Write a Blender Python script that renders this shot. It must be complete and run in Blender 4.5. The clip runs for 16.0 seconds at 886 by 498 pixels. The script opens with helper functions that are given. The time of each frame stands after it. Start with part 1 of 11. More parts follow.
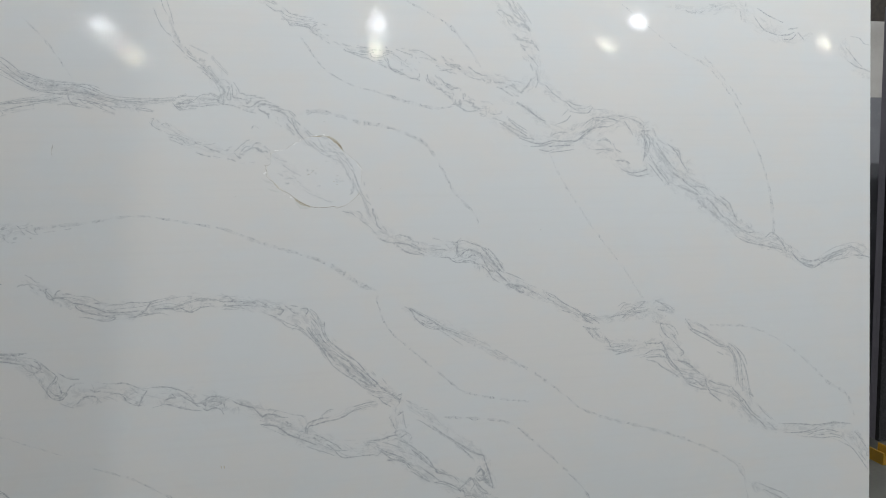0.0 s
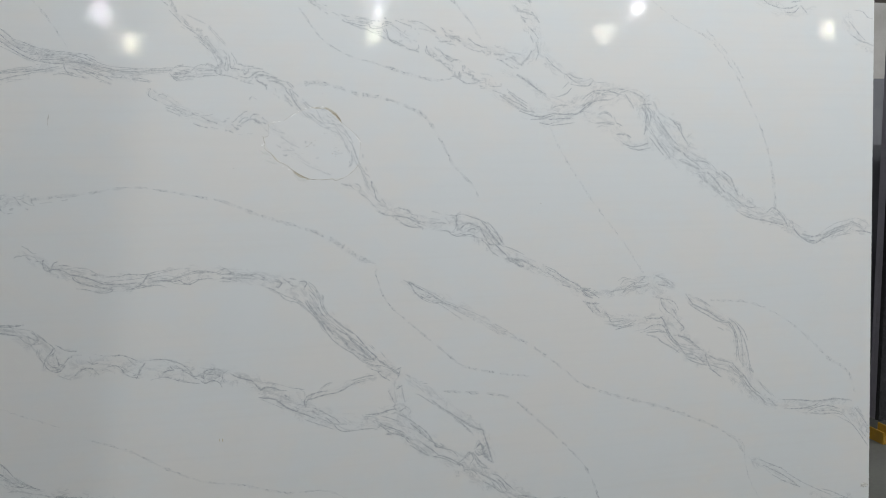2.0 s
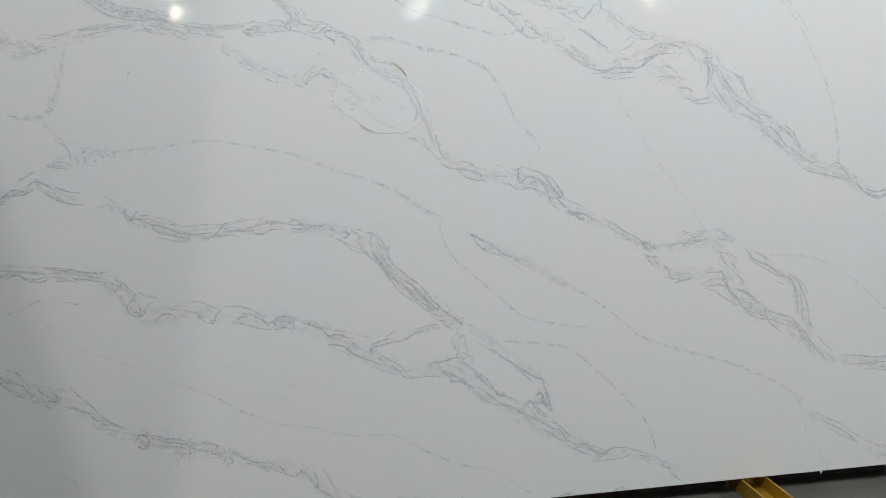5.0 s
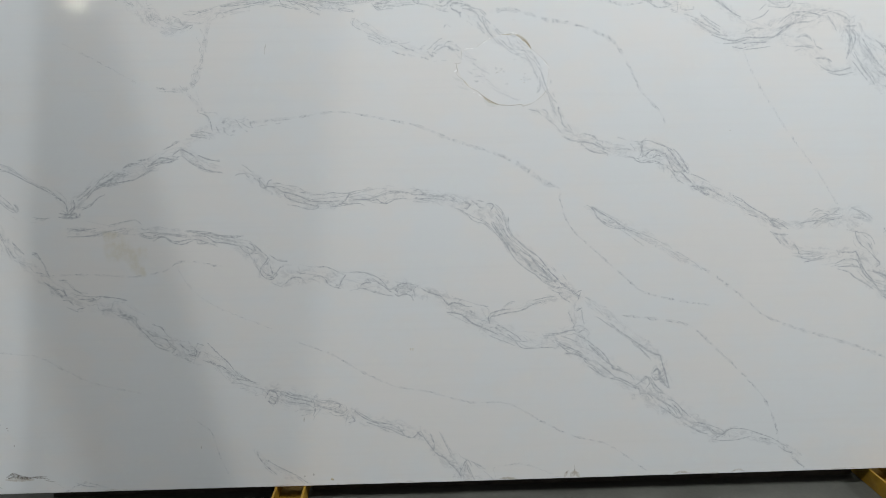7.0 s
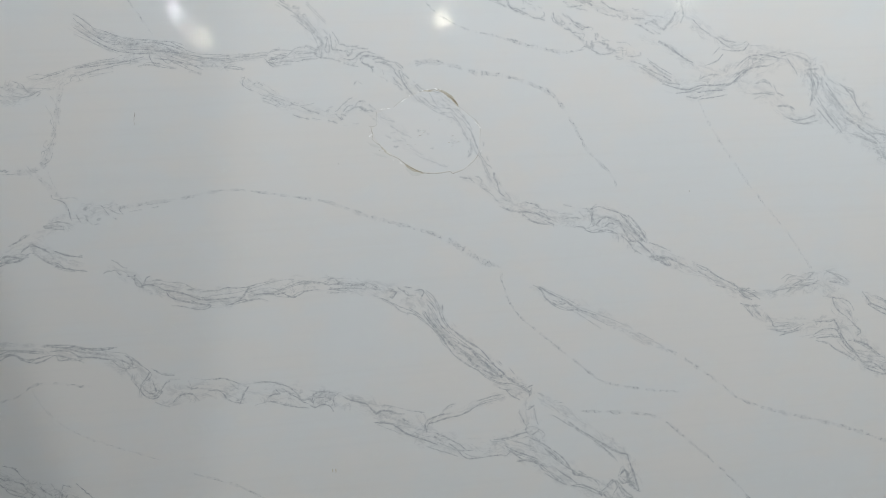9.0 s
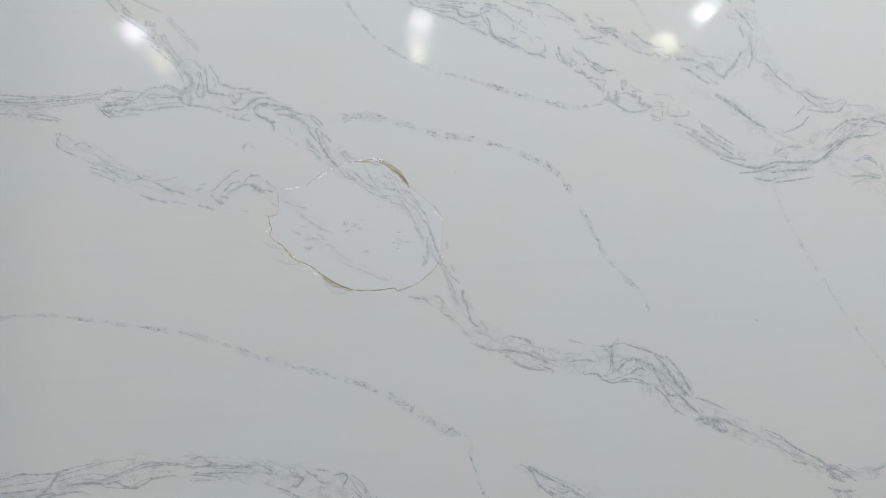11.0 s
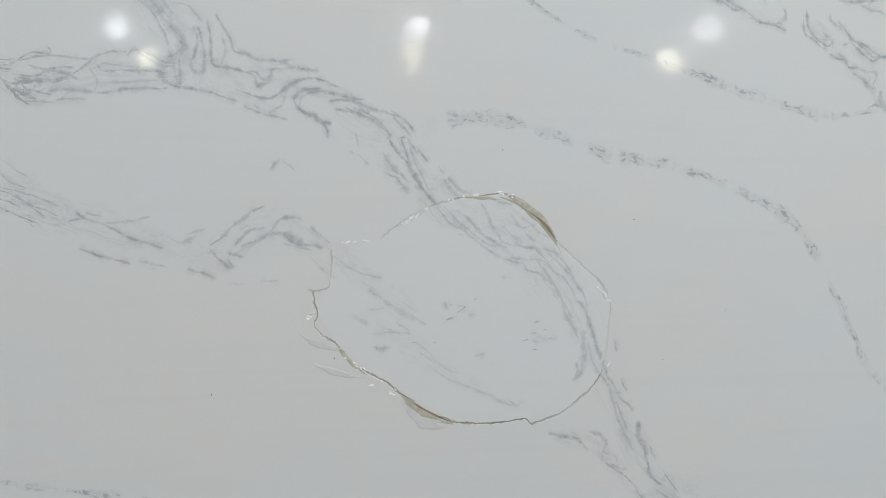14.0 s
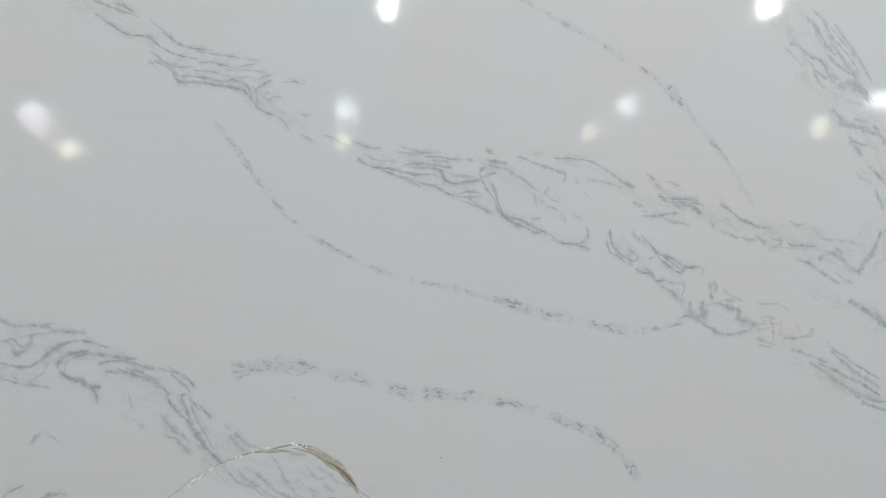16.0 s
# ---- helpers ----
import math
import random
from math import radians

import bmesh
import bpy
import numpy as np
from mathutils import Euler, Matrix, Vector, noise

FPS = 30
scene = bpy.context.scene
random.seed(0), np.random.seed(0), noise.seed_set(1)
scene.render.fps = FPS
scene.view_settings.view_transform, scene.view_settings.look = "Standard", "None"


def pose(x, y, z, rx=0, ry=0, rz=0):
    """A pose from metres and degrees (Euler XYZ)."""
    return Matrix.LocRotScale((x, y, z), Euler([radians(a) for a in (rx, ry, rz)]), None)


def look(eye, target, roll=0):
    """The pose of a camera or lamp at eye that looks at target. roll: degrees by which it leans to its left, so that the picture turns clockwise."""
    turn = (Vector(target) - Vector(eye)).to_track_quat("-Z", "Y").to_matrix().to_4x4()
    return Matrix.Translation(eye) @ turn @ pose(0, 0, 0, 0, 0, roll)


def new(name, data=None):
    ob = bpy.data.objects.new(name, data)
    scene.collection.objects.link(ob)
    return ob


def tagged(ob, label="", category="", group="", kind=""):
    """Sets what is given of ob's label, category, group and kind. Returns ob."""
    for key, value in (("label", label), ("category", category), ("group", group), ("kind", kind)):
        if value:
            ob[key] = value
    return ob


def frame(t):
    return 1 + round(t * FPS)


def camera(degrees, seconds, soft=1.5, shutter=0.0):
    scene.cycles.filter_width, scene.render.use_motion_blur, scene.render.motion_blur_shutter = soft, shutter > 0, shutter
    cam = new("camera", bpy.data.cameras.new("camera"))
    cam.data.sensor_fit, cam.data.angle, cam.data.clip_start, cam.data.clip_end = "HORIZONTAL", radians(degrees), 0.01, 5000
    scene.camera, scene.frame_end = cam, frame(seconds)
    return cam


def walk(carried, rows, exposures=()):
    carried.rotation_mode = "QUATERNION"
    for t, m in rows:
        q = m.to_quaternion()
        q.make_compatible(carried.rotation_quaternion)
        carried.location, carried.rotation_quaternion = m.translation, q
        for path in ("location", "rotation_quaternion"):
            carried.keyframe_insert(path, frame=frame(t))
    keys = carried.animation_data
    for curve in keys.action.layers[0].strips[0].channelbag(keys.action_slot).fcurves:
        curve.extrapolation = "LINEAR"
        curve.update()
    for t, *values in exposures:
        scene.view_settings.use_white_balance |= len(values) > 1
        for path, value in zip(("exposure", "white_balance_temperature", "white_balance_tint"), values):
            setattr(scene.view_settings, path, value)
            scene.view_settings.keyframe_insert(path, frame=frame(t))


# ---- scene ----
cam = camera(59.7, 16.0, soft=0.9)
PATH = [
    (0, (-0.2541, -2.1499, 1.3364), (0.1803, -0.2115, 1.1047), -0.48),
    (0.5, (-0.2504, -2.1474, 1.3192), (0.1846, -0.2099, 1.0801), -0.46),
    (1, (-0.2532, -2.1429, 1.3072), (0.1861, -0.2066, 1.0664), -0.48),
    (1.5, (-0.2497, -2.1449, 1.2957), (0.1867, -0.2081, 1.0541), -0.46),
    (2, (-0.2494, -2.1435, 1.2867), (0.1829, -0.2079, 1.0288), -0.43),
    (2.5, (-0.2608, -2.1402, 1.2694), (0.1707, -0.2072, 0.9917), -0.35),
    (3, (-0.2676, -2.1445, 1.2607), (0.1580, -0.2123, 0.9680), -0.39),
    (3.5, (-0.2751, -2.1566, 1.2485), (0.1367, -0.2222, 0.9505), -0.40),
    (4, (-0.2917, -2.1632, 1.2465), (0.0946, -0.2253, 0.9379), -0.51),
    (6.5, (-0.3752, -2.2199, 1.2062), (-0.2034, -0.2604, 0.8449), -0.72),
    (7, (-0.3824, -2.2148, 1.2188), (-0.3181, -0.2521, 0.8400), -0.71),
    (7.5, (-0.3935, -2.1422, 1.2267), (-0.4457, -0.1779, 0.8545), -0.85),
    (8, (-0.4296, -2.0742, 1.2711), (-0.4710, -0.1052, 0.9227), -0.93),
    (8.5, (-0.4255, -1.9950, 1.2793), (-0.2520, -0.0284, 0.9593), -2.27),
    (9, (-0.3490, -1.8252, 1.2947), (-0.0928, 0.1366, 1.0024), -2.79),
    (9.2, (-0.3129, -1.7442, 1.3067), (-0.0300, 0.2164, 1.0313), -2.83),
    (11.3, (-0.1547, -1.0321, 1.4283), (0.1732, 0.9289, 1.2122), -1.03),
    (11.5, (-0.1214, -0.9732, 1.4450), (0.1702, 0.9942, 1.2349), -0.59),
    (12, (-0.1010, -0.8393, 1.4401), (0.1285, 1.1400, 1.2679), 0.16),
    (12.5, (-0.1548, -0.7350, 1.4353), (0.0784, 1.2451, 1.2774), 0.65),
    (13, (-0.2252, -0.6373, 1.4363), (0.1214, 1.3235, 1.2489), 0.19),
    (13.5, (-0.2780, -0.5902, 1.4260), (0.1307, 1.3561, 1.2139), 0.00),
    (14, (-0.2799, -0.5737, 1.4245), (0.1063, 1.3789, 1.2282), 0.76),
    (14.5, (-0.2233, -0.5499, 1.4578), (0.1493, 1.4068, 1.2769), 0.91),
    (15, (-0.1900, -0.5530, 1.4985), (0.2418, 1.3957, 1.3704), 0.29),
    (15.5, (-0.1708, -0.5671, 1.5380), (0.3156, 1.3716, 1.4699), -0.40),
    (16, (-0.1442, -0.5663, 1.5741), (0.3889, 1.3613, 1.5576), -1.33),
]
EXPOSURES = [(0.0, 0.14), (3.0, 0.23), (6.5, 0.36), (7.5, 0.38), (9.0, 0.23), (11.5, 0.17), (14.0, 0.16), (15.0, 0.12), (16.0, -0.03)]
walk(cam, [(t, look(eye, target, roll)) for t, eye, target, roll in PATH], EXPOSURES)

# ---- light: rows of high-bay lamps under a closed warehouse ceiling ----
LAMP_Z = 5.5
LAMP_WATTS = 330.0
world = bpy.data.worlds.new("warehouse_air")
world.use_nodes = True
world.node_tree.nodes["Background"].inputs[0].default_value = (0.55, 0.58, 0.6, 1)
world.node_tree.nodes["Background"].inputs[1].default_value = 0.035
scene.world = world

LEAN = 4.0          # the slabs lean back on their racks by this many degrees
REST = 0.055        # height of the rack's feet, on which the slabs stand
SLAB_W, SLAB_H, SLAB_T = 3.45, 1.95, 0.02


# ---- materials ----
class Nodes:
    """Short hand for building a node tree."""

    def __init__(self, name):
        self.mat = bpy.data.materials.new(name)
        self.mat.use_nodes = True
        self.tree = self.mat.node_tree
        self.bsdf = self.tree.nodes["Principled BSDF"]

    def put(self, socket, value):
        if isinstance(value, bpy.types.NodeSocket):
            self.tree.links.new(value, socket)
        elif isinstance(value, tuple) and len(value) == 3 and socket.type == "RGBA":
            socket.default_value = (*value, 1)
        else:
            socket.default_value = value

    def node(self, kind, **inputs):
        n = self.tree.nodes.new(kind)
        for key, value in inputs.items():
            self.put(n.inputs[key.replace("_", " ")], value)
        return n

    def math(self, op, a, b=None, c=None, clamp=False):
        n = self.tree.nodes.new("ShaderNodeMath")
        n.operation, n.use_clamp = op, clamp
        for i, value in enumerate((a, b, c)):
            if value is not None:
                self.put(n.inputs[i], value)
        return n.outputs[0]

    def add(self, a, b):
        return self.math("ADD", a, b)

    def mul(self, a, b):
        return self.math("MULTIPLY", a, b)

    def step(self, value, low, high, to_low=0.0, to_high=1.0):
        n = self.tree.nodes.new("ShaderNodeMapRange")
        n.interpolation_type = "SMOOTHSTEP"
        for key, v in (("Value", value), ("From Min", low), ("From Max", high), ("To Min", to_low), ("To Max", to_high)):
            self.put(n.inputs[key], v)
        return n.outputs[0]

    def noise(self, vector, scale=1.0, detail=2.0, rough=0.5, distortion=0.0):
        n = self.node("ShaderNodeTexNoise", Vector=vector, Scale=scale, Detail=detail, Roughness=rough, Distortion=distortion)
        return n.outputs["Factor"] if "Factor" in n.outputs else n.outputs["Fac"]

    def combine(self, x, y, z):
        return self.node("ShaderNodeCombineXYZ", X=x, Y=y, Z=z).outputs[0]

    def stretch(self, vector, sx, sy, sz):
        n = self.node("ShaderNodeMapping", Vector=vector)
        n.inputs["Scale"].default_value = (sx, sy, sz)
        return n.outputs[0]

    def mix(self, factor, a, b):
        n = self.tree.nodes.new("ShaderNodeMix")
        n.data_type = "RGBA"
        self.put(n.inputs[0], factor)
        self.put(n.inputs[6], a)
        self.put(n.inputs[7], b)
        return n.outputs[2]

    def attribute(self, name):
        n = self.tree.nodes.new("ShaderNodeAttribute")
        n.attribute_name = name
        return n

    def split(self, vector):
        n = self.node("ShaderNodeSeparateXYZ", Vector=vector)
        return n.outputs[0], n.outputs[1], n.outputs[2]

    def bump(self, height, strength, distance):
        n = self.node("ShaderNodeBump", Height=height, Strength=strength, Distance=distance)
        return n.outputs[0]

    def finish(self, colour, rough, normal=None, metal=0.0, specular=0.5):
        self.put(self.bsdf.inputs["Base Color"], colour)
        self.put(self.bsdf.inputs["Roughness"], rough)
        self.put(self.bsdf.inputs["Metallic"], metal)
        self.put(self.bsdf.inputs["Specular IOR Level"], specular)
        if normal is not None:
            self.put(self.bsdf.inputs["Normal"], normal)
        return self.mat


def worn(name, light, dark, scale, rough, bump=0.2, grain=120.0, metal=0.0):
    """A surface with stains at one scale and grain at another."""
    n = Nodes(name)
    place = n.node("ShaderNodeTexCoord").outputs["Object"]
    big = n.noise(place, scale, 4, 0.6)
    fine = n.noise(place, grain, 3, 0.6)
    tone = n.step(n.add(n.mul(big, 0.75), n.mul(fine, 0.25)), 0.3, 0.7)
    gloss = n.step(big, 0.3, 0.7, rough - 0.08, rough + 0.08)
    return n.finish(n.mix(tone, dark, light), gloss, n.bump(fine, bump, 0.002), metal)


def quartz():
    """Polished white quartz with grey veins that follow the slab's own vein fields."""
    n = Nodes("white_quartz")
    place = n.node("ShaderNodeTexCoord").outputs["Object"]
    slow = n.math("SUBTRACT", n.noise(place, 16, 2), 0.5)
    quick = n.math("SUBTRACT", n.noise(place, 55, 3), 0.5)
    warp = n.add(n.mul(slow, 0.026), n.mul(quick, 0.016))
    slow_u = n.mul(n.math("SUBTRACT", n.noise(place, 21, 2, 0.5, 0.4), 0.5), 0.10)

    close = n.attribute("traced").outputs["Fac"]

    def band(tag, seed):
        """Wisps and flecks that flow along a vein, with a thin wash between them."""
        field = n.attribute("vein_" + tag)
        u, d, _ = n.split(field.outputs["Vector"])
        strength, w, total = n.split(n.attribute("strength_" + tag).outputs["Vector"])
        across = n.add(d, n.mul(warp, n.step(w, 0.004, 0.03, 0.35, 1.0)))
        along = n.add(u, slow_u)
        ratio = n.math("DIVIDE", n.math("ABSOLUTE", across), w)
        mask = n.mul(n.step(ratio, 0.5, 1.08, 1.0, 0.0), n.mul(strength, n.step(n.math("DIVIDE", total, w), 1.25, 1.7, 1.0, 0.0)))
        wash = n.step(n.noise(n.combine(n.mul(along, 30.0), n.mul(across, 85.0), seed + 11.0), 1.0, 5, 0.72, 0.6), n.step(close, 0.0, 1.0, 0.48, 0.45), n.step(close, 0.0, 1.0, 0.62, 0.66))
        flow = n.combine(n.mul(along, 15.0), n.mul(across, 120.0), seed)
        base = n.noise(flow, 1.0, 2.5, 0.55, 0.5)
        thick = n.step(n.noise(n.combine(n.mul(along, 22.0), n.mul(across, 60.0), seed + 7.0), 1.0, 1), 0.3, 0.7, 0.009, 0.04)
        line = None
        for level, weight in ((0.5, 1.0), (0.39, 0.8), (0.61, 0.75)):
            off = n.math("ABSOLUTE", n.math("SUBTRACT", base, level))
            one = n.mul(n.math("SUBTRACT", 1.0, n.math("DIVIDE", off, thick), clamp=True), weight)
            line = one if line is None else n.math("MAXIMUM", line, one)
        fade = n.step(n.noise(n.combine(n.mul(along, 30.0), n.mul(across, 60.0), seed + 3.0), 1.0, 2), 0.4, 0.6)
        return n.mul(mask, n.add(n.mul(n.mul(line, fade), 0.2), n.mul(wash, n.step(close, 0.0, 1.0, 0.2, 0.13))))

    def thread():
        u, d, _ = n.split(n.attribute("vein_t").outputs["Vector"])
        strength, w, _ = n.split(n.attribute("strength_t").outputs["Vector"])
        across = n.add(d, n.mul(quick, 0.010))
        ratio = n.math("DIVIDE", n.math("ABSOLUTE", across), w)
        mask = n.mul(n.step(ratio, 0.2, 0.85, 1.0, 0.0), strength)
        speck = n.step(n.noise(n.combine(n.mul(u, 120.0), n.mul(across, 260.0), 5.0), 1.0, 2, 0.6, 0.8), 0.5, 0.64)
        dash = n.step(n.noise(n.combine(n.mul(u, 30.0), 0.0, 2.0), 1.0, 3, 0.6), 0.4, 0.58, 0.05, 1.0)
        return n.mul(mask, n.mul(n.add(n.mul(speck, 0.55), 0.16), dash))

    vein = n.math("MAXIMUM", n.math("MAXIMUM", band("a", 0.0), band("b", 31.0)), n.math("MAXIMUM", band("e", 67.0), thread()))
    wobble = n.add(n.mul(n.math("SUBTRACT", n.noise(place, 85, 3, 0.6), 0.5), n.step(close, 0.0, 1.0, 0.0036, 0.003)), n.mul(n.math("SUBTRACT", n.noise(place, 330, 2), 0.5), 0.0012))
    fray = n.step(n.noise(place, 150, 3, 0.65), 0.3, 0.7, n.step(close, 0.0, 1.0, 0.42, 0.8), n.step(close, 0.0, 1.0, 1.0, 2.1))
    patchy = n.step(n.noise(place, 110, 4, 0.7), 0.4, 0.6, n.step(close, 0.0, 1.0, 0.32, 0.4), 1.0)
    cloudy = n.step(n.noise(place, 60, 4, 0.7, 0.5), 0.42, 0.64)
    fine = None
    for tag in "pqr":
        d, w, strength = n.split(n.attribute("strand_" + tag).outputs["Vector"])
        apart = n.attribute("reach_" + tag).outputs["Fac"]
        away = n.math("ABSOLUTE", n.add(d, wobble))
        off = n.math("DIVIDE", away, n.mul(w, fray))
        sure = n.step(n.math("SUBTRACT", apart, n.mul(w, 1.4)), 0.0014, 0.0026, 1.0, 0.0)
        one = n.mul(n.mul(n.step(off, n.step(close, 0.0, 1.0, 0.35, 0.0), 1.2, 1.0, 0.0), sure), n.mul(patchy, n.step(close, 0.0, 1.0, 0.86, 0.62)))
        one = n.add(one, n.mul(n.step(apart, 0.0, 0.0062, n.step(close, 0.0, 1.0, 0.24, 0.33), 0.0), cloudy))
        one = n.mul(one, strength)
        fine = one if fine is None else n.math("MAXIMUM", fine, one)
    vein = n.math("SUBTRACT", 1.0, n.mul(n.math("SUBTRACT", 1.0, vein), n.math("SUBTRACT", 1.0, fine)))
    vein = n.mul(n.math("MINIMUM", vein, 0.7), n.step(n.attribute("piece").outputs["Fac"], 0.0, 1.0, 1.0, 0.82))
    cloud = n.add(n.mul(n.noise(place, 2.3, 3, 0.55), 0.6), n.mul(n.noise(n.stretch(place, 7.0, 1.0, 13.0), 1.0, 3, 0.6), 0.4))
    streak = n.noise(n.stretch(place, 1.6, 1.0, 75.0), 1.0, 3, 0.6)
    grain = n.noise(place, 520, 2, 0.6)
    ground = n.mix(n.step(cloud, 0.38, 0.62), (0.722, 0.702, 0.679), (0.690, 0.706, 0.712))
    ground = n.mix(n.step(streak, 0.45, 0.72, 0.0, 0.16), ground, (0.645, 0.64, 0.63))
    ground = n.mix(n.step(grain, 0.35, 0.65, 0.0, 0.14), ground, (0.64, 0.645, 0.645))
    ground = n.mix(n.mul(n.attribute("piece").outputs["Fac"], 0.3), ground, (0.735, 0.755, 0.775))
    tint = n.mix(n.noise(place, 9, 2), (0.225, 0.25, 0.295), (0.275, 0.297, 0.322))
    colour = n.mix(vein, ground, tint)
    # the glued crack round the broken-out piece
    cu, cd, _ = n.split(n.attribute("vein_c").outputs["Vector"])
    cracked, cw, _ = n.split(n.attribute("strength_c").outputs["Vector"])
    jag = n.add(n.mul(quick, 0.0045), n.mul(n.math("SUBTRACT", n.noise(place, 240, 2), 0.5), 0.0034))
    off = n.math("ABSOLUTE", n.add(cd, jag))
    cut_w = n.mul(cw, n.step(n.noise(n.combine(n.mul(cu, 55.0), 3.0, 0.0), 1.0, 3, 0.6), 0.3, 0.7, 0.4, 1.8))
    cut = n.mul(n.step(n.math("DIVIDE", off, cut_w), 0.4, 1.0, 1.0, 0.0), cracked)
    age = n.step(n.noise(n.combine(n.mul(cu, 12.0), 0.0, 0.0), 1.0, 2), 0.4, 0.6)
    colour = n.mix(n.mul(cut, n.step(age, 0.0, 1.0, 0.5, 0.95)), colour, n.mix(age, (0.40, 0.38, 0.35), (0.27, 0.225, 0.165)))
    # a cream edge along one side of the crack, painted also as its highlight
    rim = n.mul(n.step(n.math("ABSOLUTE", n.add(n.add(cd, jag), -0.0016)), 0.0003, 0.0011, 1.0, 0.0), cracked)
    colour = n.mix(n.mul(rim, 0.5), colour, (0.78, 0.76, 0.70))
    # a tan stain in the resin
    east, _, north = n.split(place)
    stain = None
    for mid_x, mid_z, wide in ((-1.262, 0.75, 0.058), (-1.21, 0.728, 0.045), (-1.215, 0.69, 0.026), (-1.285, 0.785, 0.03)):
        away = n.math("SQRT", n.add(n.math("POWER", n.add(east, -mid_x), 2.0), n.math("POWER", n.mul(n.add(north, -mid_z), 1.2), 2.0)))
        one = n.step(n.add(away, n.mul(slow, 0.1)), 0.2 * wide, wide, 1.0, 0.0)
        stain = one if stain is None else n.math("MAXIMUM", stain, one)
    stain = n.mul(stain, n.step(n.noise(place, 45, 4, 0.65), 0.35, 0.65, 0.12, 0.38))
    colour = n.mix(stain, colour, (0.56, 0.5, 0.34))
    # dirt, chips and the scuffs along the slab's western edge
    dark, tan, scuff = n.split(n.attribute("dirt").outputs["Vector"])
    grit = n.noise(place, 210, 4, 0.7)
    ragged = n.mul(n.math("SUBTRACT", grit, 0.5), 1.1)
    tan = n.mul(n.step(n.add(tan, ragged), 0.25, 0.75), n.step(n.noise(place, 90, 3, 0.6), 0.35, 0.65, 0.25, 0.75))
    colour = n.mix(tan, colour, (0.40, 0.345, 0.265))
    dark = n.mul(n.step(n.add(dark, ragged), 0.25, 0.8), n.step(n.noise(place, 130, 3, 0.6), 0.35, 0.65, 0.35, 0.9))
    colour = n.mix(dark, colour, (0.135, 0.115, 0.095))
    rubbed = n.step(n.noise(n.stretch(place, 45.0, 1.0, 420.0), 1.0, 3, 0.6), 0.54, 0.66)
    colour = n.mix(n.mul(n.mul(rubbed, scuff), 0.6), colour, (0.30, 0.295, 0.29))
    peel = n.noise(place, 430, 2, 0.5)
    brushed = n.noise(n.stretch(place, 60.0, 1.0, 900.0), 1.0, 2, 0.5)
    wave = n.noise(place, 4, 1, 0.5)
    pits = n.step(n.noise(place, 650, 2, 0.5), 0.62, 0.7)
    height = n.add(n.add(n.mul(peel, 0.000024), n.mul(brushed, 0.000005)), n.add(n.add(n.mul(wave, 0.00002), n.mul(pits, -0.000012)), n.mul(n.add(cut, dark), -0.0005)))
    rough = n.step(n.noise(n.stretch(place, 5.0, 1.0, 30.0), 1.0, 4, 0.6), 0.3, 0.7, 0.028, 0.042)
    rough = n.add(rough, n.step(n.noise(place, 430, 2, 0.5, 0.3), 0.45, 0.65, 0.0, 0.035))
    return n.finish(colour, rough, n.bump(height, 1.0, 1.0), 0.0, 0.5)


QUARTZ = quartz()
CONCRETE = worn("grey_concrete", (0.104, 0.104, 0.09), (0.066, 0.065, 0.056), 5.0, 0.55, 0.25, 60.0)
WALL_PAINT = worn("grey_wall_paint", (0.17, 0.177, 0.18), (0.13, 0.137, 0.14), 0.7, 0.8, 0.15, 30.0)
CEILING_PAINT = worn("grey_ceiling_sheet", (0.075, 0.078, 0.08), (0.055, 0.058, 0.06), 0.5, 0.7, 0.1, 20.0)
YELLOW_STEEL = worn("yellow_painted_steel", (0.37, 0.205, 0.010), (0.22, 0.12, 0.012), 7.0, 0.5, 0.4, 220.0)
BLACK_STEEL = worn("black_painted_steel", (0.085, 0.07, 0.057), (0.045, 0.036, 0.03), 14.0, 0.5, 0.2, 150.0)
BLACK_GRANITE = worn("black_granite", (0.022, 0.021, 0.024), (0.008, 0.008, 0.009), 60.0, 0.16, 0.05, 300.0)
GREY_STONE = worn("grey_stone", (0.20, 0.20, 0.21), (0.14, 0.14, 0.15), 3.0, 0.22, 0.05, 200.0)
PALE_STONE = worn("pale_stone", (0.42, 0.40, 0.375), (0.27, 0.255, 0.235), 2.2, 0.2, 0.05, 200.0)
PURPLE_STONE = worn("violet_grey_stone", (0.17, 0.16, 0.18), (0.12, 0.112, 0.13), 4.0, 0.35, 0.05, 200.0)
BROWN_STONE = worn("brown_grey_stone", (0.27, 0.24, 0.235), (0.20, 0.178, 0.175), 4.0, 0.35, 0.05, 200.0)
# the brown stone's colour darkened for the shaded gap by the white slab
SHADED_STONE = worn("shaded_brown_stone", (0.075, 0.068, 0.066), (0.05, 0.045, 0.044), 4.0, 0.3, 0.05, 200.0)
CHIP_BROWN = worn("brown_resin", (0.36, 0.30, 0.22), (0.16, 0.125, 0.088), 110.0, 0.35, 0.2, 400.0)
TAN_RESIN = worn("tan_resin", (0.58, 0.55, 0.475), (0.44, 0.395, 0.315), 120.0, 0.25, 0.15, 400.0)
FLECK = worn("brown_fleck", (0.50, 0.46, 0.395), (0.36, 0.315, 0.255), 130.0, 0.4, 0.1, 400.0)
SCRATCH = worn("grey_scuff", (0.58, 0.565, 0.545), (0.38, 0.365, 0.345), 140.0, 0.6, 0.2, 500.0)
SMEAR = worn("grey_brown_smear", (0.46, 0.44, 0.42), (0.19, 0.175, 0.16), 130.0, 0.6, 0.2, 500.0)
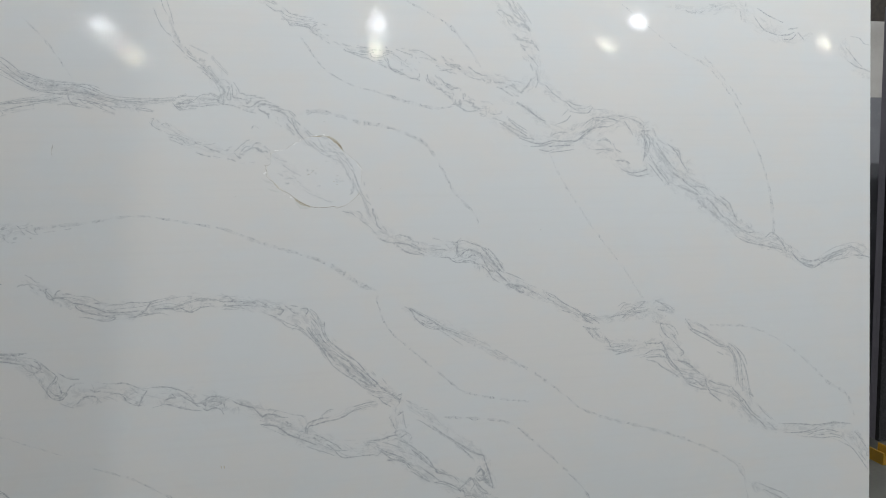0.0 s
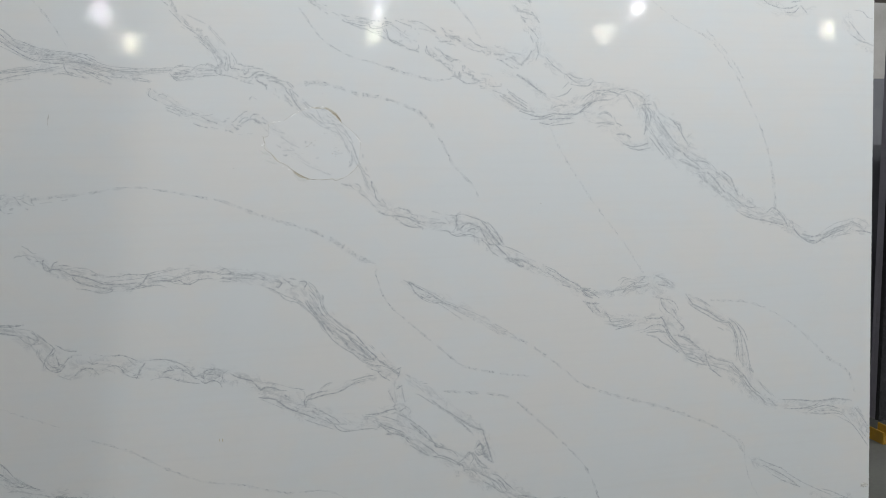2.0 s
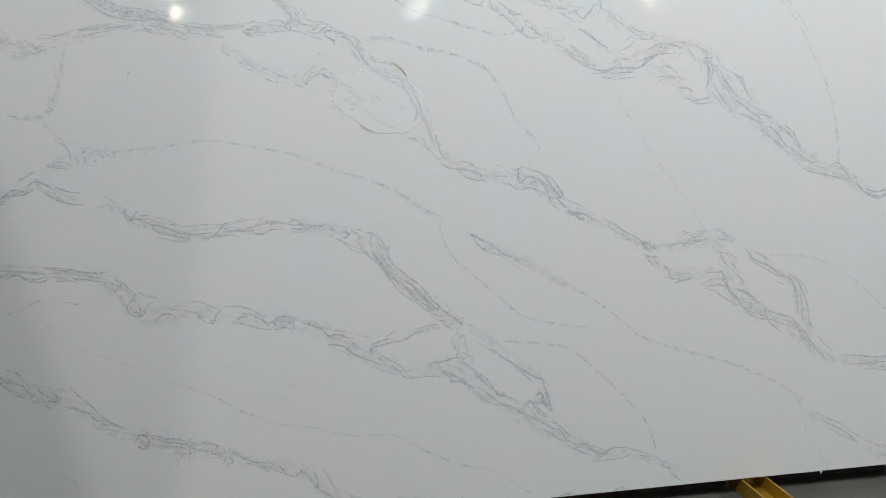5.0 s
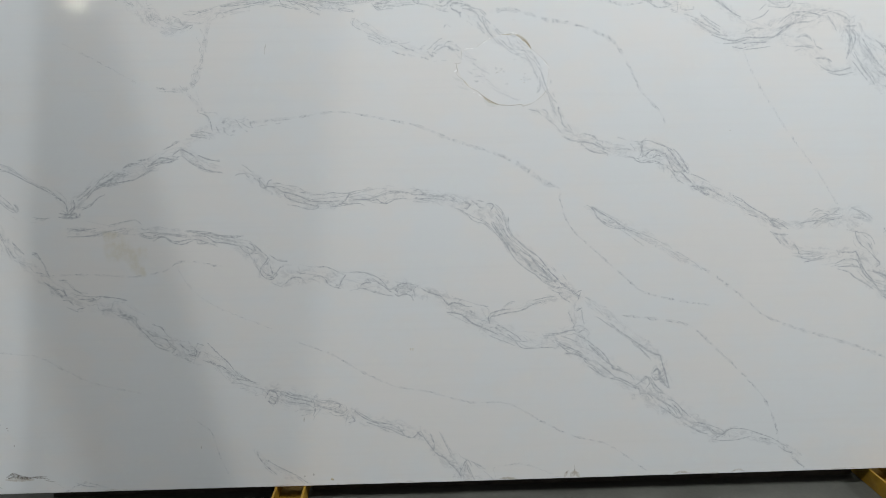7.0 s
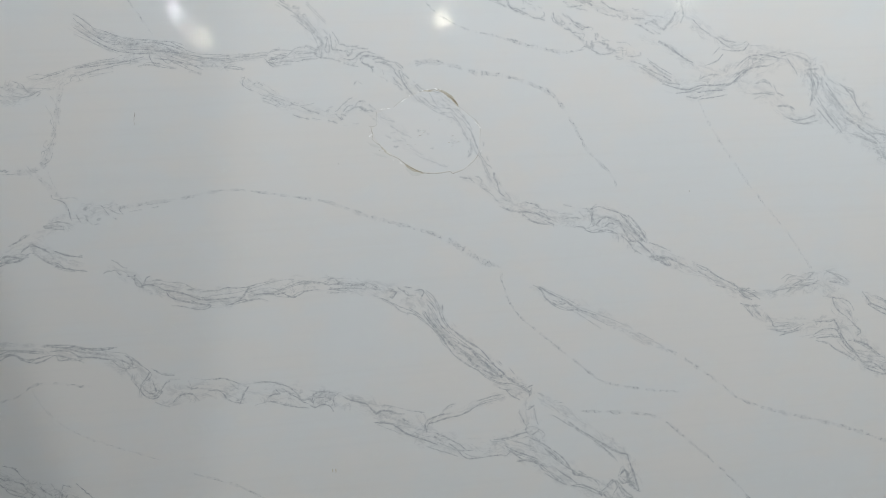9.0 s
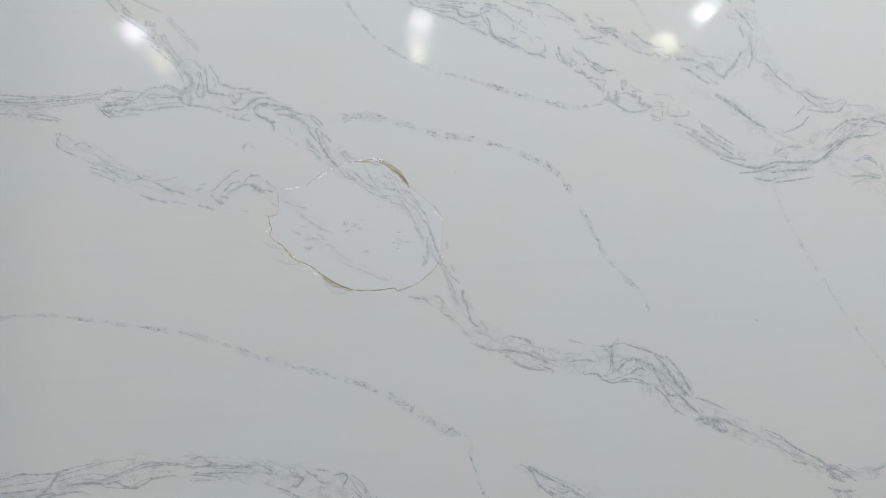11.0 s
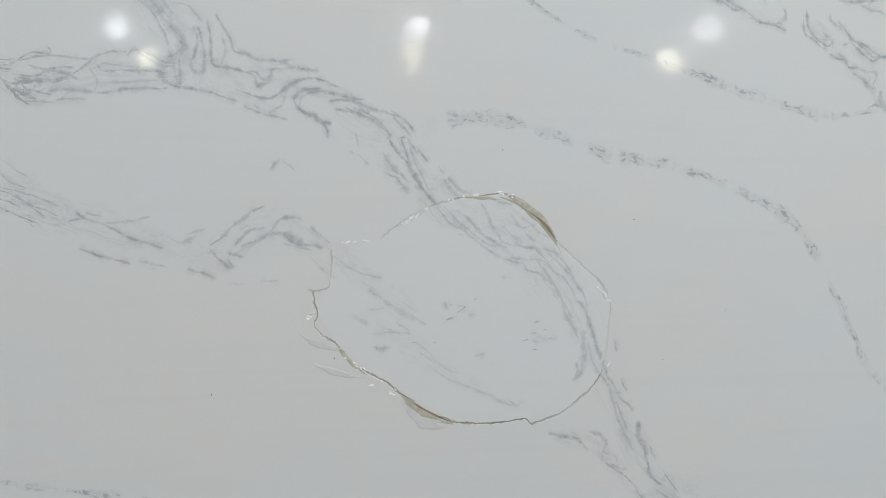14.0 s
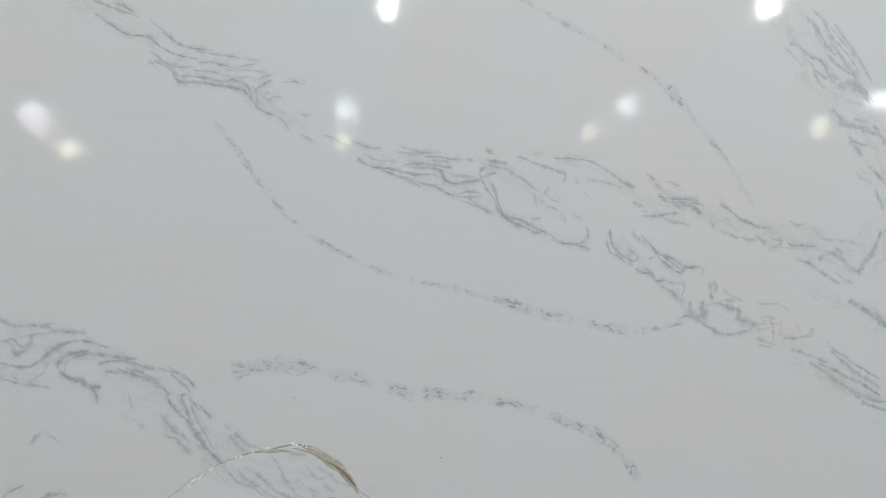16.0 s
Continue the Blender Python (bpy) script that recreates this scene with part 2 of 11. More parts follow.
CHIP_DARK = worn("dark_chipped_edge", (0.16, 0.14, 0.115), (0.06, 0.05, 0.042), 90.0, 0.6, 0.6, 500.0)
CHIP_WHITE = worn("raw_white_quartz", (0.72, 0.71, 0.68), (0.56, 0.54, 0.5), 60.0, 0.6, 0.6, 500.0)
STAIN = worn("tan_stain", (0.56, 0.5, 0.38), (0.46, 0.40, 0.29), 50.0, 0.3, 0.1, 300.0)
GLUE = worn("clear_glue", (0.69, 0.69, 0.675), (0.64, 0.635, 0.615), 60.0, 0.1, 0.1, 250.0)
# near-white colour that paints the sparkle on the glue
GLINT = worn("painted_glue_glint", (0.93, 0.93, 0.92), (0.86, 0.86, 0.85), 80.0, 0.3, 0.2, 300.0)
LAMP_BODY = worn("grey_lamp_housing", (0.3, 0.3, 0.3), (0.2, 0.2, 0.2), 6.0, 0.5, 0.1, 90.0)


# ---- mesh helpers ----
def mesh_object(name, bm, material, smooth=False):
    data = bpy.data.meshes.new(name)
    bm.normal_update()
    bm.to_mesh(data)
    bm.free()
    data.materials.append(material)
    if smooth:
        data.shade_smooth()
    return new(name, data)


def part(name, bm, material, parent, label="", smooth=False):
    ob = mesh_object(name, bm, material, smooth)
    ob.parent = parent
    if label:
        ob["label"] = label
    return ob


def add_box(bm, low, high, bevel=0.0):
    made = bmesh.ops.create_cube(bm, size=1.0)["verts"]
    for vert in made:
        for axis in range(3):
            vert.co[axis] = low[axis] + (vert.co[axis] + 0.5) * (high[axis] - low[axis])
    if bevel:
        edges = list({e for vert in made for e in vert.link_edges})
        bmesh.ops.bevel(bm, geom=edges, offset=bevel, segments=2, affect="EDGES", profile=0.5)
    return bm


def box(low, high, bevel=0.0):
    return add_box(bmesh.new(), low, high, bevel)


def structure(name, low, high, material, label, category):
    ob = mesh_object(name, box(low, high), material)
    return tagged(ob, label, category, kind="structure")


# ---- the warehouse ----
X0, X1, Y0, Y1, ROOF = -12.0, 16.0, -19.0, 9.0, 6.3
structure("floor", (X0, Y0, -0.2), (X1, Y1, 0.0), CONCRETE, "worn grey concrete warehouse floor", "floor")
structure("ceiling", (X0, Y0, ROOF), (X1, Y1, ROOF + 0.2), CEILING_PAINT, "dark grey sheet ceiling over the warehouse", "ceiling")
structure("wall_north", (X0, Y1, 0), (X1, Y1 + 0.2, ROOF), BLACK_STEEL, "dark wall behind the slab racks", "wall")
structure("wall_south", (X0, Y0 - 0.2, 0), (X1, Y0, ROOF), WALL_PAINT, "plain grey painted warehouse wall", "wall")
structure("wall_west", (X0 - 0.2, Y0, 0), (X0, Y1, ROOF), WALL_PAINT, "plain grey painted warehouse wall", "wall")
structure("wall_east", (X1, Y0, 0), (X1 + 0.2, Y1, ROOF), WALL_PAINT, "plain grey painted warehouse wall", "wall")
# unseen column and post, added to cast the shadow bands on the slab
for col_x, col_y, half, col_label in ((-2.555, -0.8, 0.11, "square grey painted column, unseen, added to shade the slab"), (2.88, -1.4, 0.028, "slim grey painted post, unseen, added to shade the slab")):
    structure("column", (col_x - half, col_y - half, 0), (col_x + half, col_y + half, ROOF), WALL_PAINT, col_label, "column")


# ---- high-bay lamps ----
def high_bay_lamp(x, y, z, watts, colour, size=0.035):
    thing = tagged(new("high_bay_lamp"), "round grey high-bay lamp hanging from the ceiling, itself unseen", "lamp", "ceiling lamps")
    thing.location = (x, y, z)
    bm = bmesh.new()
    bmesh.ops.create_cone(bm, cap_ends=True, segments=24, radius1=0.16, radius2=0.09, depth=0.16, matrix=Matrix.Translation((0, 0, 0.2)))
    part("housing", bm, LAMP_BODY, thing)
    bm = bmesh.new()
    bmesh.ops.create_cone(bm, cap_ends=True, segments=10, radius1=0.012, radius2=0.012, depth=ROOF - z - 0.28, matrix=Matrix.Translation((0, 0, (ROOF - z + 0.28) / 2)))
    part("hanging_rod", bm, LAMP_BODY, thing)
    data = bpy.data.lights.new("lamp_light", "POINT")
    data.energy, data.color, data.shadow_soft_size = watts, colour, size
    bulb = new("lamp_light", data)
    bulb.parent = thing
    return thing


COOL, WARM = (0.94, 0.98, 1.0), (0.98, 0.96, 0.74)
# the rows run at a slight angle to the slab's rack: the first lamp, the step to the next, how many, height, share of the watts, size
for first, step, count, z, watts, colour, size in (
    # this row, behind the rack, is unseen, added to light the slabs there
    ((-3.35, 3.2), (5.1, 0.4), 4, LAMP_Z, 0.4, COOL, 0.035),
    ((-3.0, -8.4), (4.75, 0.67), 4, LAMP_Z, 0.1, COOL, 0.045),
    ((-7.9, -13.05), (4.85, 0.67), 5, LAMP_Z, 0.05, COOL, 0.054),
    ((-7.75, -14.95), (4.85, 0.73), 5, LAMP_Z, 0.045, WARM, 0.054),
):
    for k in range(count):
        high_bay_lamp(first[0] + step[0] * k, first[1] + step[1] * k, z, LAMP_WATTS * watts, colour, size)
# unseen lower lamps, added over the aisle in front of the rack for light
for lamp_x, lamp_y, watts, size in ((-5.76, -2.7, 0.72, 0.05), (0.9, -1.95, 0.9, 0.05), (6.65, -2.7, 2.4, 0.02), (-1.2, -3.2, 0.33, 0.05)):
    high_bay_lamp(lamp_x, lamp_y, LAMP_Z - 1.1, LAMP_WATTS * watts, COOL, size)

# ---- the white quartz slab and its veins ----
FINE, COARSE, BLOCK = 0.00115, 0.0023, 20   # cell sizes of the slab's face, and fine cells to a block
NBX, NBZ = round(SLAB_W / (FINE * BLOCK)), round(SLAB_H / (FINE * BLOCK))
FX, FZ = NBX * BLOCK + 1, NBZ * BLOCK + 1
fine_x, fine_z = np.linspace(-SLAB_W / 2, SLAB_W / 2, FX), np.linspace(0.0, SLAB_H, FZ)
grid_x, grid_z = fine_x[::2], fine_z[::2]
NX, NZ = len(grid_x), len(grid_z)


def blank(shape, **values):
    return {key: np.full(shape, value, np.float32) for key, value in values.items()}


fields = {tag: blank((NZ, NX), ratio=9.0, u=0.0, d=1.0, w=0.01, s=0.0, t=1.0) for tag in "abetc"}
start_u = [0.0]
bands = []


def glide(c, step):
    """A smooth line through the places c, with a place about every step."""
    c = np.vstack([2 * c[0] - c[1], c, 2 * c[-1] - c[-2]])
    line = []
    for i in range(1, len(c) - 2):
        steps = max(2, int(np.hypot(*(c[i + 1] - c[i])[:2]) / step))
        f = (np.arange(steps) / steps)[:, None]
        line.append(0.5 * (2 * c[i] + (c[i + 1] - c[i - 1]) * f + (2 * c[i - 1] - 5 * c[i] + 4 * c[i + 1] - c[i + 2]) * f**2 + (3 * c[i] - c[i - 1] - 3 * c[i + 1] + c[i + 2]) * f**3))
    return np.vstack([*line, c[-2:-1]])


def nearest(line, reach, xs, zs):
    """For the grid's places within reach of a line: the window, how near it is, which place of it is nearest, how far off and how far on."""
    i0, i1 = np.searchsorted(xs, [line[:, 0].min() - reach, line[:, 0].max() + reach])
    j0, j1 = np.searchsorted(zs, [line[:, 1].min() - reach, line[:, 1].max() + reach])
    if i1 <= i0 or j1 <= j0:
        return None
    near = np.full((j1 - j0, i1 - i0), 9.0)
    index = np.zeros(near.shape, int)
    cell_x, cell_z = xs[1] - xs[0], zs[1] - zs[0]
    for k, (x, z) in enumerate(line[:, :2]):
        a0, a1 = max(0, int((x - reach - xs[i0]) / cell_x)), int((x + reach - xs[i0]) / cell_x) + 2
        b0, b1 = max(0, int((z - reach - zs[j0]) / cell_z)), int((z + reach - zs[j0]) / cell_z) + 2
        if a1 <= 0 or b1 <= 0:
            continue
        far = (xs[i0:i1][a0:a1] - x)[None, :] ** 2 + (zs[j0:j1][b0:b1] - z)[:, None] ** 2
        spot = near[b0:b1, a0:a1]
        closer = far < spot
        spot[closer] = far[closer]
        index[b0:b1, a0:a1][closer] = k
    way = np.gradient(line[:, :2], axis=0)
    way /= np.linalg.norm(way, axis=1)[:, None] + 1e-9
    dx, dz = xs[i0:i1][None, :] - line[index, 0], zs[j0:j1][:, None] - line[index, 1]
    off = way[index, 0] * dz - way[index, 1] * dx
    on = way[index, 0] * dx + way[index, 1] * dz
    return np.s_[j0:j1, i0:i1], np.sqrt(near), index, off, on


def vein(kind, strength, course):
    """Lays a vein into the slab's fields: how far along it, how far off its middle, its half width and strength.
    Veins that touch go to different fields. course: places and half widths along it, in centimetres on the slab."""
    line = glide(np.array(course) / 100, 0.005)
    if kind == "band":
        bands.append((strength, line.copy()))
    if kind != "crack":
        line[:, 2] *= 1 + 0.25 * np.sin(np.arange(len(line)) * 0.55 + 3 * len(line))
    line[:, 2] = np.maximum(line[:, 2], 0.0008)
    run = np.concatenate([[0], np.cumsum(np.hypot(*np.diff(line[:, :2], axis=0).T))])
    reach = line[:, 2].max() * 1.2 + 0.032
    found = nearest(line, reach, grid_x, grid_z)
    if found is None:
        return
    window, total, index, off, on = found
    half = line[index, 2]
    ratio = total / half
    taper = np.maximum(half * 1.5, 0.006)
    along = run[index] + on
    ends = np.clip(np.minimum(along + taper * 0.4, run[-1] - along + taper * 0.4) / taper, 0, 1)
    if kind == "crack":
        ends = np.clip(1.5 - np.maximum(-along, along - run[-1]) / 0.004, 0, 1)
    ends = ends * np.clip((half * 1.15 + (0.03 if kind == "band" else 0.013) - total) / 0.006, 0, 1)
    tag = {"thread": "t", "crack": "c"}.get(kind) or min("abe", key=lambda k: np.sum((fields[k]["ratio"][window] < 2.4) & (ratio < 2.4)))
    better = (ratio < fields[tag]["ratio"][window]) & (total < reach)
    for key, value in (("ratio", ratio), ("u", along + start_u[0]), ("d", off), ("w", half), ("s", ends * strength), ("t", total)):
        fields[tag][key][window][better] = value[better]
    start_u[0] += run[-1] + 0.7


vein("band", 0.8, [(-158.9, 99.2, 0.64), (-151.1, 95.4, 0.81), (-144.6, 91.4, 0.81), (-140.1, 86.4, 1.30)])
vein("band", 0.7, [(-171.0, 97.3, 1.13), (-164.6, 92.1, 1.29), (-158.4, 88.2, 0.97), (-154.4, 85.9, 0.65)])
vein("band", 0.75, [(-171.7, 101.0, 0.80), (-162.5, 99.8, 0.80), (-156.2, 98.1, 0.64)])
vein("band", 1, [(-140.8, 85.1, 1.95), (-133.5, 91.9, 2.11), (-126.8, 95.6, 1.95), (-117.2, 98.4, 1.95), (-110.1, 101.9, 1.95), (-106.5, 102.9, 1.95), (-101.7, 100.3, 1.63), (-95.9, 97.9, 1.31)])
vein("band", 0.8, [(-105.7, 105.5, 0.98), (-100.7, 107.7, 1.79), (-96.0, 109.3, 2.28), (-91.4, 110.5, 2.28), (-85.8, 111.1, 1.47)])
vein("band", 1, [(-170.4, 96.7, 1.45), (-166.5, 89.0, 2.10), (-162.1, 81.6, 2.27), (-157.5, 74.0, 1.95), (-152.4, 69.3, 2.12), (-147.3, 65.0, 2.45), (-143.1, 62.0, 2.61), (-137.5, 59.3, 2.28), (-126.9, 55.1, 2.32), (-121.4, 50.6, 2.17), (-114.6, 46.1, 2.34), (-106.7, 42.6, 3.03), (-100.1, 40.0, 2.19), (-93.6, 34.6, 2.03), (-87.0, 30.9, 2.04), (-80.3, 29.0, 3.41), (-72.7, 26.1, 3.77), (-65.0, 24.7, 3.09), (-59.1, 22.2, 2.41), (-49.6, 19.2, 2.25), (-40.2, 16.3, 2.43), (-34.5, 12.3, 2.27), (-29.9, 6.9, 2.80), (-22.9, -0.0, 2.82)])
vein("band", 1, [(-89.9, 97.5, 0.82), (-83.5, 93.1, 1.98), (-75.4, 89.8, 2.32), (-67.7, 87.8, 2.82), (-57.7, 88.5, 2.33), (-45.5, 89.8, 2.00), (-34.3, 88.8, 2.01), (-23.7, 86.1, 2.36), (-16.5, 82.6, 3.04), (-11.1, 75.7, 3.06), (-2.6, 66.6, 2.74), (6.0, 59.9, 2.06), (11.8, 57.0, 1.55)])
vein("band", 0.95, [(-141.2, 80.3, 1.31), (-127.8, 79.8, 1.47), (-117.6, 80.0, 1.31), (-107.3, 78.5, 1.48), (-95.0, 76.7, 1.66), (-88.5, 72.9, 2.33), (-84.1, 67.9, 3.34), (-78.8, 65.4, 3.01), (-68.7, 65.7, 2.35), (-58.7, 64.3, 2.70), (-46.9, 62.0, 3.05), (-37.6, 60.5, 2.55), (-27.5, 55.2, 3.08), (-17.3, 49.3, 3.44), (-7.8, 44.5, 2.76)])
vein("band", 1, [(-5.2, 43.9, 1.56), (4.3, 43.9, 2.77), (13.0, 39.1, 3.49), (21.8, 32.8, 3.15), (30.7, 27.6, 3.88), (39.6, 21.9, 3.54), (48.6, 15.7, 2.85), (53.7, 13.5, 2.68), (61.2, 13.3, 1.61), (68.8, 10.9, 1.26), (74.2, 9.1, 1.08), (80.3, 5.1, 1.26)])
vein("band", 0.9, [(-17.8, 51.7, 1.72), (-10.4, 53.8, 1.20), (-0.9, 56.6, 1.38), (6.8, 58.2, 1.55)])
vein("band", 0.8, [(9.4, 56.7, 1.38), (9.1, 52.2, 2.42), (10.5, 47.6, 2.77), (13.0, 42.6, 2.09)])
vein("band", 0.6, [(-0.0, 46.4, 0.86), (7.7, 47.5, 1.04), (11.2, 48.8, 0.87)])
vein("band", 0.9, [(12.2, 56.7, 1.38), (19.8, 51.3, 1.39), (27.8, 44.7, 1.40), (33.6, 40.0, 1.40), (35.8, 36.8, 2.11), (36.9, 32.3, 2.46), (38.4, 28.5, 1.24)])
vein("band", 0.85, [(12.0, 84.8, 0.68), (16.9, 81.7, 1.88), (24.7, 78.5, 2.06), (33.3, 74.2, 1.55), (41.2, 69.2, 1.04), (46.5, 66.0, 0.69)])
vein("band", 1, [(-92.8, 154.3, 1.74), (-87.5, 150.6, 2.04), (-81.5, 148.1, 2.34), (-74.0, 146.3, 2.52), (-65.6, 144.6, 1.99), (-57.0, 143.1, 1.31)])
vein("band", 0.9, [(-93.3, 143.5, 1.08), (-85.1, 144.7, 0.82), (-78.1, 146.3, 1.11)])
vein("band", 0.9, [(-131.4, 152.5, 2.49), (-120.0, 146.7, 2.49), (-114.0, 141.3, 2.81), (-108.7, 138.4, 2.81), (-102.3, 139.8, 1.87), (-93.7, 142.7, 1.40), (-81.2, 145.2, 1.24)])
vein("band", 0.7, [(-68.4, 143.9, 0.85), (-58.4, 144.3, 0.72), (-50.4, 144.7, 1.03)])
vein("band", 1, [(-50.5, 143.8, 0.78), (-48.5, 143.6, 1.46), (-45.4, 144.5, 1.81), (-41.4, 144.9, 1.71), (-37.4, 145.1, 1.96), (-34.6, 145.3, 1.97), (-31.7, 144.5, 2.22), (-28.1, 143.8, 2.12), (-25.2, 142.9, 2.13), (-21.6, 141.1, 2.51), (-19.2, 139.7, 2.40), (-16.8, 136.9, 1.81), (-13.8, 133.9, 1.83), (-9.5, 132.7, 2.83), (-5.8, 129.5, 2.73), (-2.9, 125.9, 2.25), (-1.3, 122.5, 1.88), (-0.2, 119.4, 1.39), (1.6, 115.6, 1.39), (3.8, 111.8, 1.53), (6.7, 108.4, 1.28), (9.0, 106.0, 1.68)])
vein("band", 1, [(5.6, 107.9, 1.66), (8.5, 105.2, 2.00), (13.5, 103.4, 2.02), (20.3, 102.0, 2.05), (26.3, 101.8, 2.42), (31.4, 101.1, 3.49), (36.6, 97.9, 3.17), (41.8, 93.6, 2.49), (47.1, 90.2, 1.80), (55.2, 86.4, 1.65), (63.4, 81.8, 1.67), (70.9, 77.2, 1.89)])
vein("band", 0.95, [(-36.0, 145.1, 1.50), (-36.7, 147.7, 1.73), (-38.7, 150.3, 1.60), (-40.8, 152.9, 1.37), (-43.1, 155.4, 1.13), (-44.5, 157.4, 1.01)])
vein("band", 0.6, [(-34.0, 146.6, 0.93), (-35.1, 149.5, 0.92), (-36.7, 152.4, 0.80), (-38.3, 155.3, 0.69), (-39.4, 157.6, 0.57)])
vein("band", 0.9, [(-51.6, 135.4, 1.56), (-47.7, 133.7, 1.47), (-43.8, 132.5, 1.14), (-39.2, 131.5, 1.27), (-34.6, 129.9, 1.28), (-31.7, 131.4, 1.52), (-28.7, 132.6, 1.41), (-25.8, 131.2, 1.31), (-22.8, 128.7, 1.55), (-19.2, 126.0, 1.21), (-16.5, 124.3, 0.61)])
vein("band", 0.7, [(-56.3, 139.8, 1.02), (-52.2, 137.3, 1.32), (-46.4, 134.5, 1.04), (-41.2, 132.7, 0.90)])
vein("band", 0.45, [(-21.6, 124.5, 0.84), (-16.8, 121.4, 1.21), (-13.1, 118.9, 0.98), (-8.5, 116.6, 0.37)])
vein("band", 0.7, [(-4.7, 113.5, 0.50), (-1.3, 112.8, 1.13), (1.9, 109.9, 0.76), (4.2, 107.3, 0.64), (7.4, 105.4, 0.64), (12.3, 105.9, 1.30), (15.5, 104.4, 1.44)])
vein("band", 0.9, [(70.3, 77.6, 1.51), (79.0, 78.5, 1.53), (86.8, 80.3, 3.10), (94.0, 81.3, 2.75), (99.3, 79.3, 1.59)])
vein("band", 0.8, [(91.0, 81.0, 1.95), (95.3, 75.9, 2.37), (98.8, 70.9, 1.99), (101.7, 65.8, 2.00), (107.1, 60.0, 1.62)])
vein("band", 1, [(69.0, 78.0, 1.69), (72.9, 73.5, 1.71), (78.3, 70.0, 1.91), (86.0, 69.2, 2.33), (93.8, 68.3, 2.76), (98.7, 64.2, 3.58), (104.7, 59.2, 3.62), (111.7, 54.7, 3.26), (119.3, 50.8, 2.48), (125.1, 45.1, 2.51), (131.3, 40.0, 2.11), (138.8, 38.3, 1.50), (150.6, 36.5, 2.19), (160.5, 36.4, 2.67), (166.6, 32.6, 2.70), (174.0, 23.1, 3.19)])
vein("band", 0.85, [(104.2, 76.1, 0.80), (108.4, 72.9, 2.02), (115.9, 68.5, 1.84), (120.6, 64.1, 2.48), (122.6, 57.6, 2.49), (125.1, 51.3, 1.88), (127.2, 47.4, 1.47)])
vein("band", 0.6, [(108.7, 54.9, 1.62), (115.8, 52.9, 1.44), (120.9, 52.9, 1.24), (130.3, 43.3, 1.90)])
vein("band", 1, [(-28.8, 173.8, 0.91), (-24.6, 172.2, 1.12), (-20.7, 170.3, 1.24), (-17.2, 167.9, 1.54), (-13.6, 166.7, 1.58), (-11.1, 165.0, 1.23), (-7.6, 162.2, 0.68)])
vein("band", 1, [(-5.2, 161.5, 0.39), (-1.7, 160.0, 1.01), (2.3, 158.9, 1.46), (6.5, 157.6, 1.82), (9.6, 155.0, 1.20), (12.8, 153.5, 1.00), (16.1, 152.2, 0.86), (18.5, 151.9, 0.58)])
vein("band", 0.8, [(7.7, 160.6, 0.87), (9.0, 159.4, 1.09), (10.9, 158.4, 1.10), (13.6, 156.8, 1.46), (16.3, 155.0, 1.03)])
vein("band", 0.8, [(12.6, 160.4, 0.45), (17.1, 159.8, 0.46), (20.6, 158.6, 0.59), (23.7, 156.6, 0.84), (27.0, 155.6, 1.35), (30.7, 155.3, 1.26), (33.8, 154.2, 0.90)])
vein("band", 0.9, [(25.3, 158.5, 0.73), (29.5, 156.3, 1.13), (34.5, 154.3, 1.16), (38.9, 152.9, 1.46), (44.2, 151.7, 1.37), (49.7, 150.4, 1.56)])
vein("band", 0.95, [(20.9, 153.1, 0.47), (22.2, 151.2, 0.95), (24.8, 149.4, 1.33), (27.7, 147.5, 1.60), (29.7, 145.0, 1.74), (33.0, 143.3, 1.65), (37.5, 142.8, 1.04), (41.4, 142.0, 1.07)])
vein("band", 0.8, [(23.8, 152.5, 0.60), (26.7, 150.5, 0.73), (30.6, 149.0, 0.63)])
vein("band", 0.95, [(41.8, 176.8, 2.10), (44.7, 172.5, 3.17), (48.7, 167.3, 3.56), (52.7, 161.6, 3.23), (54.7, 155.7, 2.52), (53.7, 152.3, 2.88), (49.2, 148.9, 1.79)])
vein("band", 0.9, [(25.0, 156.5, 1.36), (33.5, 154.0, 1.73), (42.2, 151.1, 1.76), (48.3, 149.2, 1.78)])
vein("band", 1, [(38.8, 140.7, 1.23), (45.4, 137.7, 2.13), (52.5, 134.0, 2.52), (60.6, 133.3, 3.29), (69.0, 136.0, 3.72), (76.5, 138.8, 3.39), (83.7, 140.2, 2.67)])
vein("band", 0.9, [(43.0, 146.8, 0.88), (50.9, 143.1, 1.61), (58.4, 138.4, 1.82), (64.4, 135.7, 1.84)])
vein("band", 0.85, [(54.3, 153.7, 2.16), (59.1, 149.0, 2.18), (63.6, 145.3, 2.20), (70.0, 142.9, 1.67), (80.3, 141.4, 1.89)])
vein("band", 0.75, [(68.9, 133.2, 1.86), (76.4, 131.1, 2.64), (81.0, 127.2, 1.90), (86.7, 123.8, 1.92), (92.5, 124.7, 1.94)])
vein("band", 1, [(83.1, 140.5, 2.29), (89.4, 136.7, 3.47), (93.6, 131.4, 5.44), (99.0, 125.5, 5.90), (106.2, 119.1, 4.78), (113.6, 112.7, 4.45), (121.3, 106.5, 3.28), (130.5, 101.2, 2.50), (138.9, 99.3, 2.54), (144.7, 95.0, 1.93), (150.7, 92.5, 1.73), (158.3, 94.7, 2.19), (165.5, 96.9, 2.66), (174.5, 94.7, 2.25)])
vein("band", 0.7, [(97.9, 176.1, 1.17), (109.7, 174.7, 1.59), (121.7, 176.5, 2.03), (127.8, 172.8, 2.87), (134.3, 168.9, 3.32), (141.8, 166.7, 2.52), (147.5, 167.9, 1.70)])
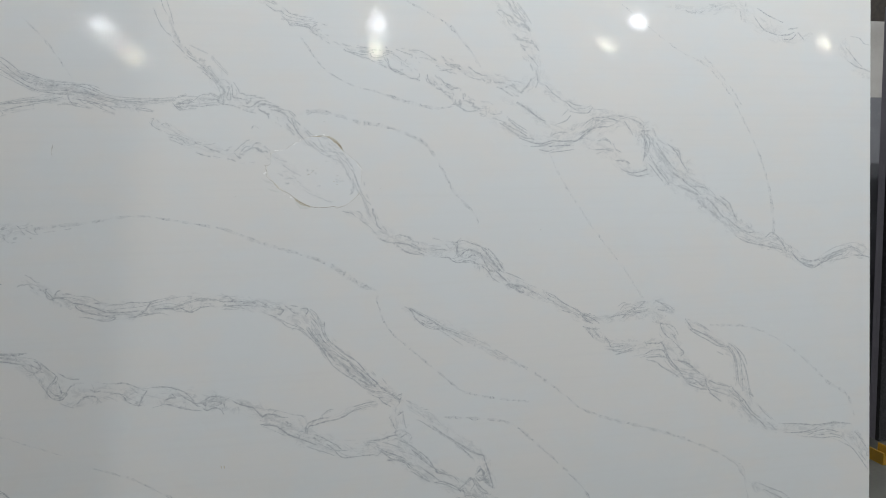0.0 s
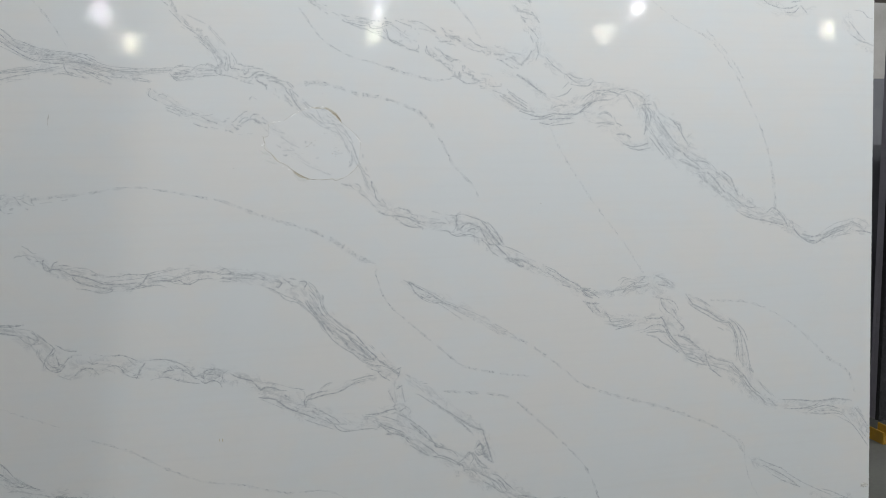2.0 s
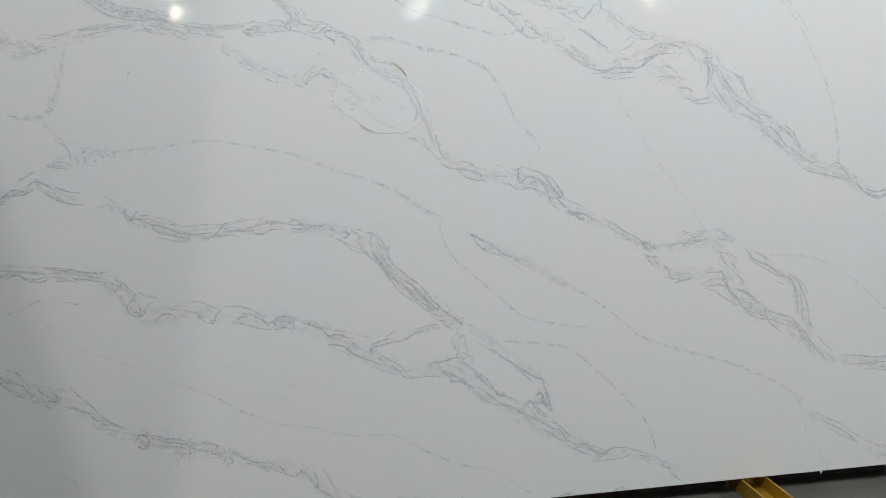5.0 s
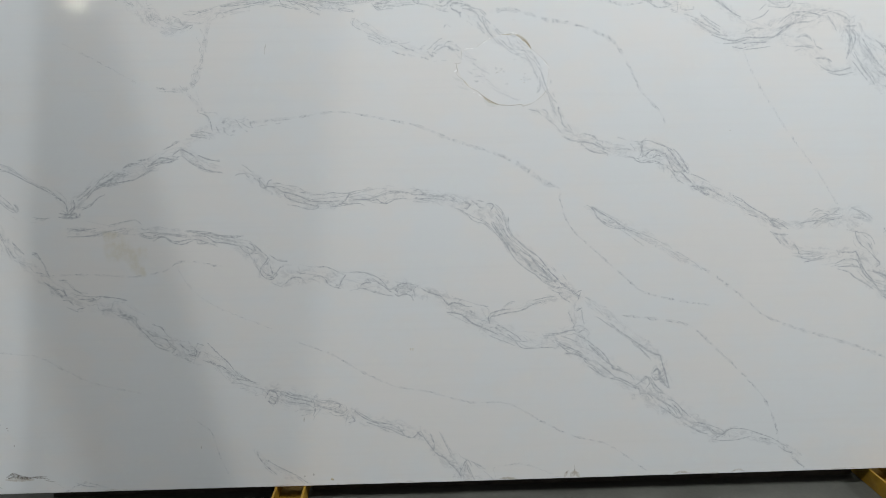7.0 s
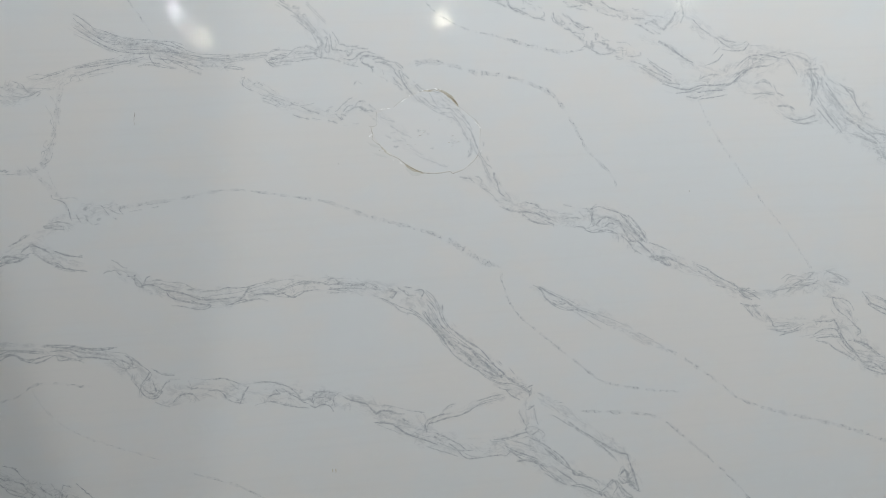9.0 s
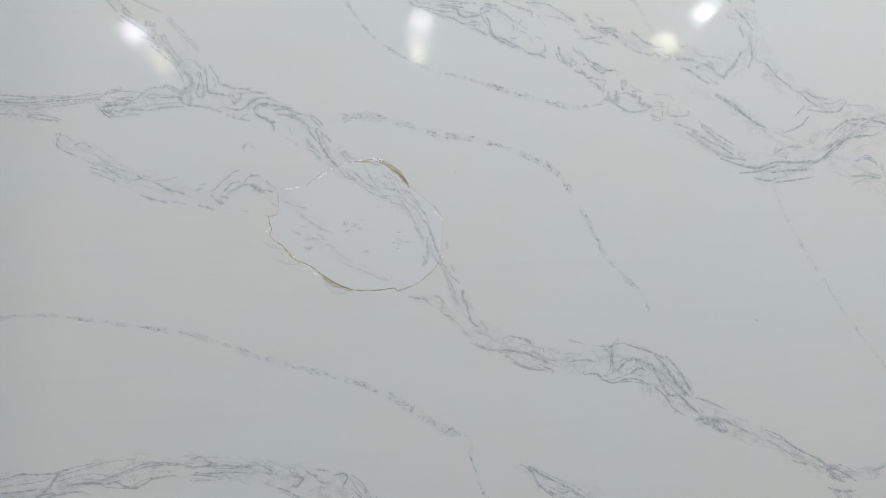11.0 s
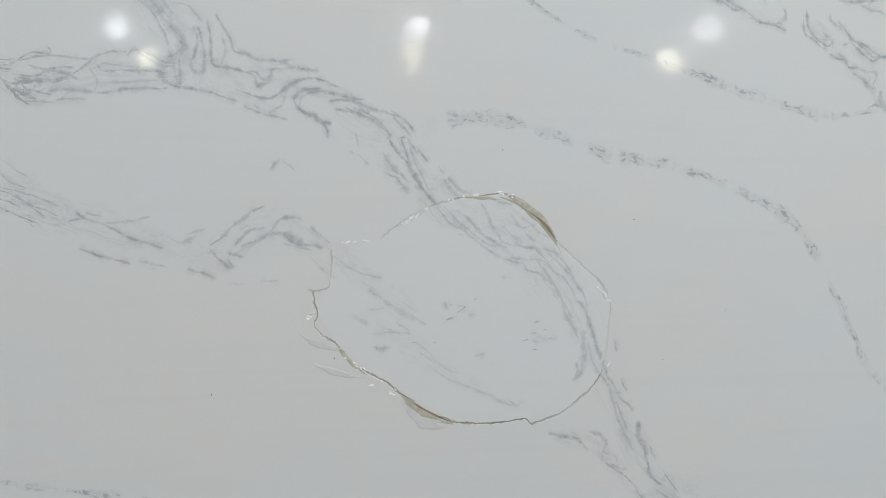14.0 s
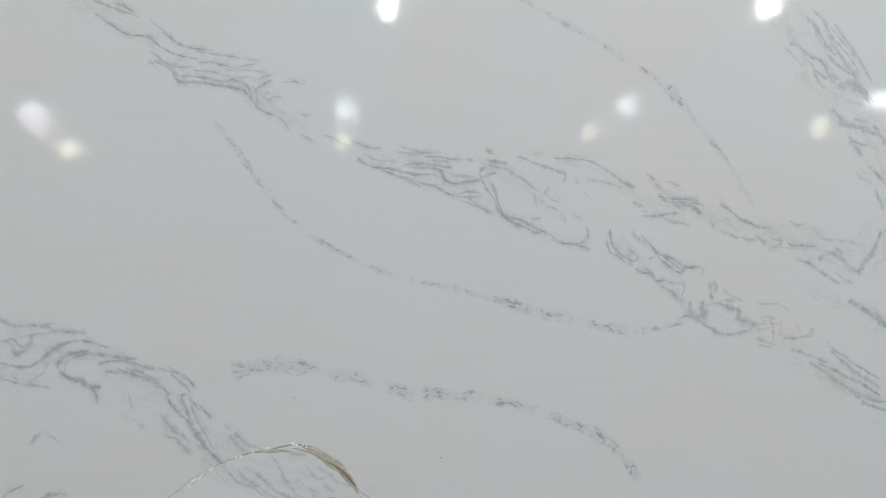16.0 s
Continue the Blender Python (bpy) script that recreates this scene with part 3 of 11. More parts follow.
vein("band", 0.7, [(161.0, 166.5, 1.95), (163.6, 161.7, 2.18), (168.0, 157.3, 1.98), (174.7, 154.4, 1.78)])
vein("band", 0.8, [(125.3, 21.9, 1.05), (134.2, 16.5, 1.91), (144.6, 10.1, 1.73)])
vein("band", 0.8, [(149.0, 7.4, 1.53), (156.1, 3.9, 1.77), (164.1, 4.0, 1.56), (166.4, 0.9, 2.24)])
vein("band", 0.7, [(-89.5, 12.2, 0.69), (-85.4, 7.3, 1.38), (-79.5, 3.5, 1.38), (-72.7, 0.3, 1.04)])
vein("thread", 0.9, [(-147.0, 0.3, 0.4), (-144.0, 1.9, 0.45), (-140.7, 2.9, 0.5), (-137.0, 2.0, 0.45), (-133.0, 0.6, 0.4)])
vein("thread", 1, [(-15.4, 163.2, 0.41), (-13.3, 160.0, 0.56), (-9.7, 155.1, 0.43), (-6.0, 152.1, 0.44), (-0.1, 149.3, 0.46), (6.0, 147.9, 0.53), (11.3, 146.1, 0.82), (16.9, 144.6, 0.80), (21.4, 143.6, 0.82), (25.3, 143.4, 0.54), (28.7, 144.1, 0.31)])
vein("thread", 1, [(-16.8, 141.2, 0.48), (-13.8, 142.0, 1.09), (-9.5, 142.1, 0.98), (-4.6, 140.8, 0.74), (0.4, 139.2, 1.07), (8.0, 138.0, 0.77), (13.8, 136.0, 0.90), (19.0, 133.5, 0.98), (22.0, 130.1, 0.66), (24.8, 125.3, 0.66), (27.9, 119.1, 0.67), (31.0, 115.5, 0.61), (34.4, 111.9, 0.54), (35.5, 108.6, 0.41)])
vein("thread", 0.9, [(11.8, 176.0, 0.45), (15.1, 174.2, 0.52), (20.7, 171.5, 0.60), (26.0, 168.6, 0.74), (28.9, 166.4, 0.88), (31.9, 163.0, 0.64), (34.8, 159.3, 0.58), (37.1, 155.6, 0.66)])
vein("thread", 0.7, [(78.9, 178.5, 0.38), (92.1, 168.6, 0.38), (102.7, 161.5, 0.39), (111.5, 157.4, 0.60), (119.5, 148.8, 0.41), (123.9, 141.6, 0.61), (129.2, 131.9, 0.62)])
vein("thread", 1, [(129.2, 131.9, 0.52), (132.5, 123.3, 0.63), (134.6, 114.6, 0.84), (135.6, 104.8, 0.84), (134.9, 102.0, 0.63)])
vein("thread", 0.55, [(58.2, 130.5, 0.46), (61.4, 123.3, 0.55), (68.6, 111.9, 0.56), (75.0, 103.0, 0.47), (81.6, 94.8, 0.57), (85.3, 89.3, 0.48), (88.7, 84.1, 0.39)])
vein("thread", 1, [(-86.8, 111.0, 0.98), (-73.7, 112.1, 0.65), (-61.4, 113.6, 0.49), (-49.1, 111.8, 0.49), (-37.6, 109.2, 0.66), (-27.7, 105.1, 0.83), (-16.0, 101.3, 0.67), (-8.5, 97.9, 1.18), (-0.6, 92.4, 1.18), (4.1, 90.2, 0.51), (4.5, 85.9, 0.42), (7.9, 78.3, 0.51), (16.2, 70.4, 0.51), (24.0, 63.4, 0.52), (30.1, 58.5, 0.52), (40.6, 55.7, 0.52), (50.2, 54.1, 0.44)])
vein("thread", 0.95, [(47.6, 65.8, 0.72), (54.8, 60.9, 0.73), (62.1, 55.1, 0.56), (67.6, 50.4, 0.57), (78.0, 46.1, 0.77), (88.6, 42.9, 0.78), (98.5, 39.5, 0.80), (112.6, 33.4, 0.61), (120.8, 28.1, 0.62), (124.5, 23.1, 0.63)])
vein("thread", 1, [(21.2, 51.7, 0.52), (32.0, 50.3, 0.70), (43.6, 48.1, 0.70), (51.8, 41.4, 0.70), (60.9, 32.6, 0.53), (67.9, 24.8, 0.53), (71.8, 16.9, 0.54), (73.5, 9.5, 0.54)])
vein("thread", 0.7, [(111.9, 74.4, 0.61), (125.2, 73.1, 0.62), (135.7, 69.0, 0.42), (146.3, 61.7, 0.65), (156.1, 52.6, 0.88), (163.4, 47.8, 0.89), (166.5, 40.4, 0.67)])
vein("thread", 0.7, [(-86.8, 166.4, 0.41), (-81.0, 159.5, 0.41), (-78.0, 154.9, 0.42), (-75.5, 150.5, 0.28)])
vein("thread", 0.9, [(-76.5, 45.9, 0.51), (-64.5, 41.1, 0.51), (-56.1, 35.8, 0.51), (-45.9, 30.9, 0.52), (-35.6, 28.9, 0.52), (-23.5, 25.4, 0.52), (-11.4, 24.5, 0.44), (-0.9, 18.5, 0.53), (8.8, 13.7, 0.53), (18.2, 11.2, 0.44), (24.8, 7.2, 0.44), (32.0, 1.5, 0.36)])
vein("thread", 0.9, [(-97.1, 139.4, 1.12), (-98.8, 131.5, 0.96), (-100.4, 125.9, 1.13), (-104.2, 120.7, 1.13), (-113.1, 121.0, 0.64)])
vein("thread", 0.5, [(-104.3, 119.6, 0.97), (-99.4, 113.9, 1.14), (-97.6, 110.3, 0.98)])
vein("thread", 0.55, [(-138.6, 133.8, 0.32), (-132.5, 130.6, 0.48), (-125.5, 126.7, 0.32), (-118.6, 122.8, 0.64)])
vein("thread", 0.8, [(-150.0, 66.8, 0.33), (-143.5, 67.1, 0.41), (-133.6, 67.0, 0.49), (-122.1, 66.3, 0.50), (-113.7, 67.8, 0.50), (-107.7, 70.6, 0.50), (-96.2, 68.8, 0.50)])
vein("thread", 0.5, [(-110.0, 69.4, 0.33), (-107.3, 64.3, 0.42), (-102.5, 59.1, 0.33), (-94.4, 54.6, 0.34), (-82.5, 49.7, 0.34)])
vein("thread", 0.55, [(-163.4, 44.1, 0.33), (-151.9, 42.3, 0.41), (-144.7, 38.3, 0.50), (-135.8, 33.9, 0.50), (-122.6, 30.7, 0.51)])
vein("thread", 0.6, [(-108.1, 22.9, 0.42), (-102.3, 18.0, 0.51), (-100.5, 12.0, 0.43), (-97.5, 4.0, 0.34)])
vein("thread", 0.6, [(-16.1, 4.3, 0.44), (-7.2, 5.1, 0.44), (2.5, 1.5, 0.36)])
vein("thread", 0.6, [(119.3, 30.1, 0.4), (124.1, 26.1, 0.4), (124.7, 20.6, 0.4), (125.9, 15.6, 0.35), (128.1, 10.5, 0.4), (131.9, 5.2, 0.45), (134.7, 0.9, 0.5)])
vein("thread", 0.6, [(110.8, 160.3, 0.59), (119.1, 151.8, 0.60), (124.2, 144.8, 0.40)])
vein("thread", 0.8, [(74.4, 9.5, 0.54), (76.1, 6.7, 0.72), (83.6, -0.2, 0.73)])


# the fine strands that run through the veins
threads = {tag: blank((FZ, FX), d=1.0, w=0.001, s=0.0, t=1.0) for tag in "pqr"}


def lay(strength, half, line):
    """Lays one fine strand into the first free of three fields."""
    share = np.linspace(0, 1, len(line))
    widths = half * (0.4 + 0.8 * np.sqrt(np.sin(np.pi * np.clip(share, 0.03, 0.97))) + 0.2 * np.sin(share * 17 + 4000 * line[0, 0]))
    reach = widths.max() + 0.0075
    found = nearest(line, reach, fine_x, fine_z)
    if found is None:
        return
    window, total, index, off, on = found
    beyond = np.where(((index == 0) & (on < 0)) | ((index == len(line) - 1) & (on > 0)), np.abs(on), 0)
    fade = np.clip(1 - beyond / 0.003, 0, 1) * np.clip((reach - total) / 0.003, 0, 1)
    tag = min("pqr", key=lambda k: np.sum((threads[k]["t"][window] < reach) & (total < reach)))
    better = (total < threads[tag]["t"][window]) & (total < reach)
    for key, value in (("t", total), ("d", off), ("w", widths[index]), ("s", fade * strength)):
        threads[tag][key][window][better] = value[better]


def strand(strength, half, course):
    """A strand through places given in centimetres on the slab; half: its half width, in centimetres."""
    lay(strength, half / 100, glide(np.array(course) / 100, 0.0015))


def is_traced(x, z):
    """How far a place is inside the part of the slab whose veins are laid strand by strand, from 0 to 1."""
    return np.clip(np.minimum(np.minimum(x + 0.50, 0.56 - x), np.minimum(z - 1.08, 2.0 - z)) / 0.08, 0, 1)


def wisps(strength, line, rng):
    """Short curling strands, in sheaves of up to five, that follow a band of the vein and gather at its rims."""
    run = np.concatenate([[0], np.cumsum(np.hypot(*np.diff(line[:, :2], axis=0).T))])
    reach = min(9, (len(line) - 1) // 2)
    ahead, behind = np.minimum(np.arange(len(line)) + reach, len(line) - 1), np.maximum(np.arange(len(line)) - reach, 0)
    way = line[ahead, :2] - line[behind, :2]
    way /= np.linalg.norm(way, axis=1)[:, None] + 1e-9

    def at(u, v):
        x, z, w = (np.interp(u, run, line[:, k]) for k in range(3))
        wx, wz = np.interp(u, run, way[:, 0]), np.interp(u, run, way[:, 1])
        spill = np.minimum(u, 0) + np.maximum(u - run[-1], 0)
        return np.stack([x - wz * v * w + wx * spill, z + wx * v * w + wz * spill], 1)

    width = line[:, 2].mean()
    f = np.linspace(0, 1, 10)
    for _ in range(int(run[-1] / 0.019 * (0.5 + width / 0.018))):
        u0 = rng.uniform(0, run[-1])
        v0 = rng.choice((-1, 1)) * rng.random() ** 0.7
        place = at(np.array([u0]), np.array([v0]))[0]
        if rng.random() < is_traced(place[0], place[1]):
            continue
        # where bands cross, the strands follow the band whose middle is nearest
        i, j = min(NX - 1, max(0, int((place[0] + SLAB_W / 2) / COARSE))), min(NZ - 1, max(0, int(place[1] / COARSE)))
        if min(fields[tag]["ratio"][j, i] for tag in "abe") < abs(v0) - 0.2:
            continue
        faint = 0.6 if near_strand[j, i] else 1.0
        if rng.random() > faint:
            continue
        length = faint * min(0.08, 0.019 * math.exp(rng.gauss(0.35, 0.5)))
        lean, curl, phase, beat = rng.gauss(0, 0.16), rng.gauss(0, 0.5), rng.uniform(0, 6.3), rng.uniform(3, 7)
        swing = 0.0014 / width + 0.06
        hook, gap = rng.random() < 0.12, rng.uniform(0.0022, 0.0042) / width
        heavy = rng.random() < 0.45
        for k in range(rng.choice((1, 2, 2, 3, 3, 4))):
            start, span = u0 + rng.gauss(0, 0.005), length * rng.uniform(0.4, 1.1)
            u = start + f * span
            v = v0 + lean * (f - 0.5) + curl * (f - 0.5) ** 2 + swing * np.sin(f * beat + phase + k * 0.25) - math.copysign(k * gap, v0)
            if hook:
                u = u - np.maximum(f - 0.7, 0) * span * 1.6
                v = v - math.copysign(0.012 / width, v0) * np.maximum(f - 0.62, 0) ** 1.3
            lay(faint * strength * rng.uniform(0.35, 0.85), rng.uniform(0.0008, 0.0014) if heavy else rng.uniform(0.0005, 0.0008), glide(at(u, np.clip(v, -1.1, 1.1)), 0.0015))


strand(0.8, 0.09, [(-24.58, 172.86), (-23.51, 172.44), (-22.65, 172.15), (-21.35, 171.73)])
strand(0.8, 0.09, [(-23.07, 172.79), (-22.21, 172.50), (-21.48, 171.91)])
strand(0.9, 0.09, [(-24.39, 171.69), (-22.69, 170.44), (-21.61, 170.10), (-20.64, 170.04), (-20.08, 169.68), (-19.34, 169.09), (-18.55, 168.68), (-17.65, 168.47), (-16.76, 168.30)])
strand(0.9, 0.09, [(-20.17, 171.40), (-19.48, 170.71), (-18.87, 170.11), (-18.30, 169.65), (-17.41, 169.29), (-16.51, 169.13), (-15.46, 169.12)])
strand(0.6, 0.07, [(-16.51, 168.89), (-13.99, 168.68), (-11.67, 168.35)])
strand(0.85, 0.09, [(-16.31, 168.03), (-15.30, 168.05), (-14.25, 167.79)])
strand(0.6, 0.06, [(-13.37, 167.77), (-12.53, 167.89), (-11.87, 168.01)])
strand(0.5, 0.06, [(-14.26, 167.35), (-12.63, 167.49), (-10.99, 167.34)])
strand(0.9, 0.09, [(-20.24, 168.68), (-19.67, 168.31), (-19.02, 167.81), (-18.49, 167.58), (-17.23, 167.61)])
strand(0.9, 0.12, [(-19.99, 167.97), (-19.24, 167.61), (-18.68, 167.15), (-18.38, 166.67), (-18.07, 166.30), (-17.26, 166.27), (-16.27, 166.29), (-14.99, 166.12), (-13.85, 165.91), (-12.92, 165.68), (-12.43, 165.10), (-11.80, 164.28), (-11.24, 163.90), (-10.64, 163.66)])
strand(0.8, 0.09, [(-19.68, 168.07), (-18.58, 167.24), (-18.15, 166.78), (-17.25, 166.80), (-15.89, 166.68), (-14.75, 166.47), (-14.06, 166.53), (-13.35, 166.79), (-12.65, 166.91), (-11.81, 166.68)])
strand(0.7, 0.08, [(-16.78, 167.29), (-15.42, 167.23), (-14.14, 166.92)])
strand(0.8, 0.09, [(-14.06, 166.48), (-13.13, 166.46), (-12.58, 166.08), (-12.41, 165.59), (-12.24, 164.96), (-11.70, 164.29)])
strand(0.8, 0.08, [(-11.90, 165.60), (-11.78, 164.87), (-11.70, 164.29)])
strand(0.8, 0.08, [(-11.89, 165.85), (-11.36, 166.25), (-10.68, 166.66)])
strand(0.6, 0.06, [(-11.96, 166.58), (-11.24, 166.94), (-10.38, 167.26)])
strand(0.5, 0.06, [(-11.52, 165.61), (-11.20, 165.37), (-10.91, 165.57)])
strand(0.7, 0.09, [(-9.45, 166.54), (-8.63, 166.66), (-7.81, 166.48)])
strand(0.5, 0.07, [(-10.83, 164.98), (-10.11, 165.24), (-9.40, 165.01)])
strand(0.6, 0.08, [(-8.57, 164.08), (-8.10, 163.74), (-7.52, 163.70)])
strand(0.5, 0.07, [(-9.93, 163.52), (-9.25, 162.45)])
strand(0.6, 0.09, [(-8.16, 161.96), (-7.59, 161.67), (-7.12, 161.47)])
strand(0.5, 0.09, [(-6.32, 161.92), (-5.64, 161.83), (-4.67, 161.28), (-4.09, 161.03)])
strand(0.5, 0.09, [(-20.43, 167.96), (-19.83, 167.40)])
strand(0.6, 0.07, [(-3.67, 161.48), (-2.20, 160.88), (-1.29, 160.88)])
strand(0.6, 0.06, [(-2.72, 160.33), (-1.48, 159.77), (0.04, 159.67)])
strand(0.9, 0.10, [(-3.24, 159.83), (-2.51, 159.38), (-1.76, 159.12), (-0.25, 158.96), (0.76, 158.70), (2.30, 158.49), (3.87, 158.42)])
strand(0.9, 0.11, [(-1.02, 158.81), (0.24, 158.35), (1.25, 158.04), (2.16, 157.47)])
strand(0.8, 0.11, [(2.01, 157.78), (3.56, 157.40), (4.85, 156.77), (6.16, 156.44), (7.76, 156.42), (8.04, 156.57)])
strand(0.7, 0.10, [(5.90, 156.70), (6.98, 156.95), (8.05, 156.68)])
strand(0.7, 0.10, [(6.95, 156.22), (7.72, 155.54), (8.94, 154.95)])
strand(0.6, 0.08, [(5.36, 156.35), (7.45, 155.54), (8.94, 155.00)])
strand(0.7, 0.08, [(0.61, 161.09), (1.88, 160.68), (3.17, 160.48), (4.23, 160.53)])
strand(0.7, 0.08, [(0.33, 160.48), (2.65, 160.38)])
strand(0.8, 0.10, [(3.00, 160.12), (4.21, 160.07), (5.52, 159.91), (6.32, 159.86)])
strand(0.7, 0.16, [(3.41, 159.81), (4.98, 159.70)])
strand(0.7, 0.13, [(6.86, 159.91), (7.39, 159.75)])
strand(0.9, 0.15, [(1.05, 159.36), (2.61, 159.46), (4.17, 159.29), (5.22, 159.08)])
strand(0.9, 0.13, [(1.56, 159.15), (3.11, 159.09), (4.15, 158.93), (4.40, 158.52), (4.64, 158.01), (5.31, 157.69), (6.22, 157.73), (7.84, 157.98), (8.23, 158.29)])
strand(0.6, 0.10, [(5.45, 158.31), (6.51, 158.35), (7.31, 158.19)])
strand(0.8, 0.10, [(8.61, 159.27), (8.04, 158.76), (8.12, 158.23), (8.95, 158.49), (9.50, 158.64)])
strand(0.8, 0.19, [(8.79, 160.74), (9.32, 160.48)])
strand(0.7, 0.14, [(8.63, 159.85), (9.83, 159.69), (10.64, 159.53)])
strand(0.6, 0.11, [(8.99, 159.33), (10.34, 159.06), (11.16, 158.89)])
strand(0.9, 0.13, [(8.21, 157.87), (8.61, 157.08), (9.22, 156.29), (9.60, 155.24), (10.12, 154.66), (10.93, 154.38), (11.75, 154.26), (12.56, 153.77), (13.65, 153.27), (14.75, 152.71), (15.45, 152.06)])
strand(0.9, 0.12, [(9.08, 157.86), (9.41, 156.81), (9.63, 155.77), (10.02, 154.82), (10.65, 154.18), (11.45, 153.74), (12.27, 153.51)])
strand(0.9, 0.11, [(10.38, 154.29), (12.00, 153.62), (13.08, 153.07), (13.92, 153.00)])
strand(0.6, 0.09, [(12.87, 154.29), (13.71, 154.38)])
strand(0.7, 0.10, [(10.88, 158.79), (11.96, 158.20), (12.76, 157.56), (13.57, 156.97), (13.85, 157.02)])
strand(0.9, 0.11, [(11.95, 160.16), (13.70, 159.52), (15.65, 158.92), (16.49, 158.54), (16.45, 157.90)])
strand(0.8, 0.09, [(15.72, 160.10), (17.15, 160.04), (18.88, 159.88), (19.74, 159.55), (20.48, 159.22)])
strand(0.5, 0.08, [(13.47, 160.48), (14.32, 160.58)])
strand(0.5, 0.10, [(14.82, 157.27), (14.40, 156.75), (14.94, 156.21), (15.65, 155.82)])
strand(0.5, 0.10, [(13.97, 156.12), (14.51, 155.58), (15.62, 155.13)])
strand(0.5, 0.10, [(15.99, 154.70), (16.40, 153.79)])
strand(0.5, 0.14, [(17.50, 158.05), (17.82, 157.67)])
strand(0.4, 0.09, [(17.13, 154.68), (17.98, 154.29)])
strand(0.5, 0.13, [(18.46, 156.69), (18.79, 156.42)])
strand(0.4, 0.08, [(13.28, 156.76), (13.49, 155.44)])
strand(0.9, 0.12, [(15.01, 152.28), (16.12, 151.93), (17.54, 151.73), (18.50, 151.33)])
strand(0.8, 0.17, [(17.55, 151.89), (18.20, 152.14), (18.59, 152.82), (18.49, 153.20)])
strand(0.6, 0.11, [(21.73, 158.29), (22.59, 157.84), (23.59, 157.45)])
strand(0.7, 0.13, [(22.29, 157.85), (23.75, 157.23)])
strand(0.7, 0.09, [(20.48, 159.22), (21.45, 158.56), (22.30, 158.01)])
strand(0.5, 0.08, [(18.77, 158.04), (20.80, 157.70), (22.26, 157.30)])
strand(0.8, 0.13, [(25.34, 158.48), (25.81, 158.15), (26.22, 157.92)])
strand(0.8, 0.15, [(27.63, 157.80), (28.23, 157.57), (28.71, 157.34)])
strand(0.6, 0.21, [(26.20, 157.59), (26.60, 157.14)])
strand(0.8, 0.12, [(26.42, 156.31), (27.33, 156.13), (28.88, 156.06), (30.75, 155.97)])
strand(0.8, 0.14, [(26.71, 156.03), (28.23, 155.73), (30.10, 155.70), (31.34, 155.46)])
strand(0.9, 0.25, [(28.52, 155.45), (29.58, 155.43), (30.37, 155.08), (30.97, 154.62)])
strand(0.6, 0.19, [(27.92, 155.63), (29.12, 154.99)])
strand(0.8, 0.12, [(24.48, 154.42), (26.00, 154.44), (27.54, 154.58), (28.47, 154.67)])
strand(0.6, 0.11, [(26.89, 154.10), (28.41, 153.68), (29.63, 153.42)])
strand(0.6, 0.18, [(23.66, 155.75), (24.54, 155.41)])
strand(0.5, 0.12, [(24.52, 154.97), (24.99, 154.79)])
strand(0.8, 0.13, [(33.44, 155.48), (34.49, 154.78), (35.41, 154.08), (36.67, 153.55), (37.94, 153.06), (38.93, 152.98)])
strand(0.8, 0.16, [(32.17, 153.70), (32.46, 153.25)])
strand(0.6, 0.11, [(32.32, 153.14), (34.00, 152.48), (35.58, 152.04), (37.19, 151.71)])
strand(0.6, 0.20, [(37.41, 152.10), (38.16, 151.57), (38.27, 151.28)])
strand(0.5, 0.16, [(39.17, 151.83), (40.16, 151.68), (39.99, 151.23), (39.11, 151.03)])
strand(0.7, 0.12, [(40.96, 151.66), (41.46, 151.19), (42.81, 151.09), (44.30, 150.99)])
strand(0.5, 0.08, [(38.77, 150.87), (40.77, 150.92), (43.46, 150.78)])
strand(0.6, 0.10, [(44.69, 150.74), (45.83, 150.36), (46.99, 150.14), (47.50, 149.54), (48.13, 148.64), (48.65, 148.15)])
strand(0.6, 0.11, [(41.52, 153.61), (42.30, 153.25), (43.12, 153.40)])
strand(0.5, 0.12, [(44.42, 152.56), (45.46, 151.77), (47.32, 151.60), (49.05, 151.32), (49.87, 150.94)])
strand(0.6, 0.21, [(46.90, 150.73), (47.56, 150.30), (47.39, 149.84)])
strand(0.7, 0.18, [(49.92, 149.05), (50.24, 148.56), (49.65, 148.29)])
strand(0.6, 0.14, [(50.30, 149.27), (51.40, 149.71), (52.38, 150.27)])
strand(0.7, 0.13, [(42.02, 149.61), (43.35, 149.33), (44.32, 148.60), (45.62, 147.80), (46.95, 147.10)])
strand(0.6, 0.16, [(44.00, 148.96), (45.30, 148.04), (46.62, 147.29)])
strand(0.6, 0.11, [(46.70, 148.22), (47.68, 147.48), (48.70, 147.03)])
strand(0.9, 0.12, [(20.88, 153.14), (20.90, 152.33), (21.09, 151.68), (21.58, 150.96), (22.43, 150.39), (23.12, 149.99), (23.50, 150.19)])
strand(0.8, 0.11, [(20.54, 152.34), (20.55, 151.42), (20.98, 150.87), (21.73, 150.52), (22.52, 149.90), (22.99, 149.78)])
strand(0.7, 0.13, [(22.78, 151.19), (23.53, 150.73), (23.73, 150.08)])
strand(0.6, 0.09, [(21.86, 150.68), (23.16, 150.64)])
strand(0.6, 0.11, [(23.38, 153.08), (23.46, 152.53), (24.04, 152.14), (24.79, 151.68)])
strand(0.9, 0.13, [(24.35, 152.34), (25.21, 151.55), (25.95, 150.77), (26.66, 150.41), (27.36, 149.89), (28.12, 149.26), (29.04, 149.23), (30.29, 149.29), (30.90, 148.99), (30.74, 148.50)])
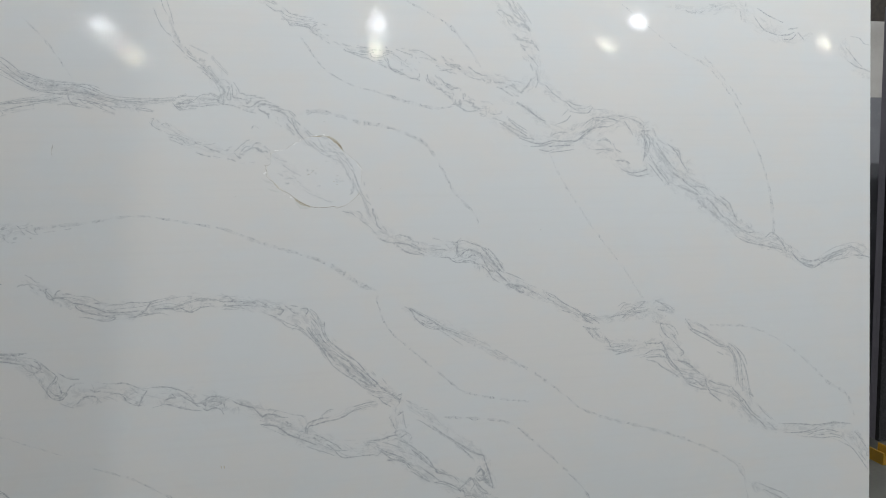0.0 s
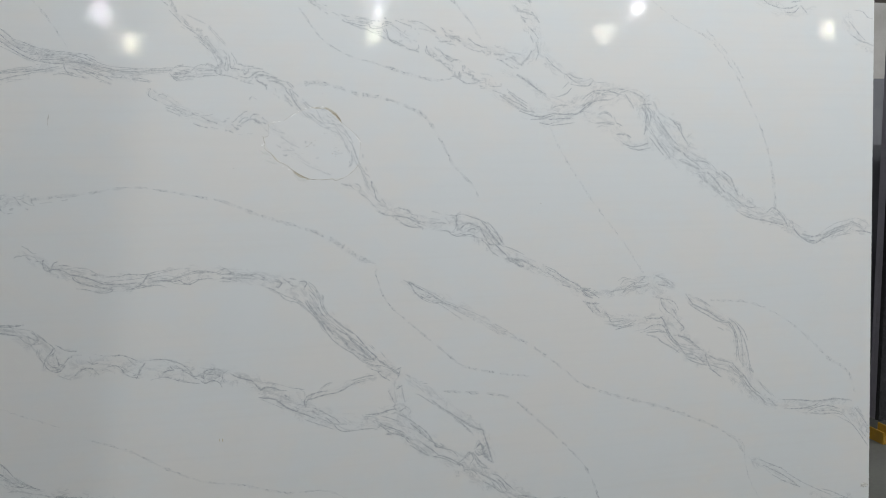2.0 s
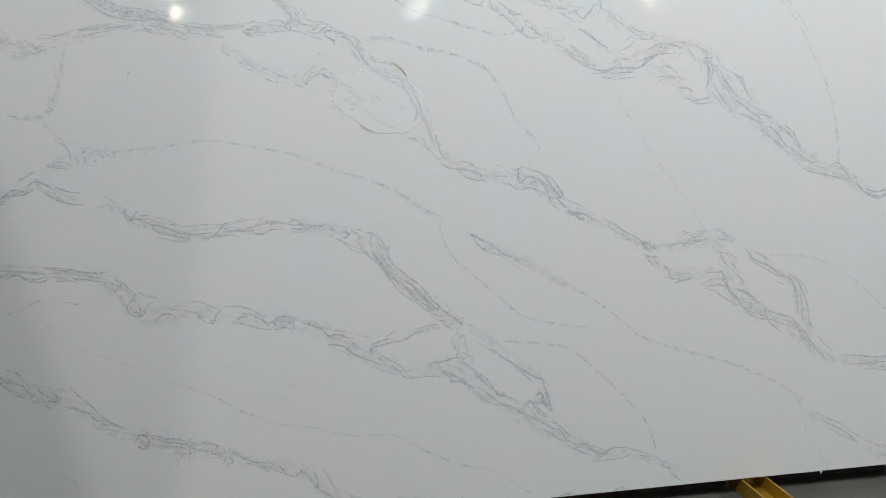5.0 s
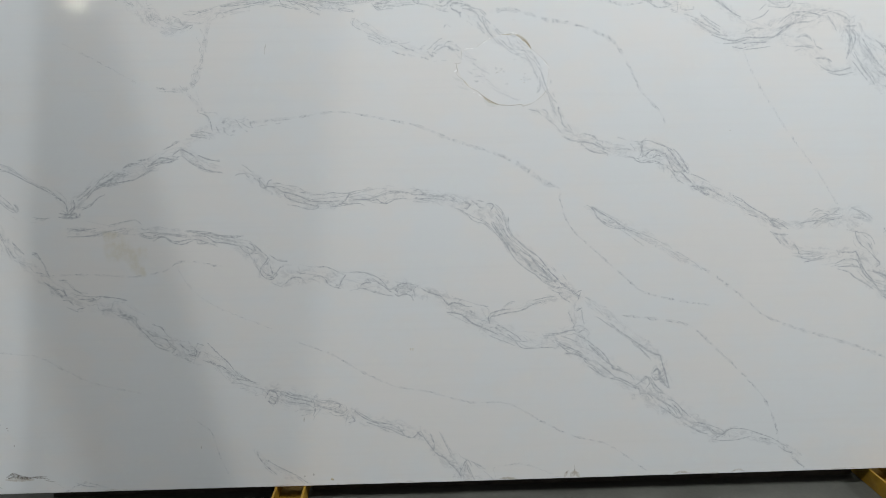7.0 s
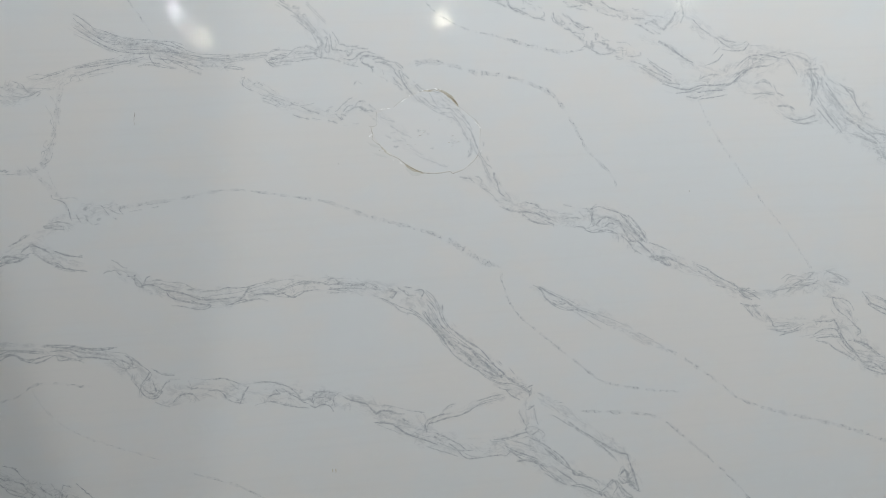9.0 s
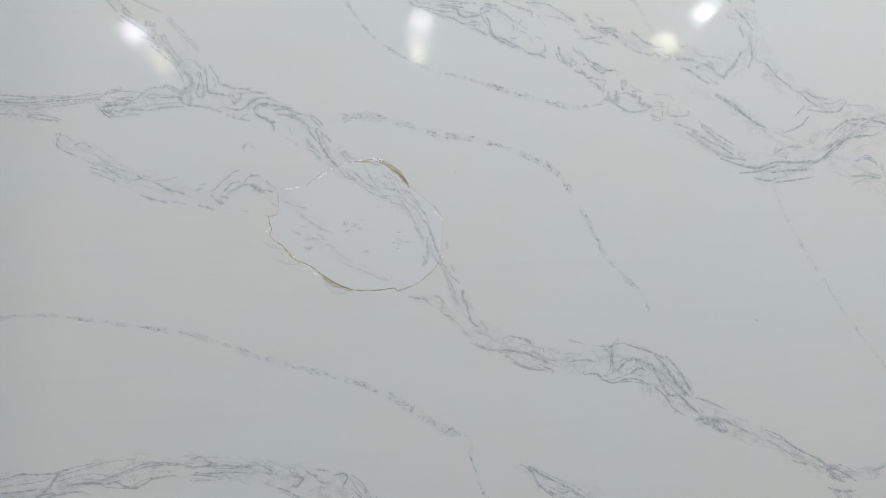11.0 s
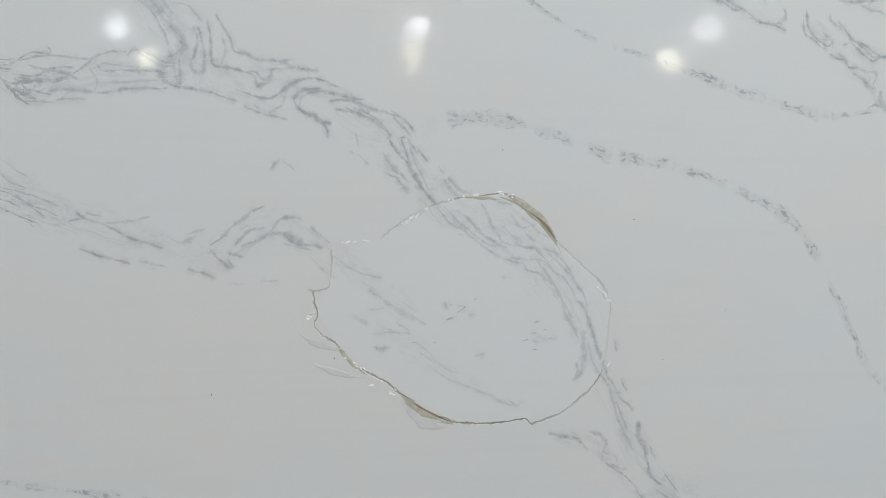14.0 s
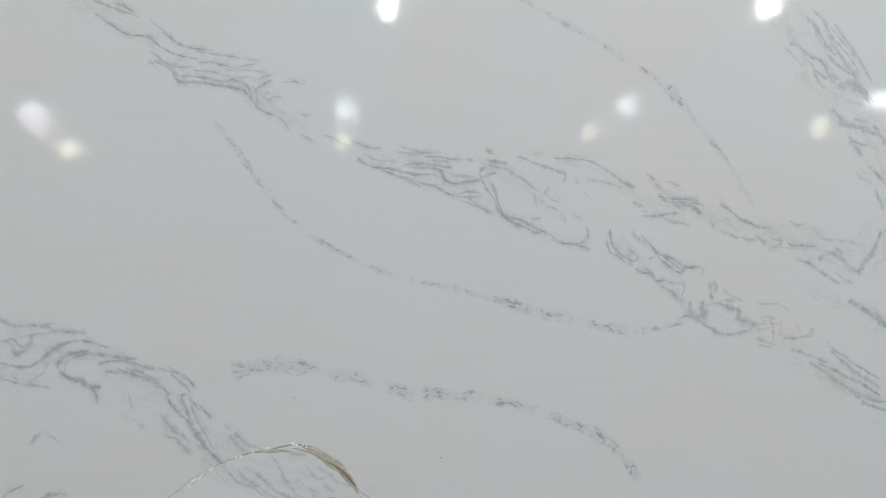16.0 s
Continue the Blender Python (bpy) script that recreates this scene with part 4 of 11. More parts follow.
strand(0.9, 0.12, [(24.93, 151.95), (25.60, 151.10), (25.93, 150.44), (26.62, 149.81), (27.32, 149.29), (28.09, 148.82), (28.72, 149.07)])
strand(0.8, 0.11, [(26.55, 150.64), (27.56, 150.16), (28.32, 149.58), (29.36, 149.27)])
strand(0.7, 0.10, [(24.95, 150.31), (25.74, 150.44)])
strand(0.8, 0.12, [(23.56, 149.21), (24.14, 148.92), (25.03, 148.72), (25.59, 148.10), (26.50, 148.06)])
strand(0.7, 0.11, [(24.46, 149.29), (25.21, 148.77)])
strand(0.7, 0.11, [(26.80, 147.94), (27.71, 147.74), (28.45, 147.71), (28.66, 147.15), (28.37, 146.61)])
strand(0.7, 0.15, [(26.16, 147.47), (27.05, 147.05), (27.63, 146.48), (28.34, 146.06)])
strand(0.8, 0.31, [(29.12, 145.75), (29.36, 144.64), (29.95, 144.22), (30.53, 143.64)])
strand(0.9, 0.38, [(30.56, 145.79), (30.62, 144.85), (30.67, 143.85)])
strand(0.8, 0.14, [(27.97, 144.27), (28.60, 144.51), (29.34, 144.36), (30.24, 143.87), (31.01, 143.28), (32.04, 142.72), (33.29, 142.43), (34.57, 142.52), (35.89, 142.84)])
strand(0.7, 0.13, [(30.97, 145.38), (31.61, 145.57), (32.56, 145.58), (33.47, 144.98), (34.10, 144.78)])
strand(0.7, 0.38, [(34.53, 144.65), (34.73, 143.80), (35.61, 143.47), (36.56, 143.14)])
strand(0.7, 0.25, [(33.17, 145.27), (34.11, 144.95), (34.92, 144.63)])
strand(0.7, 0.19, [(33.34, 145.82), (34.49, 145.88), (35.00, 145.75)])
strand(0.7, 0.22, [(31.56, 147.58), (31.63, 146.74), (31.64, 146.02)])
strand(0.6, 0.13, [(31.44, 147.64), (32.18, 147.44), (32.13, 146.72)])
strand(0.6, 0.13, [(33.16, 146.84), (34.01, 146.24), (34.63, 145.93)])
strand(0.5, 0.08, [(37.04, 145.31), (38.68, 145.29), (39.66, 145.07), (40.42, 144.63), (40.67, 144.33)])
strand(0.5, 0.08, [(37.07, 143.84), (38.13, 144.01), (38.76, 143.75), (37.90, 143.57), (37.06, 143.79)])
strand(0.6, 0.08, [(35.92, 143.34), (37.55, 143.31), (39.52, 143.20)])
strand(0.5, 0.08, [(36.53, 142.75), (38.17, 142.88)])
strand(0.6, 0.07, [(38.47, 143.31), (38.54, 142.46), (38.60, 141.50)])
strand(0.5, 0.07, [(39.70, 143.82), (39.30, 142.14)])
strand(0.6, 0.10, [(39.80, 141.71), (41.06, 141.63), (42.41, 141.73), (43.09, 141.80), (43.22, 142.48)])
strand(0.4, 0.12, [(41.49, 142.86), (41.77, 142.11)])
strand(0.7, 0.12, [(36.46, 141.85), (37.74, 141.44), (38.57, 141.16)])
strand(0.5, 0.10, [(36.74, 141.16), (38.36, 140.95)])
strand(0.7, 0.12, [(40.64, 140.47), (41.95, 140.10), (43.59, 139.48), (44.90, 138.87)])
strand(0.8, 0.12, [(45.07, 140.93), (46.03, 140.01), (47.02, 139.48), (48.00, 138.72), (49.67, 137.74), (51.23, 136.87)])
strand(0.8, 0.17, [(43.88, 138.89), (45.53, 138.14), (47.18, 137.22), (48.87, 136.57), (50.20, 135.66), (51.08, 135.19)])
strand(0.7, 0.12, [(47.53, 137.25), (48.55, 136.95)])
strand(0.6, 0.11, [(43.72, 138.55), (45.15, 137.65), (46.78, 136.61)])
strand(0.6, 0.11, [(46.09, 136.55), (47.75, 135.73)])
strand(0.8, 0.14, [(48.07, 135.36), (49.39, 134.45), (50.96, 133.74)])
strand(0.7, 0.28, [(45.40, 175.35), (46.38, 174.49), (46.99, 173.32), (47.62, 172.44), (48.61, 171.56)])
strand(0.6, 0.14, [(46.17, 176.29), (47.48, 175.15), (48.09, 173.96), (49.06, 172.79)])
strand(0.6, 0.11, [(46.31, 173.59), (47.24, 172.12), (48.53, 170.66), (49.88, 169.79), (51.25, 169.04)])
strand(0.6, 0.11, [(48.73, 173.08), (49.73, 172.21), (50.70, 171.03), (51.34, 170.14), (51.99, 169.24)])
strand(0.5, 0.10, [(49.32, 171.59), (50.65, 170.42), (51.63, 169.23)])
strand(0.5, 0.10, [(48.03, 174.87), (49.33, 173.41), (50.44, 172.23), (51.09, 171.34)])
strand(0.7, 0.17, [(43.10, 172.39), (44.12, 172.31), (44.76, 171.61), (45.76, 171.05), (46.78, 170.72), (47.42, 170.02), (47.72, 169.31), (48.74, 168.85)])
strand(0.8, 0.42, [(47.58, 169.43), (48.36, 168.54)])
strand(0.7, 0.43, [(49.04, 168.26), (50.84, 168.42), (51.87, 167.84)])
strand(0.7, 0.17, [(46.00, 169.68), (47.32, 168.82)])
strand(0.5, 0.11, [(42.38, 171.95), (43.66, 170.80), (44.31, 170.23)])
strand(0.6, 0.13, [(45.65, 169.67), (46.13, 168.79), (46.90, 167.91)])
strand(0.5, 0.11, [(45.05, 170.85), (46.00, 169.68)])
strand(0.6, 0.11, [(47.76, 165.53), (48.42, 164.94), (49.06, 164.17), (50.06, 163.34)])
strand(0.5, 0.13, [(48.75, 164.65), (50.10, 163.88), (51.16, 163.71)])
strand(0.8, 0.14, [(49.64, 162.56), (50.31, 162.08), (51.36, 161.79), (52.07, 161.67)])
strand(0.5, 0.11, [(50.51, 164.49), (52.28, 164.21)])
strand(0.6, 0.09, [(-51.57, 145.03), (-50.46, 145.17), (-49.06, 145.67)])
strand(0.9, 0.17, [(-50.35, 144.36), (-49.91, 143.78), (-49.08, 142.75), (-48.52, 142.35)])
strand(0.8, 0.22, [(-50.19, 144.19), (-49.35, 143.91), (-47.67, 144.18), (-46.26, 144.26), (-45.41, 144.46)])
strand(0.7, 0.28, [(-49.63, 143.44), (-48.52, 143.05), (-47.96, 142.77)])
strand(0.6, 0.11, [(-49.06, 145.67), (-48.50, 145.85), (-47.37, 146.17), (-45.97, 146.20), (-43.71, 145.95)])
strand(0.6, 0.17, [(-47.10, 145.12), (-45.69, 144.86), (-44.85, 144.47)])
strand(0.6, 0.14, [(-48.22, 145.39), (-47.10, 145.01)])
strand(0.6, 0.17, [(-46.83, 143.38), (-45.42, 143.58), (-43.72, 143.43)])
strand(0.6, 0.09, [(-46.55, 142.62), (-45.42, 142.81), (-44.29, 142.83)])
strand(0.5, 0.09, [(-48.80, 142.46), (-47.68, 142.54), (-46.55, 142.50)])
strand(0.7, 0.10, [(-44.96, 144.87), (-43.99, 145.60), (-43.42, 146.20), (-42.57, 146.62), (-41.15, 146.77)])
strand(0.8, 0.11, [(-43.14, 145.50), (-42.69, 145.10), (-41.44, 145.24), (-39.73, 145.27), (-38.30, 145.24), (-38.13, 144.72), (-37.73, 144.25), (-36.98, 144.03), (-35.42, 143.88), (-34.56, 143.72), (-33.40, 143.32), (-32.53, 143.04)])
strand(0.8, 0.11, [(-40.87, 146.54), (-40.46, 146.96), (-39.72, 146.80), (-38.87, 146.47), (-38.01, 146.02), (-37.15, 145.92)])
strand(0.7, 0.14, [(-40.01, 146.74), (-39.15, 146.17), (-38.30, 145.72), (-37.43, 145.73)])
strand(0.5, 0.08, [(-42.86, 145.80), (-40.87, 145.54), (-38.01, 145.43)])
strand(0.8, 0.11, [(-43.16, 143.38), (-41.73, 143.53), (-41.16, 143.77), (-39.45, 143.81), (-38.01, 143.89)])
strand(0.5, 0.08, [(-43.71, 145.19), (-43.26, 144.32), (-43.44, 143.44)])
strand(0.7, 0.17, [(-38.47, 145.30), (-38.13, 144.42)])
strand(0.7, 0.12, [(-36.97, 146.39), (-36.86, 145.04), (-36.86, 144.03)])
strand(0.5, 0.08, [(-43.15, 144.15), (-40.30, 144.38), (-38.30, 144.59)])
strand(0.8, 0.11, [(-42.09, 152.84), (-41.13, 152.11), (-40.28, 151.26), (-39.42, 150.57), (-38.85, 149.88), (-38.40, 149.13)])
strand(0.7, 0.10, [(-43.38, 154.26), (-42.54, 153.88), (-41.69, 153.32), (-40.84, 152.41), (-39.99, 151.73), (-39.42, 150.87), (-38.68, 150.12), (-38.00, 149.44)])
strand(0.7, 0.10, [(-42.42, 154.59), (-41.69, 153.73), (-40.84, 152.88), (-39.99, 152.03), (-39.13, 151.29)])
strand(0.5, 0.14, [(-39.98, 154.08), (-39.58, 153.03), (-39.02, 152.05), (-38.28, 151.19), (-37.42, 150.04)])
strand(0.6, 0.09, [(-38.46, 149.13), (-38.00, 148.26), (-37.72, 147.38)])
strand(0.5, 0.11, [(-38.00, 149.44), (-37.14, 148.87), (-36.57, 148.00), (-36.74, 147.11)])
strand(0.7, 0.14, [(-37.14, 148.28), (-36.74, 147.70), (-36.28, 147.24), (-37.14, 146.80), (-37.72, 146.50)])
strand(0.8, 0.12, [(-35.70, 148.90), (-35.47, 148.02), (-35.70, 146.83), (-35.99, 145.94), (-35.59, 145.24), (-35.01, 145.49), (-34.90, 146.56), (-35.12, 148.03), (-35.41, 148.91)])
strand(0.8, 0.12, [(-34.66, 149.52), (-34.43, 148.34), (-34.38, 146.86), (-34.20, 145.98), (-33.39, 145.82), (-32.23, 145.60), (-31.07, 145.27)])
strand(0.7, 0.10, [(-33.96, 150.01), (-33.39, 149.08), (-32.81, 148.08), (-32.52, 147.20), (-31.65, 146.98), (-30.60, 146.59), (-29.02, 146.51), (-27.85, 146.59)])
strand(0.5, 0.10, [(-33.50, 148.36), (-33.27, 147.18), (-33.51, 145.99)])
strand(0.5, 0.08, [(-37.42, 150.92), (-36.15, 150.66), (-35.12, 149.51)])
strand(0.5, 0.07, [(-39.68, 156.72), (-37.69, 154.44), (-36.55, 153.30), (-35.52, 152.15)])
strand(0.5, 0.14, [(-45.90, 157.09), (-45.06, 156.37), (-43.94, 156.00), (-42.53, 155.87)])
strand(0.5, 0.09, [(-46.75, 156.89), (-45.91, 156.22)])
strand(0.5, 0.09, [(-37.72, 147.09), (-37.43, 145.91), (-36.98, 144.15)])
strand(0.8, 0.11, [(-30.77, 146.53), (-29.61, 146.55), (-28.44, 146.40), (-27.55, 145.94), (-26.08, 145.85)])
strand(0.7, 0.14, [(-27.55, 145.88), (-25.79, 145.80)])
strand(0.8, 0.12, [(-31.65, 145.44), (-30.78, 145.46), (-30.19, 144.87), (-29.61, 145.18), (-29.31, 145.78), (-27.55, 145.94)])
strand(0.7, 0.18, [(-30.95, 145.15), (-30.60, 144.39), (-29.90, 144.76), (-29.61, 145.36)])
strand(0.85, 0.13, [(-32.23, 143.94), (-31.07, 143.55), (-29.90, 143.33), (-29.02, 143.70), (-28.14, 144.43), (-27.26, 144.93), (-26.08, 145.13), (-24.90, 144.86), (-24.01, 144.51)])
strand(0.7, 0.10, [(-31.65, 142.58), (-30.78, 142.18), (-29.61, 141.90), (-28.44, 141.62)])
strand(0.5, 0.08, [(-30.95, 142.77), (-30.37, 142.31)])
strand(0.5, 0.08, [(-29.61, 142.20), (-28.73, 142.81), (-28.44, 143.41)])
strand(0.8, 0.14, [(-27.55, 142.83), (-27.67, 143.43), (-27.26, 143.85), (-26.38, 144.23), (-25.49, 144.25)])
strand(0.7, 0.12, [(-27.26, 142.66), (-27.08, 143.44), (-26.38, 143.93), (-25.20, 144.07), (-23.42, 143.80)])
strand(0.9, 0.21, [(-27.44, 142.71), (-26.85, 142.24), (-26.08, 141.96), (-25.49, 141.49), (-24.72, 141.38)])
strand(0.8, 0.12, [(-26.08, 142.08), (-25.31, 141.49), (-24.90, 140.78), (-24.84, 140.18)])
strand(0.8, 0.12, [(-25.08, 143.95), (-23.71, 143.80), (-22.53, 143.46), (-21.93, 143.53)])
strand(0.8, 0.14, [(-24.60, 143.30), (-23.12, 143.39), (-22.53, 143.22), (-21.63, 142.93), (-20.14, 142.48), (-18.94, 142.20)])
strand(0.7, 0.12, [(-24.13, 142.59), (-23.12, 142.49), (-22.23, 142.44)])
strand(0.9, 0.15, [(-23.30, 142.79), (-22.23, 142.26), (-21.03, 141.74), (-20.13, 141.15), (-19.53, 140.43), (-19.71, 140.25)])
strand(0.8, 0.12, [(-22.52, 142.74), (-21.33, 142.22), (-20.13, 141.27), (-19.65, 140.67)])
strand(0.7, 0.10, [(-22.82, 143.82), (-22.11, 143.11), (-21.33, 142.76)])
strand(0.8, 0.12, [(-19.36, 142.55), (-18.64, 142.08), (-17.92, 141.49), (-17.43, 140.89)])
strand(0.7, 0.11, [(-19.12, 141.95), (-18.34, 141.18), (-17.73, 140.46)])
strand(0.9, 0.13, [(-19.65, 140.25), (-19.11, 139.35), (-18.51, 138.57), (-18.02, 138.15), (-17.54, 137.25), (-16.93, 136.16), (-16.20, 135.31), (-15.29, 134.35)])
strand(0.8, 0.11, [(-18.51, 140.27), (-18.03, 140.27), (-17.55, 139.55), (-17.12, 139.07)])
strand(0.8, 0.11, [(-18.51, 140.08), (-18.15, 139.06), (-17.72, 137.85), (-17.12, 136.76), (-16.51, 135.74)])
strand(0.7, 0.08, [(-17.13, 139.38), (-16.64, 138.77), (-16.22, 138.29)])
strand(0.6, 0.08, [(-17.73, 139.37), (-17.30, 138.16), (-16.69, 136.95), (-16.08, 135.74)])
strand(0.6, 0.10, [(-20.13, 138.91), (-19.53, 138.13), (-18.62, 137.23), (-18.02, 136.51)])
strand(0.7, 0.10, [(-19.83, 138.43), (-19.11, 137.53), (-18.32, 136.93)])
strand(0.7, 0.10, [(-19.94, 137.22), (-18.92, 136.81), (-18.62, 136.32), (-18.02, 135.72), (-18.50, 135.90)])
strand(0.5, 0.07, [(-22.94, 139.00), (-22.10, 138.59), (-21.50, 137.99)])
strand(0.6, 0.12, [(-29.61, 137.41), (-29.32, 137.84), (-28.97, 138.14)])
strand(0.5, 0.09, [(-28.61, 138.02), (-28.02, 137.73), (-27.67, 137.38)])
strand(0.5, 0.09, [(-22.52, 140.69), (-22.22, 139.49)])
strand(0.6, 0.18, [(-14.69, 136.55), (-14.08, 135.76), (-13.47, 135.15)])
strand(0.6, 0.15, [(-14.27, 136.79), (-13.48, 135.95), (-12.44, 135.47)])
strand(0.5, 0.07, [(-15.12, 137.76), (-14.82, 137.28)])
strand(0.7, 0.10, [(-15.60, 134.53), (-14.86, 133.62), (-14.07, 132.70), (-13.16, 132.40), (-12.42, 131.79), (-11.31, 130.88), (-10.39, 130.27), (-9.47, 129.78), (-8.23, 129.35), (-7.49, 129.17), (-7.12, 128.61), (-6.06, 128.36), (-5.44, 127.87), (-4.81, 127.37)])
strand(0.7, 0.10, [(-14.68, 134.23), (-13.77, 133.32), (-12.67, 132.41), (-11.62, 131.49), (-10.70, 130.88), (-9.78, 130.89)])
strand(0.8, 0.11, [(-12.67, 133.32), (-11.94, 132.53), (-11.20, 131.80), (-10.40, 131.31), (-9.16, 130.70)])
strand(0.7, 0.10, [(-13.47, 133.93), (-12.43, 133.14), (-11.32, 132.05)])
strand(0.6, 0.10, [(-10.71, 133.03), (-9.97, 132.11), (-9.48, 131.32), (-8.55, 130.89), (-7.93, 130.89)])
strand(0.8, 0.11, [(-8.12, 131.08), (-7.50, 130.71), (-6.39, 130.59), (-5.76, 129.97), (-5.14, 129.36)])
strand(0.6, 0.10, [(-8.57, 133.66), (-7.95, 132.74), (-7.33, 132.44), (-6.40, 132.75)])
strand(0.6, 0.09, [(-7.52, 133.36), (-6.71, 132.75), (-6.09, 132.13), (-4.84, 131.52)])
strand(0.6, 0.09, [(-11.33, 134.56), (-10.72, 133.52), (-10.41, 132.73)])
strand(0.6, 0.09, [(-10.73, 135.12), (-9.80, 134.76), (-8.57, 134.52)])
strand(0.5, 0.15, [(-7.14, 131.82), (-6.52, 131.33)])
strand(0.5, 0.09, [(-9.36, 132.55), (-8.56, 131.81), (-7.63, 131.08)])
strand(0.7, 0.11, [(-5.14, 130.10), (-4.52, 129.67), (-3.76, 128.86), (-2.95, 128.12), (-2.32, 127.19), (-1.68, 126.25), (-1.36, 125.32)])
strand(0.7, 0.10, [(-5.46, 130.59), (-4.21, 129.98), (-3.27, 128.86), (-2.63, 127.81)])
strand(0.6, 0.09, [(-6.69, 129.66), (-5.45, 129.36), (-4.51, 128.43), (-3.57, 127.81), (-2.94, 126.88), (-1.99, 125.32)])
strand(0.7, 0.11, [(-8.54, 129.78), (-6.69, 129.48)])
strand(0.6, 0.10, [(-6.07, 129.35), (-5.13, 128.12), (-4.31, 126.88), (-3.74, 125.64)])
strand(0.8, 0.12, [(-3.74, 125.33), (-3.23, 124.08), (-2.59, 123.14), (-2.09, 122.21)])
strand(0.7, 0.10, [(-4.18, 126.38), (-3.55, 125.32), (-2.92, 124.39)])
strand(0.9, 0.15, [(-2.49, 125.94), (-1.67, 125.01), (-1.03, 123.45), (-0.58, 121.88), (0.07, 120.32), (0.58, 119.06)])
strand(0.8, 0.11, [(-1.99, 125.63), (-1.35, 124.38), (-0.83, 122.51), (-0.19, 120.94), (0.39, 119.37)])
strand(0.7, 0.28, [(-1.65, 122.83), (-1.58, 121.58), (-1.63, 120.33), (-1.93, 119.08)])
strand(0.6, 0.13, [(-2.38, 120.02), (-2.25, 119.08), (-2.68, 118.53)])
strand(0.7, 0.13, [(-1.81, 119.39), (-2.25, 118.77), (-2.68, 118.53)])
strand(0.6, 0.09, [(-1.20, 121.89), (-0.88, 120.32), (-0.17, 119.07), (0.72, 117.80), (1.24, 116.23), (1.77, 114.33)])
strand(0.7, 0.09, [(0.08, 118.88), (0.91, 117.49), (1.37, 115.91), (1.76, 114.65), (2.22, 113.70), (3.05, 112.30)])
strand(0.8, 0.11, [(0.59, 118.75), (1.42, 117.61), (2.06, 116.53), (2.83, 115.89), (3.15, 115.45)])
strand(0.7, 0.10, [(1.56, 116.22), (2.08, 114.96), (2.66, 113.69)])
strand(0.6, 0.09, [(2.04, 118.29), (2.37, 117.60), (2.63, 117.15)])
strand(0.5, 0.08, [(1.31, 121.87), (1.51, 121.12)])
strand(0.7, 0.25, [(3.80, 114.18), (3.81, 113.04), (4.33, 111.90), (4.66, 110.82), (4.80, 109.86)])
strand(0.7, 0.16, [(4.67, 109.87), (5.26, 108.90), (6.10, 108.25)])
strand(0.6, 0.13, [(5.04, 111.76), (5.43, 110.80)])
strand(0.6, 0.10, [(6.40, 109.39), (7.06, 108.42), (7.71, 107.58)])
strand(0.6, 0.10, [(5.46, 107.95), (6.43, 107.17), (7.40, 106.76)])
strand(0.5, 0.10, [(2.22, 113.38), (3.19, 111.79)])
strand(0.8, 0.15, [(-4.83, 113.68), (-3.77, 113.35), (-2.51, 113.14), (-1.56, 112.37)])
strand(0.6, 0.10, [(-3.14, 113.15), (-2.01, 112.82), (-1.24, 111.87)])
strand(0.6, 0.19, [(-0.94, 113.62), (0.01, 113.23), (0.52, 112.46), (0.34, 111.71), (0.78, 111.45)])
strand(0.7, 0.09, [(0.66, 110.57), (1.62, 109.92), (2.58, 109.15), (3.54, 108.18)])
strand(0.5, 0.13, [(1.17, 110.44), (1.81, 110.05)])
strand(0.5, 0.09, [(3.54, 107.99), (4.51, 106.83)])
strand(0.7, 0.10, [(5.68, 105.59), (6.77, 105.06), (8.39, 104.38)])
strand(0.6, 0.09, [(-51.65, 135.12), (-50.54, 134.78), (-49.31, 134.26)])
strand(0.8, 0.10, [(-51.38, 134.42), (-49.98, 133.84), (-48.86, 133.27), (-47.85, 132.80)])
strand(0.6, 0.08, [(-50.52, 136.77), (-49.69, 136.02), (-48.85, 135.73)])
strand(0.6, 0.09, [(-49.30, 135.02), (-48.29, 134.27), (-47.17, 133.87), (-46.49, 133.52)])
strand(0.7, 0.11, [(-44.91, 133.70), (-44.46, 133.29), (-43.49, 132.95)])
strand(0.6, 0.11, [(-45.37, 133.05), (-44.46, 133.24)])
strand(0.6, 0.08, [(-44.34, 133.71), (-43.20, 133.42)])
strand(0.5, 0.08, [(-42.92, 132.83), (-40.92, 133.02), (-39.49, 133.33)])
strand(0.8, 0.09, [(-42.92, 132.71), (-41.78, 132.13), (-40.64, 131.54), (-39.50, 131.19), (-38.52, 130.84)])
strand(0.8, 0.10, [(-44.64, 130.75), (-43.22, 130.17), (-42.08, 129.87), (-41.05, 129.58)])
strand(0.7, 0.09, [(-40.08, 129.70), (-39.10, 129.46), (-38.24, 129.29)])
strand(0.7, 0.09, [(-36.33, 128.99), (-35.17, 128.69), (-34.30, 128.28)])
strand(0.7, 0.20, [(-36.61, 131.32), (-35.86, 131.68)])
strand(0.5, 0.08, [(-36.32, 131.98), (-35.16, 132.28)])
strand(0.8, 0.12, [(-34.47, 131.09), (-33.53, 131.81), (-32.83, 132.59), (-31.96, 133.20), (-31.20, 133.80), (-30.38, 134.23)])
strand(0.7, 0.10, [(-34.58, 130.61), (-33.89, 129.89), (-33.13, 129.18), (-32.84, 129.18), (-33.13, 129.78)])
strand(0.7, 0.11, [(-32.54, 131.10), (-31.96, 131.70), (-31.37, 132.30), (-30.20, 132.43)])
strand(0.8, 0.14, [(-31.96, 130.98), (-30.79, 131.41), (-29.91, 131.83), (-29.03, 131.96), (-28.44, 131.72), (-27.55, 131.12), (-26.37, 131.00), (-25.48, 130.83)])
